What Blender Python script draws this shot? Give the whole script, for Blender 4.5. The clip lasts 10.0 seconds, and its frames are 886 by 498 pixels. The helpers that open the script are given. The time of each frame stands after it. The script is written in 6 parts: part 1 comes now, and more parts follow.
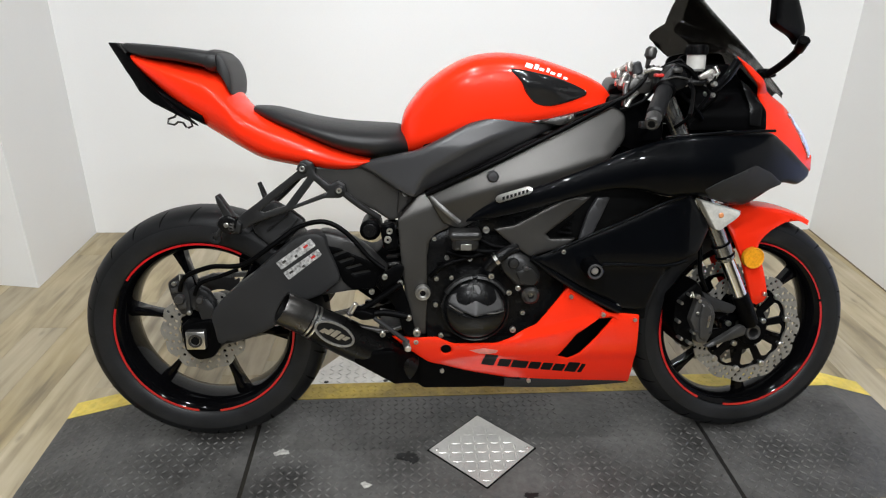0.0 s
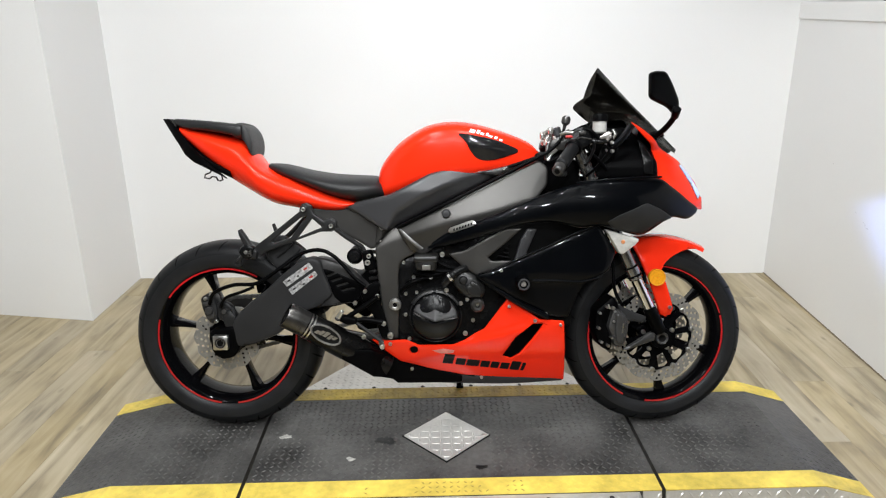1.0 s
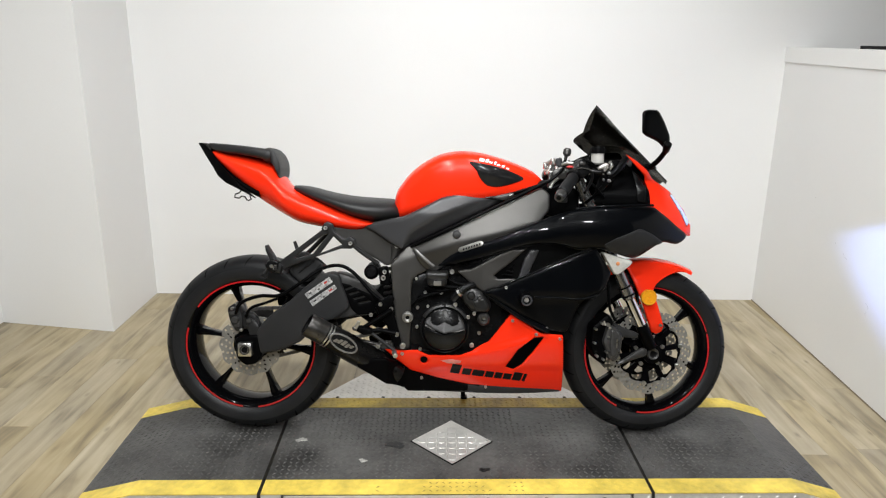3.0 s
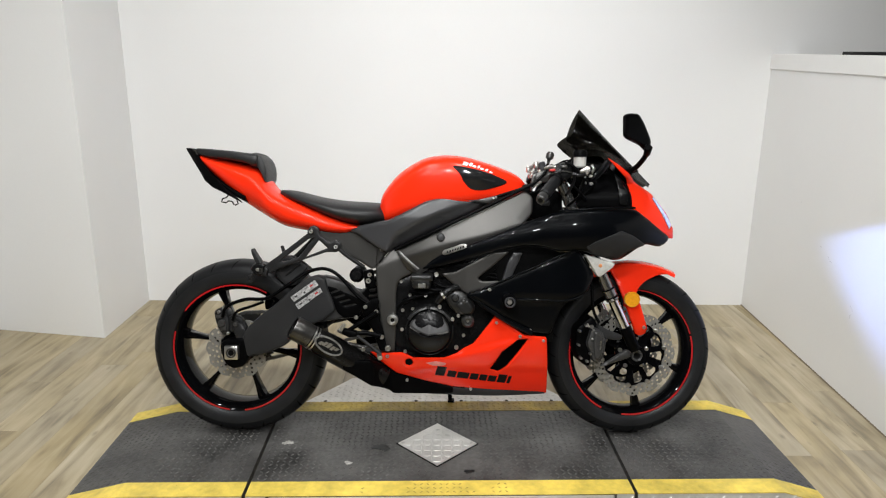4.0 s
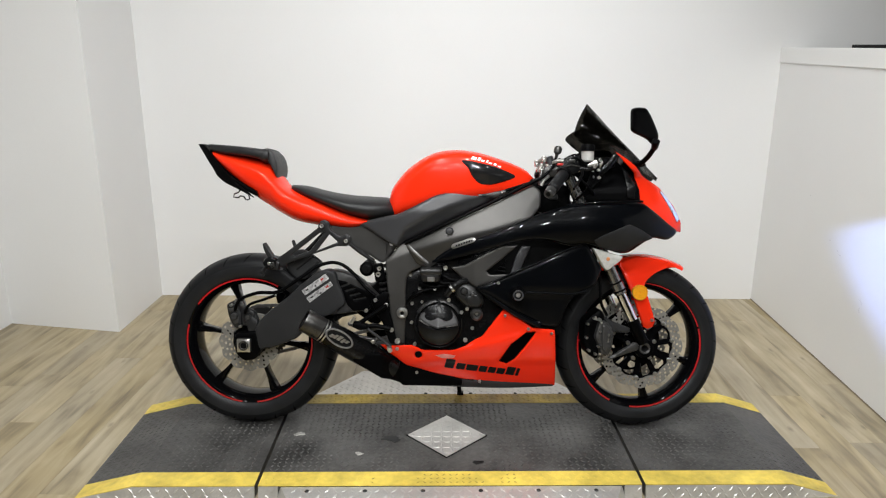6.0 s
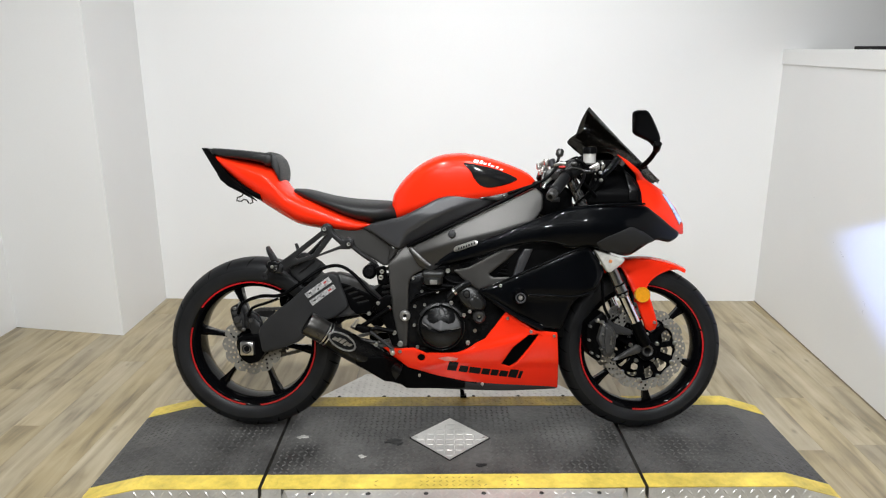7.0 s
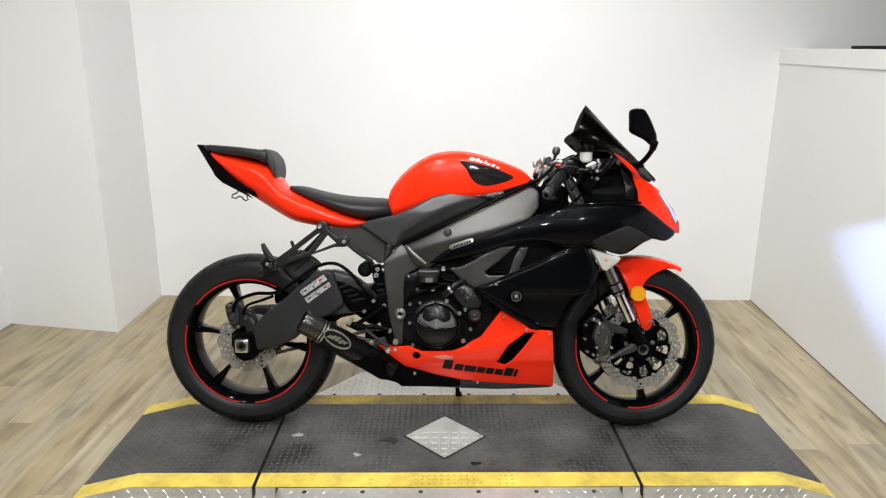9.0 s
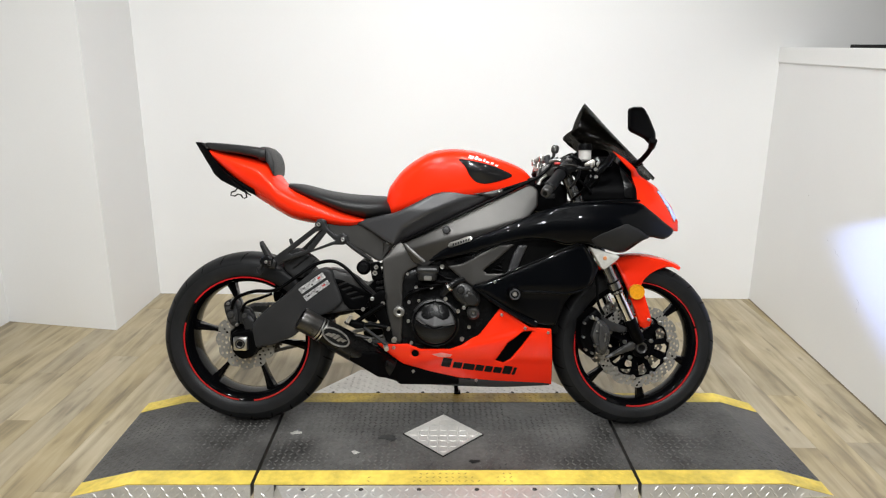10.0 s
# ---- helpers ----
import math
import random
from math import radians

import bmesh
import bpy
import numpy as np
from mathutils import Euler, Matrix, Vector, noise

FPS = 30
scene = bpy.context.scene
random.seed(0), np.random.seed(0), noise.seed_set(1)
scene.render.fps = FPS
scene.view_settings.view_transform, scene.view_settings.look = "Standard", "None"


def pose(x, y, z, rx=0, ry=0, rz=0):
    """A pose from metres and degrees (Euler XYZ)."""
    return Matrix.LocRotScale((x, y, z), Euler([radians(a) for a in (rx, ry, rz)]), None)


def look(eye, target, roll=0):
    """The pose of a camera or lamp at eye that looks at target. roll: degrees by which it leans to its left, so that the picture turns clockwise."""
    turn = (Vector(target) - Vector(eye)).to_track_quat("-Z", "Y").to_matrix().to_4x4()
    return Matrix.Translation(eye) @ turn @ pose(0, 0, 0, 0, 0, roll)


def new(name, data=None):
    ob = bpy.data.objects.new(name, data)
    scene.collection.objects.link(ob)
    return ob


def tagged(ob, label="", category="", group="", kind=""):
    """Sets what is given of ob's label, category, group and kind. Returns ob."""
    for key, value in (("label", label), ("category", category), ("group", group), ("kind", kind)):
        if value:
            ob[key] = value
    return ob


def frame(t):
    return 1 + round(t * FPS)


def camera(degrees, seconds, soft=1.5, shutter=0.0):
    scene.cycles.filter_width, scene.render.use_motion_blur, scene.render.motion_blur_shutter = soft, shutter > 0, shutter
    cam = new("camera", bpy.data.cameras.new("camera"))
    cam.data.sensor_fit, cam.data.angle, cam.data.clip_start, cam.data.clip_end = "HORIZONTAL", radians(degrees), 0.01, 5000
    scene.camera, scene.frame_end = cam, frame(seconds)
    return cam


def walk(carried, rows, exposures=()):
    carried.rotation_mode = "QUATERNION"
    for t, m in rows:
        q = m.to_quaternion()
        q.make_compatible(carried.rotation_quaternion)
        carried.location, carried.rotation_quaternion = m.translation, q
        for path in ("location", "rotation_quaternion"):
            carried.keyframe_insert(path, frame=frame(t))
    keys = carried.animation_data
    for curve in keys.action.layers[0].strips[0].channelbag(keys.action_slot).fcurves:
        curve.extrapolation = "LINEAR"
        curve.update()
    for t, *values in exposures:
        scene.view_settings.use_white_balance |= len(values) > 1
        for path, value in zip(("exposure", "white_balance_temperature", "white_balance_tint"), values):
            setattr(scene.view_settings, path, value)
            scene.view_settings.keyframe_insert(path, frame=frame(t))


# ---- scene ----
cam = camera(66.0, 10.0, soft=1.2)
PATH = [
    (0, (-0.158, -1.579, 1.256), (-0.086, 0.248, 0.446), 0.6),
    (0.1, (-0.1557, -1.6345, 1.2604), (-0.1128, 0.2142, 0.4985), 0.49),
    (0.2, (-0.1293, -1.6866, 1.2849), (-0.1167, 0.1825, 0.5733), -0.36),
    (0.3, (-0.0982, -1.7451, 1.287), (-0.0947, 0.1308, 0.5937), -1.09),
    (0.4, (-0.0631, -1.8004, 1.2879), (-0.0449, 0.0738, 0.5902), -0.43),
    (0.5, (-0.04, -1.857, 1.29), (-0.021, 0.017, 0.591), 0.7),
    (0.6, (-0.0052, -1.9135, 1.2841), (0.0104, -0.0475, 0.5647), 0.8),
    (0.7, (0.0008, -1.9562, 1.2905), (0.0385, -0.0805, 0.5975), 0.9),
    (0.8, (0.0074, -1.9995, 1.301), (0.0401, -0.1128, 0.6383), 0.24),
    (0.9, (-0.0013, -2.0392, 1.3024), (0.0018, -0.1493, 0.648), -0.48),
    (1, (0.01, -2.077, 1.315), (0.002, -0.176, 0.693), -0.6),
    (1.1, (-0.0091, -2.1154, 1.3141), (-0.0103, -0.2109, 0.7036), -0.56),
    (1.2, (-0.0174, -2.1457, 1.3181), (-0.0156, -0.2337, 0.7316), 0.04),
    (1.3, (-0.0323, -2.1801, 1.3295), (-0.0327, -0.2747, 0.7214), -0.37),
    (1.4, (-0.0527, -2.2087, 1.3223), (-0.0499, -0.2977, 0.7323), -0.46),
    (1.5, (-0.062, -2.233, 1.327), (-0.051, -0.326, 0.722), -1.1),
    (1.6, (-0.0772, -2.2513, 1.3336), (-0.0586, -0.3435, 0.7338), -0.02),
    (1.7, (-0.0772, -2.2708, 1.332), (-0.0507, -0.3621, 0.735), 0.87),
    (1.8, (-0.0928, -2.2827, 1.3382), (-0.0482, -0.3729, 0.746), 1.28),
    (1.9, (-0.0977, -2.2927, 1.334), (-0.0601, -0.3739, 0.7712), 0.85),
    (2, (-0.098, -2.304, 1.336), (-0.052, -0.378, 0.796), 0.6),
    (2.1, (-0.093, -2.3035, 1.3376), (-0.0705, -0.3828, 0.7805), 0.37),
    (2.2, (-0.0788, -2.3069, 1.3411), (-0.059, -0.392, 0.7643), -0.05),
    (2.3, (-0.0561, -2.3012, 1.3349), (-0.0305, -0.3871, 0.7558), 0.61),
    (2.4, (-0.034, -2.2938, 1.3268), (-0.002, -0.383, 0.7373), 1.67),
    (2.5, (-0.03, -2.277, 1.33), (0.039, -0.358, 0.772), 1.8),
    (2.6, (-0.0296, -2.2728, 1.3337), (0.0254, -0.3482, 0.7925), 1.16),
    (2.7, (-0.0387, -2.2633, 1.3424), (-0.0323, -0.3398, 0.7943), 0.63),
    (3.8, (0.0069, -2.2871, 1.326), (0.0055, -0.3549, 0.8099), 0.72),
    (4, (0.017, -2.294, 1.322), (0.02, -0.361, 0.809), 0.5),
    (4.5, (0.022, -2.305, 1.323), (0.013, -0.375, 0.799), 0.1),
    (5, (0.02, -2.312, 1.324), (-0.001, -0.383, 0.796), -0.0),
    (5.5, (0.02, -2.316, 1.321), (-0.001, -0.387, 0.794), 0.2),
    (7, (0.025, -2.324, 1.323), (-0.012, -0.392, 0.806), -0.1),
    (7.5, (0.028, -2.324, 1.324), (0.004, -0.392, 0.81), -0.1),
    (8, (0.029, -2.322, 1.324), (0.004, -0.391, 0.804), 0.1),
    (8.5, (0.029, -2.318, 1.322), (0.0, -0.389, 0.793), 0.4),
    (9, (0.029, -2.318, 1.322), (0.001, -0.388, 0.799), 0.2),
    (9.5, (0.027, -2.319, 1.322), (-0.004, -0.389, 0.802), 0.1),
    (10, (0.031, -2.319, 1.319), (0.005, -0.39, 0.793), 0.3),
]
EXPOSURES = [(0, -0.05, 6500, 10), (0.5, 0.02, 6500, 10), (1.5, 0.04, 6500, 10), (2.7, 0.0, 6600, 10), (3.8, -0.12, 6650, 10), (5.7, -0.2, 6650, 10), (6.8, -0.08, 6500, 10), (8.0, 0.02, 6600, 10), (10, 0.0, 6650, 10)]
walk(cam, [(t, look(eye, target, roll)) for t, eye, target, roll in PATH], exposures=EXPOSURES)

# ---- light ----
world = bpy.data.worlds.new("world")
scene.world = world
world.use_nodes = True
world.node_tree.nodes["Background"].inputs[0].default_value = (1.0, 0.97, 0.93, 1)
world.node_tree.nodes["Background"].inputs[1].default_value = 0.05

CEIL = 2.8


def area_lamp(name, at, target, size, watts, colour=(0.95, 0.98, 1.0), shape="DISK", size_y=None, spread=180):
    data = bpy.data.lights.new(name, "AREA")
    data.shape, data.size, data.energy, data.color, data.spread = shape, size, watts, colour, radians(spread)
    if size_y:
        data.size_y = size_y
    ob = new(name, data)
    ob.matrix_world = look(at, target)
    return ob


# the last two are fill, added to brighten the partition and the pier's side
LAMPS = [(-0.5, -0.6, 14), (0.45, -0.6, 13), (-0.5, -1.5, 12), (0.5, -1.5, 10), (-0.9, -3.0, 16), (0.15, -3.0, 16), (1.1, -3.0, 12), (-0.4, -4.6, 14), (0.7, -4.6, 14), (-1.2, -0.9, 3), (1.15, -0.25, 5)]
for lx, ly, watts in LAMPS:
    area_lamp("ceiling_lamp_light", (lx, ly, CEIL - 0.05), (lx * 0.8, ly + 1.6, 0.75), 0.1, watts, spread=140)

# ---- materials ----


def mat(name, base, rough=0.5, metal=0.0, coat=0.0, var=0.12, scale=6.0, fine=90.0, bump=0.08, bump_size=0.001, spec=0.5, rough_var=0.1, random_tone=0.0):
    """Painted, metal or rubber surface: colour drifts at two scales, roughness follows it, fine relief on top."""
    m = bpy.data.materials.new(name)
    m.use_nodes = True
    n, l = m.node_tree.nodes, m.node_tree.links
    bsdf = n["Principled BSDF"]
    co = n.new("ShaderNodeTexCoord")
    big, small = n.new("ShaderNodeTexNoise"), n.new("ShaderNodeTexNoise")
    big.inputs["Scale"].default_value, big.inputs["Detail"].default_value = scale, 6
    small.inputs["Scale"].default_value, small.inputs["Detail"].default_value = fine, 3
    l.new(co.outputs["Object"], big.inputs["Vector"])
    l.new(co.outputs["Object"], small.inputs["Vector"])
    add = n.new("ShaderNodeMath")
    add.operation = "MULTIPLY_ADD"
    l.new(small.outputs["Fac"], add.inputs[0])
    add.inputs[1].default_value = 0.4
    l.new(big.outputs["Fac"], add.inputs[2])
    ramp = n.new("ShaderNodeMapRange")
    ramp.inputs[1].default_value, ramp.inputs[2].default_value = 0.4, 1.0
    ramp.inputs[3].default_value, ramp.inputs[4].default_value = 1 - var, 1 + var
    l.new(add.outputs[0], ramp.inputs[0])
    tone = ramp.outputs[0]
    if random_tone:
        info, rmap, mul = n.new("ShaderNodeObjectInfo"), n.new("ShaderNodeMapRange"), n.new("ShaderNodeMath")
        rmap.inputs[3].default_value, rmap.inputs[4].default_value = 1 - random_tone, 1 + random_tone
        mul.operation = "MULTIPLY"
        l.new(info.outputs["Random"], rmap.inputs[0])
        l.new(rmap.outputs[0], mul.inputs[0])
        l.new(tone, mul.inputs[1])
        tone = mul.outputs[0]
    scaled = n.new("ShaderNodeVectorMath")
    scaled.operation = "SCALE"
    scaled.inputs[0].default_value = base
    l.new(tone, scaled.inputs["Scale"])
    l.new(scaled.outputs[0], bsdf.inputs["Base Color"])
    rr = n.new("ShaderNodeMapRange")
    rr.inputs[1].default_value, rr.inputs[2].default_value = 0.3, 0.8
    rr.inputs[3].default_value, rr.inputs[4].default_value = max(0.02, rough - rough_var * rough), min(1, rough + rough_var * rough)
    l.new(big.outputs["Fac"], rr.inputs[0])
    l.new(rr.outputs[0], bsdf.inputs["Roughness"])
    bsdf.inputs["Metallic"].default_value = metal
    bsdf.inputs["Specular IOR Level"].default_value = spec
    bsdf.inputs["Coat Weight"].default_value = coat
    bsdf.inputs["Coat Roughness"].default_value = 0.03
    if bump:
        b = n.new("ShaderNodeBump")
        b.inputs["Strength"].default_value, b.inputs["Distance"].default_value = bump, bump_size
        l.new(small.outputs["Fac"], b.inputs["Height"])
        l.new(b.outputs[0], bsdf.inputs["Normal"])
    return m


def glow(name, colour, strength):
    m = bpy.data.materials.new(name)
    m.use_nodes = True
    bsdf = m.node_tree.nodes["Principled BSDF"]
    bsdf.inputs["Base Color"].default_value = (*colour, 1)
    bsdf.inputs["Emission Color"].default_value = (*colour, 1)
    bsdf.inputs["Emission Strength"].default_value = strength
    return m


def clear(name, colour, rough=0.05, transmission=1.0, ior=1.45, spec=0.5):
    m = bpy.data.materials.new(name)
    m.use_nodes = True
    bsdf = m.node_tree.nodes["Principled BSDF"]
    bsdf.inputs["Base Color"].default_value = (*colour, 1)
    bsdf.inputs["Roughness"].default_value = rough
    bsdf.inputs["Transmission Weight"].default_value = transmission
    bsdf.inputs["IOR"].default_value = ior
    bsdf.inputs["Specular IOR Level"].default_value = spec
    return m


WALL = mat("wall_paint", (0.8, 0.798, 0.79), 0.6, var=0.03, scale=1.2, fine=160, bump=0.12, bump_size=0.0015)
CAP = mat("cap_paint", (0.8, 0.798, 0.79), 0.45, var=0.04, scale=2, fine=120)
# unseen walls, coloured dark so that gloss paint reflects a dark room
DARK_WALL = mat("showroom_wall", (0.09, 0.09, 0.095), 0.7, var=0.1, scale=1)
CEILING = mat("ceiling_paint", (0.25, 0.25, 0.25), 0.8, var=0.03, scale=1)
RED = mat("red_paint", (0.87, 0.027, 0.006), 0.26, coat=0.2, var=0.06, scale=3, fine=400, bump=0.01, spec=0.16)
BLACK_GLOSS = mat("black_paint", (0.0016, 0.0019, 0.0026), 0.33, coat=0.19, var=0.15, scale=4, fine=300, bump=0.004, spec=0.04)
GREY_PANEL = mat("grey_panel", (0.032, 0.032, 0.034), 0.35, var=0.14, scale=8, fine=500, bump=0.05, spec=0.5)
FRAME_GREY = mat("frame_grey", (0.088, 0.085, 0.081), 0.4, metal=0.92, var=0.16, scale=7, fine=450, bump=0.05, spec=0.35)
SWING = mat("swingarm_black", (0.018, 0.018, 0.0185), 0.48, var=0.18, scale=9, fine=400, bump=0.08, spec=0.2)
MATTE = mat("black_plastic", (0.0012, 0.0012, 0.0014), 0.4, var=0.3, scale=14, fine=500, bump=0.1, spec=0.045)
ENGINE = mat("engine_black", (0.0055, 0.0055, 0.0058), 0.26, metal=0.15, var=0.3, scale=20, fine=350, bump=0.12, spec=0.2)
VINYL = mat("seat_vinyl", (0.013, 0.013, 0.0135), 0.46, var=0.18, scale=9, fine=700, bump=0.25, spec=0.3)
RUBBER = mat("tyre_rubber", (0.0072, 0.0074, 0.008), 0.46, var=0.5, scale=10, fine=260, bump=0.15, spec=0.16)
SIDEWALL = mat("sidewall_rubber", (0.0118, 0.0122, 0.0132), 0.4, var=0.35, scale=14, fine=200, bump=0.12, spec=0.25)
RIM = mat("rim_black", (0.0022, 0.0022, 0.0026), 0.09, coat=0.09, var=0.2, scale=12, bump=0.01, spec=0.06)
STEEL = mat("brushed_steel", (0.62, 0.61, 0.58), 0.3, metal=1.0, var=0.12, scale=30, fine=300, bump=0.08)
DISC = mat("disc_steel", (0.28, 0.27, 0.247), 0.42, metal=0.6, var=0.22, scale=25, fine=250, bump=0.1)
CHROME = mat("chrome", (0.75, 0.74, 0.72), 0.12, metal=1.0, var=0.05, scale=20, bump=0.01)
DARK_STEEL = mat("dark_steel", (0.06, 0.058, 0.056), 0.35, metal=0.7, var=0.25, scale=30, fine=300)
AMBER = mat("amber_lens", (0.72, 0.3, 0.015), 0.15, coat=1.0, var=0.22, scale=200, fine=420, bump=0.4)
LENS = mat("clear_lens", (0.45, 0.44, 0.41), 0.15, coat=1.0, var=0.35, scale=40, fine=200, bump=0.4)
ALLOY = mat("bright_alloy", (0.55, 0.52, 0.49), 0.28, metal=0.85, var=0.25, scale=40)
FORK = mat("fork_grey", (0.25, 0.25, 0.246), 0.24, metal=0.9, var=0.12, scale=30)
BEAD = mat("weld_bead", (0.15, 0.147, 0.143), 0.4, metal=0.7, var=0.25, scale=90)
FLUID = mat("fluid_cup", (0.42, 0.41, 0.385), 0.35, var=0.1, scale=20)
STICKER = mat("foil_sticker", (0.48, 0.48, 0.48), 0.35, metal=0.5, var=0.9, scale=110, fine=260, bump=0.6)
WHITE_MARK = mat("white_mark", (0.8, 0.79, 0.78), 0.4, var=0.05)
BLACK_MARK = mat("black_mark", (0.006, 0.006, 0.006), 0.5, var=0.1, spec=0.1)
RED_STRIPE = mat("red_stripe", (0.42, 0.008, 0.01), 0.3, coat=0.4, var=0.1)
RED_MARK = mat("red_mark", (0.45, 0.02, 0.015), 0.4)
DECK = mat("deck_paint", (0.063, 0.061, 0.058), 0.45, var=0.95, scale=5, fine=75, bump=0.5, bump_size=0.003)
DECK_WORN = mat("scuffed_deck_paint", (0.095, 0.092, 0.087), 0.52, var=0.9, scale=4, fine=30, bump=0.3, bump_size=0.002, spec=0.28)
YELLOW = mat("yellow_paint", (0.74, 0.56, 0.1), 0.45, var=0.38, scale=9, fine=50, bump=0.35, bump_size=0.002)
YELLOW_WORN = mat("worn_yellow_paint", (0.42, 0.3, 0.05), 0.5, var=0.5, scale=14, fine=70, bump=0.4, bump_size=0.003)
TREAD = mat("tread_plate", (0.66, 0.645, 0.61), 0.36, metal=0.6, var=0.18, scale=10, fine=120, bump=0.2)
# near-black stand-in for the shade in gaps, bores, grooves and recesses
GAP_SHADE = mat("gap_dark", (0.003, 0.003, 0.003), 0.7, spec=0.05)
SCREEN = clear("smoked_screen", (0.0042, 0.0036, 0.0027), 0.1, transmission=0.8, ior=1.22, spec=0.16)
CASTING = mat("grey_casting", (0.05, 0.049, 0.048), 0.4, metal=0.5, var=0.3, scale=30, fine=300, bump=0.15)
FORGED = mat("forged_black", (0.016, 0.016, 0.0165), 0.36, metal=0.2, var=0.25, scale=25, fine=300, bump=0.1, spec=0.4)
# lighter than the engine black: the light on the cover's upper facets, in colour
CLUTCH_LIT = mat("clutch_cover_black", (0.045, 0.044, 0.044), 0.38, metal=0.6, var=0.25, scale=20, fine=350, bump=0.1, spec=0.3)
IGNITION = mat("satin_cover", (0.012, 0.0119, 0.0117), 0.34, metal=0.2, var=0.3, scale=25, fine=350, bump=0.15)
HEAD_GLASS = clear("headlight_glass", (0.9, 0.92, 1.0), 0.04)
HEAD_GLOW = glow("headlight_bulb", (0.5, 0.64, 1.0), 0.8)
LAMP_GLOW = glow("lamp_face", (0.95, 0.98, 1.0), 6.0)


def plank_material():
    m = bpy.data.materials.new("vinyl_plank")
    m.use_nodes = True
    n, l = m.node_tree.nodes, m.node_tree.links
    bsdf = n["Principled BSDF"]
    co, info = n.new("ShaderNodeTexCoord"), n.new("ShaderNodeObjectInfo")
    shift = n.new("ShaderNodeVectorMath")
    shift.operation = "MULTIPLY_ADD"
    l.new(info.outputs["Random"], shift.inputs[0])
    shift.inputs[1].default_value = (37, 53, 0)
    l.new(co.outputs["Object"], shift.inputs[2])
    stretch = n.new("ShaderNodeMapping")
    stretch.inputs["Scale"].default_value = (14, 1.5, 1)
    l.new(shift.outputs[0], stretch.inputs["Vector"])
    grain = n.new("ShaderNodeTexNoise")
    grain.inputs["Scale"].default_value, grain.inputs["Detail"].default_value, grain.inputs["Distortion"].default_value = 1.6, 9, 0.6
    l.new(stretch.outputs[0], grain.inputs["Vector"])
    cloud = n.new("ShaderNodeTexNoise")
    cloud.inputs["Scale"].default_value, cloud.inputs["Detail"].default_value = 3.2, 4
    l.new(shift.outputs[0], cloud.inputs["Vector"])
    mix = n.new("ShaderNodeMath")
    mix.operation = "MULTIPLY_ADD"
    l.new(cloud.outputs["Fac"], mix.inputs[0])
    mix.inputs[1].default_value = 0.5
    l.new(grain.outputs["Fac"], mix.inputs[2])
    ramp = n.new("ShaderNodeValToRGB")
    ramp.color_ramp.elements[0].position, ramp.color_ramp.elements[0].color = 0.5, (0.2, 0.159, 0.093, 1)
    ramp.color_ramp.elements[1].position, ramp.color_ramp.elements[1].color = 0.98, (0.52, 0.432, 0.276, 1)
    mid = ramp.color_ramp.elements.new(0.72)
    mid.color = (0.395, 0.319, 0.185, 1)
    l.new(mix.outputs[0], ramp.inputs["Fac"])
    tone = n.new("ShaderNodeMapRange")
    tone.inputs[3].default_value, tone.inputs[4].default_value = 0.84, 1.02
    l.new(info.outputs["Random"], tone.inputs[0])
    # sparse dark knots, and boards that lean to grey
    knot_at = n.new("ShaderNodeMapping")
    knot_at.inputs["Scale"].default_value = (9, 4, 1)
    l.new(shift.outputs[0], knot_at.inputs["Vector"])
    knot = n.new("ShaderNodeTexVoronoi")
    knot.inputs["Scale"].default_value = 1.0
    l.new(knot_at.outputs[0], knot.inputs["Vector"])
    dark = n.new("ShaderNodeMapRange")
    dark.inputs[1].default_value, dark.inputs[2].default_value = 0.02, 0.1
    dark.inputs[3].default_value, dark.inputs[4].default_value = 0.62, 1.0
    l.new(knot.outputs["Distance"], dark.inputs[0])
    both_tones = n.new("ShaderNodeMath")
    both_tones.operation = "MULTIPLY"
    l.new(tone.outputs[0], both_tones.inputs[0])
    l.new(dark.outputs[0], both_tones.inputs[1])
    grey = n.new("ShaderNodeHueSaturation")
    sat = n.new("ShaderNodeMapRange")
    sat.inputs[1].default_value, sat.inputs[2].default_value = 0.0, 1.0
    sat.inputs[3].default_value, sat.inputs[4].default_value = 0.78, 1.06
    hue = n.new("ShaderNodeMath")
    hue.operation = "PINGPONG"
    hue.inputs[1].default_value = 1.0
    many = n.new("ShaderNodeMath")
    many.operation = "MULTIPLY_ADD"
    l.new(info.outputs["Random"], many.inputs[0])
    many.inputs[1].default_value = 7.3
    l.new(cloud.outputs["Fac"], many.inputs[2])
    l.new(many.outputs[0], hue.inputs[0])
    l.new(hue.outputs[0], sat.inputs[0])
    l.new(sat.outputs[0], grey.inputs["Saturation"])
    l.new(ramp.outputs[0], grey.inputs["Color"])
    out = n.new("ShaderNodeVectorMath")
    out.operation = "SCALE"
    l.new(grey.outputs[0], out.inputs[0])
    l.new(both_tones.outputs[0], out.inputs["Scale"])
    l.new(out.outputs[0], bsdf.inputs["Base Color"])
    bsdf.inputs["Roughness"].default_value = 0.42
    b = n.new("ShaderNodeBump")
    b.inputs["Strength"].default_value, b.inputs["Distance"].default_value = 0.2, 0.001
    l.new(grain.outputs["Fac"], b.inputs["Height"])
    l.new(b.outputs[0], bsdf.inputs["Normal"])
    return m


PLANK = plank_material()

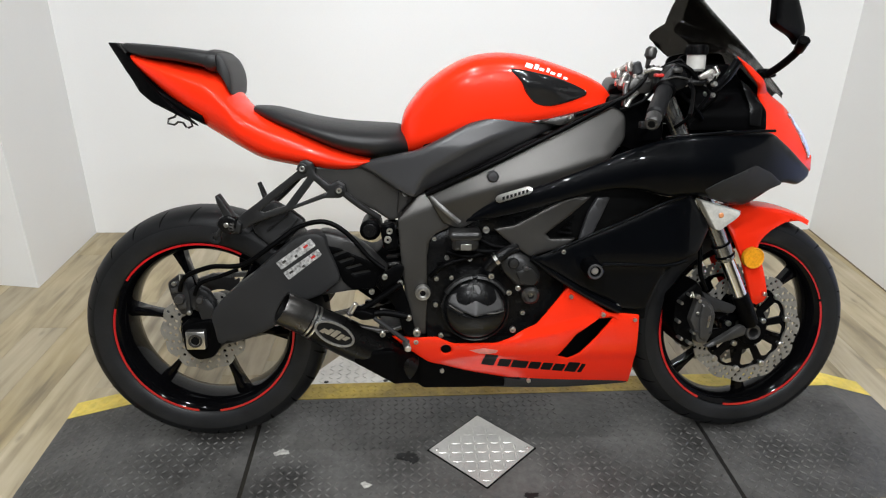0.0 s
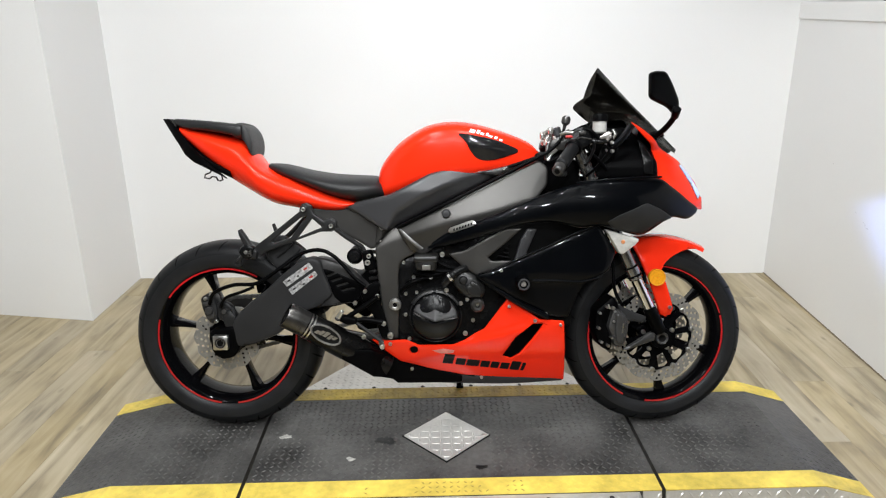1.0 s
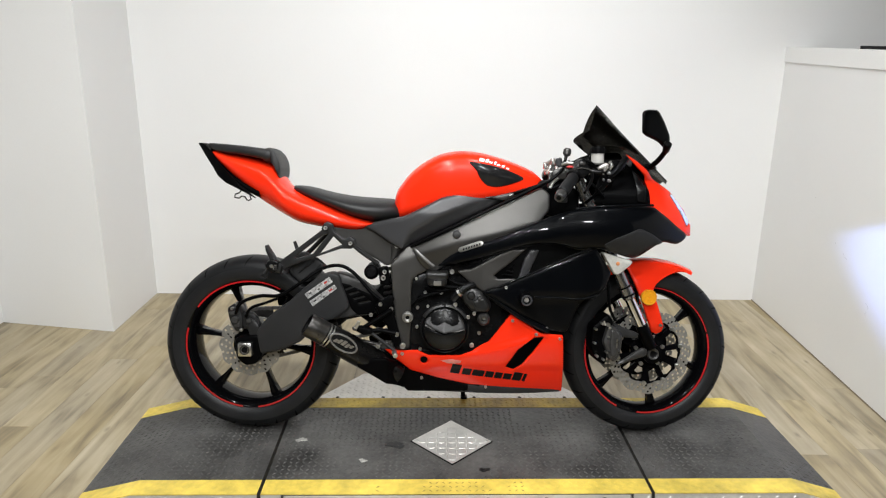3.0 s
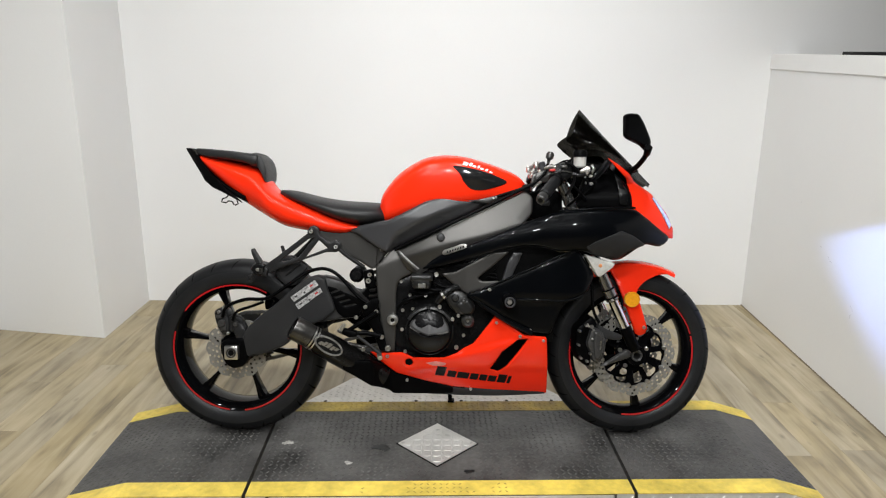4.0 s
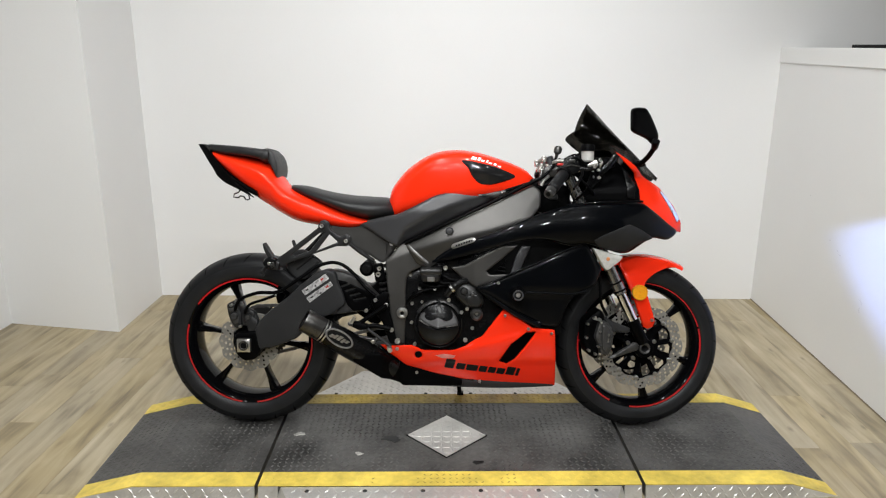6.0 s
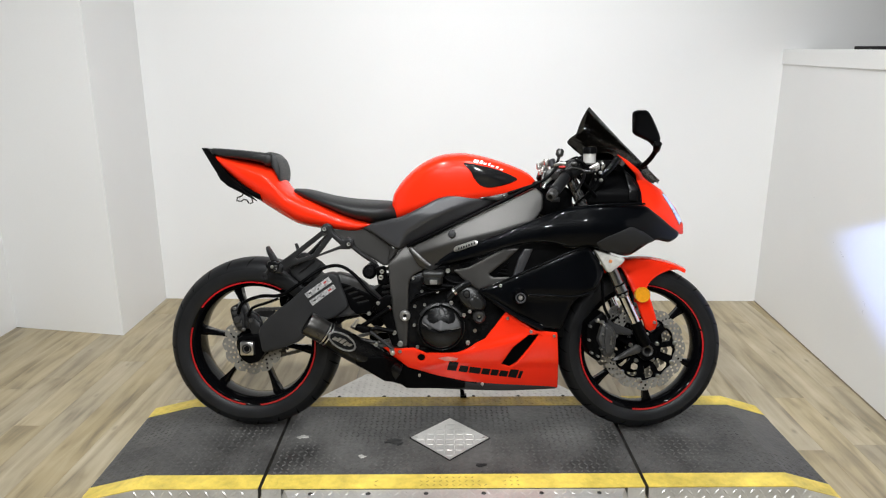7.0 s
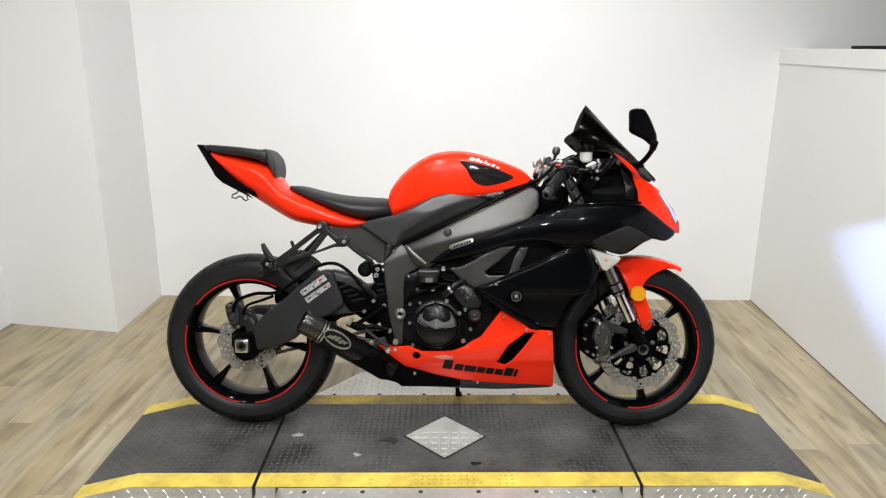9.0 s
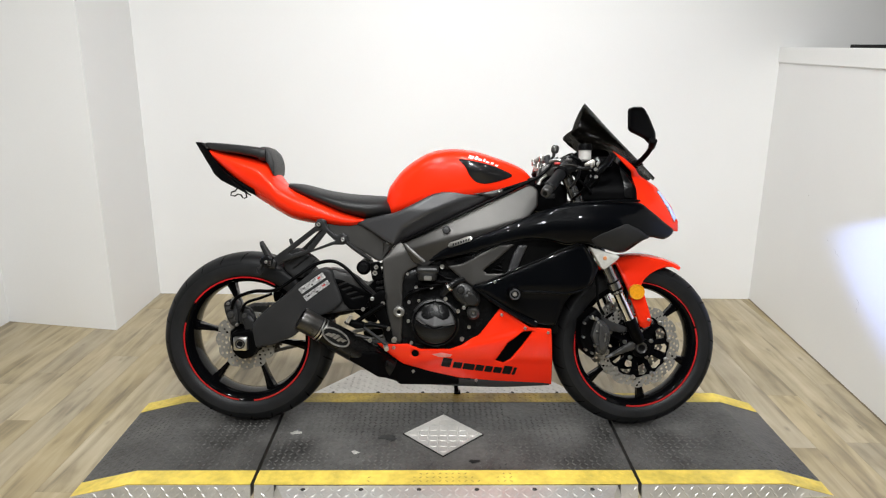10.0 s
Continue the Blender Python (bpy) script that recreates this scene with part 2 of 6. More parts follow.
# ---- mesh helpers ----


def part(name, bm, material, parent=None, label="", smooth=40):
    me = bpy.data.meshes.new(name)
    bmesh.ops.recalc_face_normals(bm, faces=bm.faces)
    if smooth:
        for f in bm.faces:
            f.smooth = True
        for e in bm.edges:
            if len(e.link_faces) == 2 and e.calc_face_angle(0) > radians(smooth):
                e.smooth = False
    bm.to_mesh(me)
    bm.free()
    me.materials.append(material)
    ob = new(name, me)
    if parent:
        ob.parent = parent
    return tagged(ob, label)


def again(ob, at, parent=None, turn=(0, 0, 0), scale=1.0):
    """One more object on the same mesh."""
    o = new(ob.name.split(".")[0], ob.data)
    o.parent = parent or ob.parent
    o.location, o.rotation_euler, o.scale = at, [radians(a) for a in turn], (scale,) * 3
    if "label" in ob:
        o["label"] = ob["label"]
    return o


def spline(pts, closed=False, step=0.012):
    """Points along a Catmull-Rom curve through pts, of any dimension."""
    p = [np.array(q, float) for q in pts]
    n, out = len(p), []
    for i in range(n if closed else n - 1):
        if closed:
            a, b, c, d = p[i - 1], p[i], p[(i + 1) % n], p[(i + 2) % n]
        else:
            a, b, c, d = p[max(i - 1, 0)], p[i], p[i + 1], p[min(i + 2, n - 1)]
        k = max(1, int(np.linalg.norm(c - b) / step))
        for j in range(k):
            t = j / k
            out.append(0.5 * (2 * b + (c - a) * t + (2 * a - 5 * b + 4 * c - d) * t * t + (3 * b - a - 3 * c + d) * t ** 3))
    if not closed:
        out.append(p[-1])
    return out


def rounded(pts, radius=0.01, steps=3):
    """A closed outline with its corners rounded, the sides left straight."""
    p, out = [Vector(q) for q in pts], []
    for i, b in enumerate(p):
        a, c = p[i - 1], p[(i + 1) % len(p)]
        r = min(radius, (a - b).length * 0.45, (c - b).length * 0.45)
        s, e = b + (a - b).normalized() * r, b + (c - b).normalized() * r
        for j in range(steps + 1):
            t = j / steps
            out.append(np.array(s * (1 - t) ** 2 + b * 2 * t * (1 - t) + e * t * t))
    return out


def dense(pts, step):
    out = []
    for i, a in enumerate(pts):
        b = pts[(i + 1) % len(pts)]
        k = max(1, int(np.linalg.norm(np.array(b) - np.array(a)) / step))
        out += [np.array(a) + (np.array(b) - np.array(a)) * j / k for j in range(k)]
    return out


def inside(x, z, poly):
    hit, j = False, len(poly) - 1
    for i in range(len(poly)):
        (xi, zi), (xj, zj) = poly[i], poly[j]
        if (zi > z) != (zj > z) and x < (xj - xi) * (z - zi) / (zj - zi) + xi:
            hit = not hit
        j = i
    return hit


def edge_distance(q, a, b):
    ab = b - a
    t = np.clip(((q - a) * ab).sum(1) / np.maximum((ab * ab).sum(1), 1e-12), 0, 1)
    return np.sqrt(((a + ab * t[:, None] - q) ** 2).sum(1)).min()


def plate(outline, surface, thick=0.004, edge=0.006, step=0.014, holes=(), straight=False, radius=0.01, mirror=False, bm=None):
    """A shell in the bike's side plane: outline in (x, z), its outer face at y = surface(x, z), edges rolled in by edge."""
    from mathutils.geometry import delaunay_2d_cdt
    f = surface if callable(surface) else (lambda x, z: surface)
    rim = dense(rounded(outline, radius), step) if straight else [np.array(q) for q in spline(outline, True, step)]
    loops = [rim] + [dense(h, step) for h in holes]
    a = np.concatenate([np.array(r) for r in loops])
    b = np.concatenate([np.roll(np.array(r), -1, axis=0) for r in loops])
    pts, edges, base = [], [], 0
    for r in loops:
        pts += [Vector(q) for q in r]
        edges += [(base + i, base + (i + 1) % len(r)) for i in range(len(r))]
        base += len(r)
    lo, hi = np.array(rim).min(0), np.array(rim).max(0)
    if edge:
        for r in loops:
            for i in range(len(r)):
                t = r[(i + 1) % len(r)] - r[i - 1]
                nrm = np.array((-t[1], t[0])) / (np.linalg.norm(t) + 1e-9)
                for d in (0.35 * edge, edge):
                    for s in (-1, 1):
                        q = r[i] + nrm * s * d
                        if inside(*q, rim) and not any(inside(*q, h) for h in loops[1:]) and edge_distance(q, a, b) > 0.93 * d:
                            pts.append(Vector(q))
    row = 0
    z = lo[1]
    while z < hi[1]:
        x = lo[0] + (step / 2 if row % 2 else 0)
        while x < hi[0]:
            q = np.array((x, z))
            if inside(x, z, rim) and not any(inside(x, z, h) for h in loops[1:]) and edge_distance(q, a, b) > max(edge * 1.3, step * 0.4):
                pts.append(Vector(q))
            x += step
        z += step * 0.87
        row += 1
    verts, _, faces, *_ = delaunay_2d_cdt(pts, edges, [], 1, 1e-6)
    bm = bm or bmesh.new()
    keep = []
    for face in faces:
        c = sum((Vector(verts[i]) for i in face), Vector((0, 0))) / len(face)
        if not any(inside(c.x, c.y, h) for h in loops[1:]):
            keep.append(face)
    for side in ((1, -1) if mirror else (1,)):
        front, back = {}, {}
        count = {}
        for face in keep:
            for i in range(len(face)):
                k = tuple(sorted((face[i], face[i - 1])))
                count[k] = count.get(k, 0) + 1
        for face in keep:
            for i in face:
                if i not in front:
                    v = verts[i]
                    y, drop = f(v.x, v.y), 0
                    if edge:
                        d = min(edge_distance(np.array(v), a, b), edge)
                        drop = edge - math.sqrt(max(edge * edge - (edge - d) ** 2, 0))
                    front[i] = bm.verts.new((v.x, side * (y + drop), v.y))
                    back[i] = bm.verts.new((v.x, side * (y + max(thick, edge * 1.05)), v.y))
            bm.faces.new([front[i] for i in face])
            bm.faces.new([back[i] for i in reversed(face)])
        for (i, j), k in count.items():
            if k == 1:
                bm.faces.new((front[i], front[j], back[j], back[i]))
    return bm


def loft(stations, around=28, step=0.015, power=2.4, cap=True):
    """A body along x: stations of (x, bottom, top, half width); sections are superellipses, flatter below."""
    st = spline(stations, False, step)
    bm, rings = bmesh.new(), []
    for x, zb, zt, w in st:
        ring = []
        for i in range(around):
            t = 2 * math.pi * i / around
            c, s = math.cos(t), math.sin(t)
            y = w * math.copysign(abs(c) ** (2 / power), c)
            z = (zb + zt) / 2 + (zt - zb) / 2 * math.copysign(abs(s) ** (2 / power), s)
            ring.append(bm.verts.new((x, y, z)))
        rings.append(ring)
    for r, q in zip(rings, rings[1:]):
        for i in range(around):
            bm.faces.new((r[i], r[(i + 1) % around], q[(i + 1) % around], q[i]))
    if cap:
        bm.faces.new(rings[0])
        bm.faces.new(rings[-1][::-1])
    return bm


def lathe(profile, centre=(0, 0, 0), axis="y", segs=72, arc=(0, 360), closed=True, bm=None):
    """Turn (radius, along) points round an axis: y for the wheels, or any vector."""
    bm = bm or bmesh.new()
    way = Vector((0, 1, 0)) if axis == "y" else Vector(axis).normalized()
    u = way.orthogonal().normalized() if axis != "y" else Vector((1, 0, 0))
    v = way.cross(u) if axis != "y" else Vector((0, 0, 1))
    full = arc[1] - arc[0] >= 360
    n = segs if full else segs + 1
    rings = []
    for i in range(n):
        t = radians(arc[0] + (arc[1] - arc[0]) * i / segs)
        d = u * math.cos(t) + v * math.sin(t)
        rings.append([bm.verts.new(Vector(centre) + d * r + way * k) for r, k in profile])
    m = len(profile)
    for i in range(n if full else n - 1):
        p, q = rings[i], rings[(i + 1) % n]
        for j in range(m if closed else m - 1):
            bm.faces.new((p[j], p[(j + 1) % m], q[(j + 1) % m], q[j]))
    if not full and closed:
        bm.faces.new(rings[0])
        bm.faces.new(rings[-1][::-1])
    return bm


def rod(p0, p1, r0, r1=None, segs=20, bevel=0.12, bm=None):
    """A round bar with eased ends."""
    p0, p1 = Vector(p0), Vector(p1)
    r1 = r0 if r1 is None else r1
    n = (p1 - p0).length
    b = min(bevel * min(r0, r1) * 2, n * 0.3)
    prof = [(1e-4, 0), (r0 - b, 0), (r0, b), (r1, n - b), (r1 - b, n), (1e-4, n)]
    return lathe(prof, p0, (p1 - p0), segs, bm=bm)


def tube(pts, r, segs=10, step=0.012, bm=None, flat=1.0):
    """A pipe, cable or bar along a smooth line through pts; flat squeezes it across y."""
    line = [Vector(q) for q in spline(pts, False, step)]
    bm, rings = bm or bmesh.new(), []
    side = None
    for i, p in enumerate(line):
        t = (line[min(i + 1, len(line) - 1)] - line[max(i - 1, 0)]).normalized()
        side = t.orthogonal().normalized() if side is None else (side - t * side.dot(t)).normalized()
        up = t.cross(side)
        ring = []
        for k in range(segs):
            d = side * math.cos(2 * math.pi * k / segs) * r + up * math.sin(2 * math.pi * k / segs) * r
            ring.append(bm.verts.new(p + Vector((d.x, d.y * flat, d.z))))
        rings.append(ring)
    for a, b in zip(rings, rings[1:]):
        for k in range(segs):
            bm.faces.new((a[k], a[(k + 1) % segs], b[(k + 1) % segs], b[k]))
    bm.faces.new(rings[0][::-1])
    bm.faces.new(rings[-1])
    return bm


def box(x0, x1, y0, y1, z0, z1, bevel=0.0, segs=2, bm=None):
    bm = bm or bmesh.new()
    made = bmesh.ops.create_cube(bm, size=1, matrix=Matrix.Translation(((x0 + x1) / 2, (y0 + y1) / 2, (z0 + z1) / 2)) @ Matrix.Diagonal((x1 - x0, y1 - y0, z1 - z0, 1)))
    if bevel:
        edges = list({e for v in made["verts"] for e in v.link_edges})
        bmesh.ops.bevel(bm, geom=edges, offset=bevel, segments=segs, affect="EDGES", profile=0.5)
    return bm


def prism(poly, z0, z1, bevel=0.0):
    """An upright block over a ground outline."""
    bm = bmesh.new()
    low, top = [bm.verts.new((x, y, z0)) for x, y in poly], [bm.verts.new((x, y, z1)) for x, y in poly]
    n = len(poly)
    bm.faces.new(low[::-1])
    bm.faces.new(top)
    for i in range(n):
        bm.faces.new((low[i], low[(i + 1) % n], top[(i + 1) % n], top[i]))
    if bevel:
        bmesh.ops.bevel(bm, geom=bm.edges[:], offset=bevel, segments=2, affect="EDGES", profile=0.5)
    return bm


# ---- the booth ----
BACK, LEFT, RIGHT = 1.468, -1.685, 1.764
floor = tagged(part("floor", prism([(-5.2, -8.2), (5.2, -8.2), (5.2, 2.2), (-5.2, 2.2)], -0.12, -0.003), mat("plank_joint", (0.2, 0.155, 0.085), 0.7, var=0.2), smooth=0), "light brown wood-look vinyl plank floor", "floor", kind="structure")
tagged(part("wall_north", box(LEFT - 0.2, 5.2, BACK, BACK + 0.12, 0, CEIL), WALL, smooth=0), "white painted plain back wall of the booth", "wall", kind="structure")
pillar = [(LEFT, BACK + 0.05), (LEFT - 0.75, BACK + 0.05), (-2.42, 1.01), (-2.285, 1.0), (-1.667, 0.893)]
tagged(part("wall_corner_pier", prism(pillar, 0, CEIL, 0.0012), WALL, smooth=0), "white painted boxed-out corner pier beside the back wall", "wall", kind="structure")
tagged(part("wall_west", prism([(-2.285, 1.02), (-2.42, 1.02), (-2.42, -1.6), (-2.285, -1.6)], 0, CEIL), WALL, smooth=0), "white painted side wall of the booth", "wall", kind="structure")
# added walls out of view; they keep the reflections dark
tagged(part("wall_showroom_west", prism([(-2.42, -1.6), (-5.2, -1.6), (-5.2, -8.2), (-5.08, -8.2), (-5.08, -1.72), (-2.42, -1.72)], 0, CEIL), DARK_WALL, smooth=0), "unseen dark wall, added so that gloss paint reflects a dark room", "wall", kind="structure")
tagged(part("wall_south", box(-5.08, 5.2, -8.2, -8.08, 0, CEIL), DARK_WALL, smooth=0), "unseen dark wall, added to close the showroom side", "wall", kind="structure")
tagged(part("wall_far_east", box(5.08, 5.2, -8.08, BACK, 0, CEIL), DARK_WALL, smooth=0), "unseen dark wall, added to close the next bay", "wall", kind="structure")
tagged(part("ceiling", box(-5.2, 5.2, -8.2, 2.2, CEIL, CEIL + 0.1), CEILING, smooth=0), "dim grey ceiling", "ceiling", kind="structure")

# low partition on the east side, running slightly askew, with a boxed cap along its top
P0, P1 = Vector((RIGHT, BACK)), Vector((1.628, -1.0))
run = (P1 - P0).normalized()
out = Vector((-run.y, run.x)) if Vector((-run.y, run.x)).x > 0 else Vector((run.y, -run.x))


def sunk(bm, above):
    """The partition's top is not quite level: it drops towards the open end."""
    for v in bm.verts:
        if v.co.z > above:
            v.co.z += 0.009 - 0.026 * (BACK - v.co.y)
    return bm


part_poly = [P0, P1, P1 + out * 0.11, P0 + out * 0.11]
partition = tagged(part("wall_partition", sunk(prism([tuple(q) for q in part_poly], 0, 1.322), 1), WALL, smooth=0), "low white painted partition wall with a boxed cap", "wall", kind="structure")
cap_poly = [P0 - out * 0.008, P1 - out * 0.008, P1 + out * 0.13, P0 + out * 0.13]
tagged(part("trim_partition_cap", sunk(prism([tuple(q) for q in cap_poly], 1.322, 1.4, 0.003), 1), CAP, smooth=0), "white painted boxed cap along the partition top", "trim", kind="structure")
s0, s1 = P0 + run * 0.62 + out * 0.05, P0 + run * 1.5 + out * 0.05
SCUFF = mat("wall_scuff", (0.6, 0.59, 0.58), 0.7, var=0.3, scale=120)
for du, dz, sz, a0, a1 in ((0.86, 0.52, 0.022, -10, 95), (0.895, 0.508, 0.016, 20, 130), (0.80, 0.565, 0.010, 200, 290), (1.1, 0.37, 0.024, -30, 100), (1.13, 0.345, 0.018, 120, 250), (0.55, 0.71, 0.010, 30, 120)):
    at = P0 + run * du - out * 0.0008
    arc = [(a0 + (a1 - a0) * i / 10, math.sin(math.pi * i / 10)) for i in range(11)]
    loop = [((sz + 0.0016 * w) * math.cos(radians(a)), (sz + 0.0016 * w) * math.sin(radians(a))) for a, w in arc] + [((sz - 0.0016 * w) * math.cos(radians(a)), (sz - 0.0016 * w) * math.sin(radians(a))) for a, w in arc[9:0:-1]]
    bm = bmesh.new()
    bm.faces.new([bm.verts.new((at.x + run.x * u, at.y + run.y * u, dz + 0.7 * v)) for u, v in loop])
    part("scuff_mark", bm, SCUFF, partition, "faint grey curled rub mark on the paint", smooth=0)
# dark brown strip stands for the shadow line between partition and floor
tagged(part("trim_partition_base", prism([tuple(P0 - out * 0.003), tuple(P1 - out * 0.003), tuple(P1), tuple(P0)], 0.0, 0.005), mat("base_gap", (0.2, 0.16, 0.11), 0.7), smooth=0), "thin dark strip painted for the shadow gap at the partition foot", "trim", kind="structure")
strip = tagged(part("cable_duct", sunk(prism([tuple(s0), tuple(s1), tuple(s1 + out * 0.04), tuple(s0 + out * 0.04)], 1.4, 1.414, 0.003), 1), MATTE), "black flat plastic cable duct lying on the partition cap", "cable duct")

# a fixture for each, the two added fill lamps included
for lx, ly, watts in LAMPS:
    lamp = tagged(part("ceiling_lamp", lathe([(0.052, 0), (0.068, 0), (0.072, 0.01), (0.072, 0.032), (0.052, 0.032)], (0, 0, -0.04), (0, 0, 1), 32), CAP), "white round recessed ceiling lamp, lit; the last two are added fill", "ceiling lamp", "lamps in the ceiling")
    lamp.location = (lx, ly, CEIL + 0.006)
    part("diffuser", rod((0, 0, -0.004), (0, 0, -0.012), 0.05, segs=32), LAMP_GLOW, lamp, "glowing round lamp face")

# ---- the display platform ----
PL = 0.045
platform = tagged(new("display_platform"), "low dark tread-plate display platform with yellow edge stripes on the floor", "platform")
platform.location, platform.rotation_euler = (0.0245, -0.449, 0), (0, 0, radians(1.4))
X0, X1, B0, B1, S0, S1, D, W = -1.185, 1.225, -1.0, 1.075, -0.612, 0.605, 0.61, 0.074


def deck_height(x):
    if x < B0:
        return PL * max(0, (x - X0) / (B0 - X0))
    if x > B1:
        return PL * max(0, (X1 - x) / (X1 - B1))
    return PL


def slab(xs, y0, y1, lift=0.0, sink=None):
    """A plate that follows the platform's line over the stations xs; sink: how far its sides reach down."""
    bm, rows = bmesh.new(), []
    for x in xs:
        z = deck_height(x) + lift
        b = -0.0 if sink is None else z - sink
        rows.append([bm.verts.new(v) for v in ((x, y0, b), (x, y0, z), (x, y1, z), (x, y1, b))])
    for a, b in zip(rows, rows[1:]):
        for i in range(4):
            bm.faces.new((a[i], a[(i + 1) % 4], b[(i + 1) % 4], b[i]))
    bm.faces.new(rows[0])
    bm.faces.new(rows[-1][::-1])
    return bm


def tread(x0, x1, y0, y1, pitch, length, width, height, top, keep=None, turn=0.0):
    """Raised lozenges in two alternating directions over a plate, joined."""
    verts, faces = [], []
    nx, ny = int((x1 - x0) / pitch) + 1, int((y1 - y0) / pitch) + 1
    for i in range(nx):
        for j in range(ny):
            x, y = x0 + pitch * (i + 0.5), y0 + pitch * (j + 0.5)
            if x > x1 - length * 0.4 or y > y1 - length * 0.4 or (keep and not keep(x, y)):
                continue
            a = turn + (math.pi / 4 if (i + j) % 2 else -math.pi / 4)
            c, s, n = math.cos(a), math.sin(a), len(verts)
            for u, v, h in ((-1, 0, 0), (0, -1, 0), (1, 0, 0), (0, 1, 0), (-0.45, 0, 1), (0.45, 0, 1)):
                px, py = u * length / 2, v * width / 2
                wx, wy = x + px * c - py * s, y + px * s + py * c
                verts.append((wx, wy, top(wx, wy) + h * height + 0.0003))
            faces += [(n, n + 1, n + 4), (n + 1, n + 5, n + 4), (n + 1, n + 2, n + 5), (n + 2, n + 3, n + 5), (n + 3, n + 4, n + 5), (n + 3, n, n + 4)]
    me = bpy.data.meshes.new("tread")
    me.from_pydata(verts, [], faces)
    me.update()
    return me


def tread_part(name, me, material, parent, label=""):
    me.materials.append(material)
    ob = new(name, me)
    ob.parent = parent
    return tagged(ob, label, kind="stuff")


G = 0.0055
sections = [("deck", [X0, B0, -0.8, S0 - G]), ("deck", [S0 + G, 0, S1 - G]), ("deck", [S1 + G, 0.85, B1, X1])]
def worn(x, y):
    """Where the tread still stands proud: nearly all over, but for the cover plate, the smooth end slope and bald spots."""
    if abs(x + 0.01) + abs(y - 0.295) < 0.15 or x > X1 - 0.02 or x < X0 + 0.02:
        return False
    return noise.noise(Vector((x * 3.1, y * 3.1, 2.0))) > (-0.38 if x < B1 - 0.02 else -0.12)


for name, xs in sections:
    deck = part(name, slab(xs, 0.002, D - 0.002), DECK, platform, "dark grey painted tread-plate deck", smooth=0)
    tread_part("tread_pattern", tread(xs[0] + 0.01, xs[-1] - 0.01, W + 0.004, D - W - 0.004, 0.0205, 0.0165, 0.0058, 0.0019, lambda x, y: deck_height(x), worn), DECK_WORN, deck)
    stripe = part("yellow_stripe", slab(xs, 0, W, 0.0012, 0.003), YELLOW, platform, "yellow painted edge stripe", smooth=0)
    tread_part("tread_pattern", tread(xs[0] + 0.01, xs[-1] - 0.01, 0.004, W - 0.002, 0.0205, 0.0155, 0.0058, 0.0008, lambda x, y: deck_height(x) + 0.0012, lambda x, y: not (-0.27 < x < 0.23) and noise.noise(Vector((x * 5, y * 5, 7.0))) > -0.2), YELLOW, stripe)
    if xs[1] == 0:
        tread_part("tread_pattern", tread(-0.26, 0.22, 0.004, W - 0.002, 0.0205, 0.0155, 0.0058, 0.0009, lambda x, y: deck_height(x) + 0.0012, lambda x, y: noise.noise(Vector((x * 9, y * 9, 5.0))) > -0.05), YELLOW_WORN, stripe)
    stripe = part("yellow_stripe", slab(xs, D - W, D, 0.0012, 0.003), YELLOW_WORN if xs[1] == 0 else YELLOW, platform, "worn dirty yellow edge stripe" if xs[1] == 0 else "yellow painted edge stripe", smooth=0)
    tread_part("tread_pattern", tread(xs[0] + 0.01, xs[-1] - 0.01, D - W + 0.004, D - 0.002, 0.0205, 0.0155, 0.0058, 0.0013, lambda x, y: deck_height(x) + 0.0012), YELLOW_WORN if xs[1] == 0 else YELLOW, stripe)


def skirt(xs, y, sign):
    """Bare tread-plate side sheet from the stripe's edge to the floor, leaning out a little."""
    bm, rows = bmesh.new(), []
    for x in xs:
        z = max(deck_height(x) - 0.003, 0.001)
        rows.append([bm.verts.new(v) for v in ((x, y, z), (x, y - sign * 0.014 * z / PL, 0.0), (x, y + sign * 0.003, 0.0), (x, y + sign * 0.003, z))])
    for a, b in zip(rows, rows[1:]):
        for i in range(4):
            bm.faces.new((a[i], a[(i + 1) % 4], b[(i + 1) % 4], b[i]))
    bm.faces.new(rows[0])
    bm.faces.new(rows[-1][::-1])
    return bm


for xs in ([X0, B0, S0 - 0.006], [S0 + 0.006, -0.545], [0.545, S1 - 0.006], [S1 + 0.006, B1, X1]):
    for y, sign in ((0.0, 1), (D, -1)):
        sheet = part("side_sheet", skirt(xs, y, sign), TREAD, platform, "bare tread-plate side sheet", smooth=0)
        verts, faces = [], []
        k = 0
        x = xs[0] + 0.03
        while x < xs[-1] - 0.015:
            for r, z in enumerate((0.012, 0.031)):
                if z > deck_height(x) - 0.008:
                    continue
                n, yy = len(verts), y - sign * (0.014 * (1 - z / PL) + 0.001)
                a = math.pi / 4 if (k + r) % 2 else -math.pi / 4
                for u, v, h in ((-1, 0, 0), (0, -1, 0), (1, 0, 0), (0, 1, 0), (-0.4, 0, 1), (0.4, 0, 1)):
                    pu, pv = u * 0.011, v * 0.0035
                    verts.append((x + r * 0.014 + pu * math.cos(a) - pv * math.sin(a), yy - sign * h * 0.0016 + sign * 0.3 * (pu * math.sin(a) + pv * math.cos(a)), z + pu * math.sin(a) + pv * math.cos(a)))
                faces += [(n, n + 1, n + 4), (n + 1, n + 5, n + 4), (n + 1, n + 2, n + 5), (n + 2, n + 3, n + 5), (n + 3, n + 4, n + 5), (n + 3, n, n + 4)]
            x += 0.028
            k += 1
        me = bpy.data.meshes.new("tread")
        me.from_pydata(verts, [], faces)
        tread_part("tread_pattern", me, TREAD, sheet)


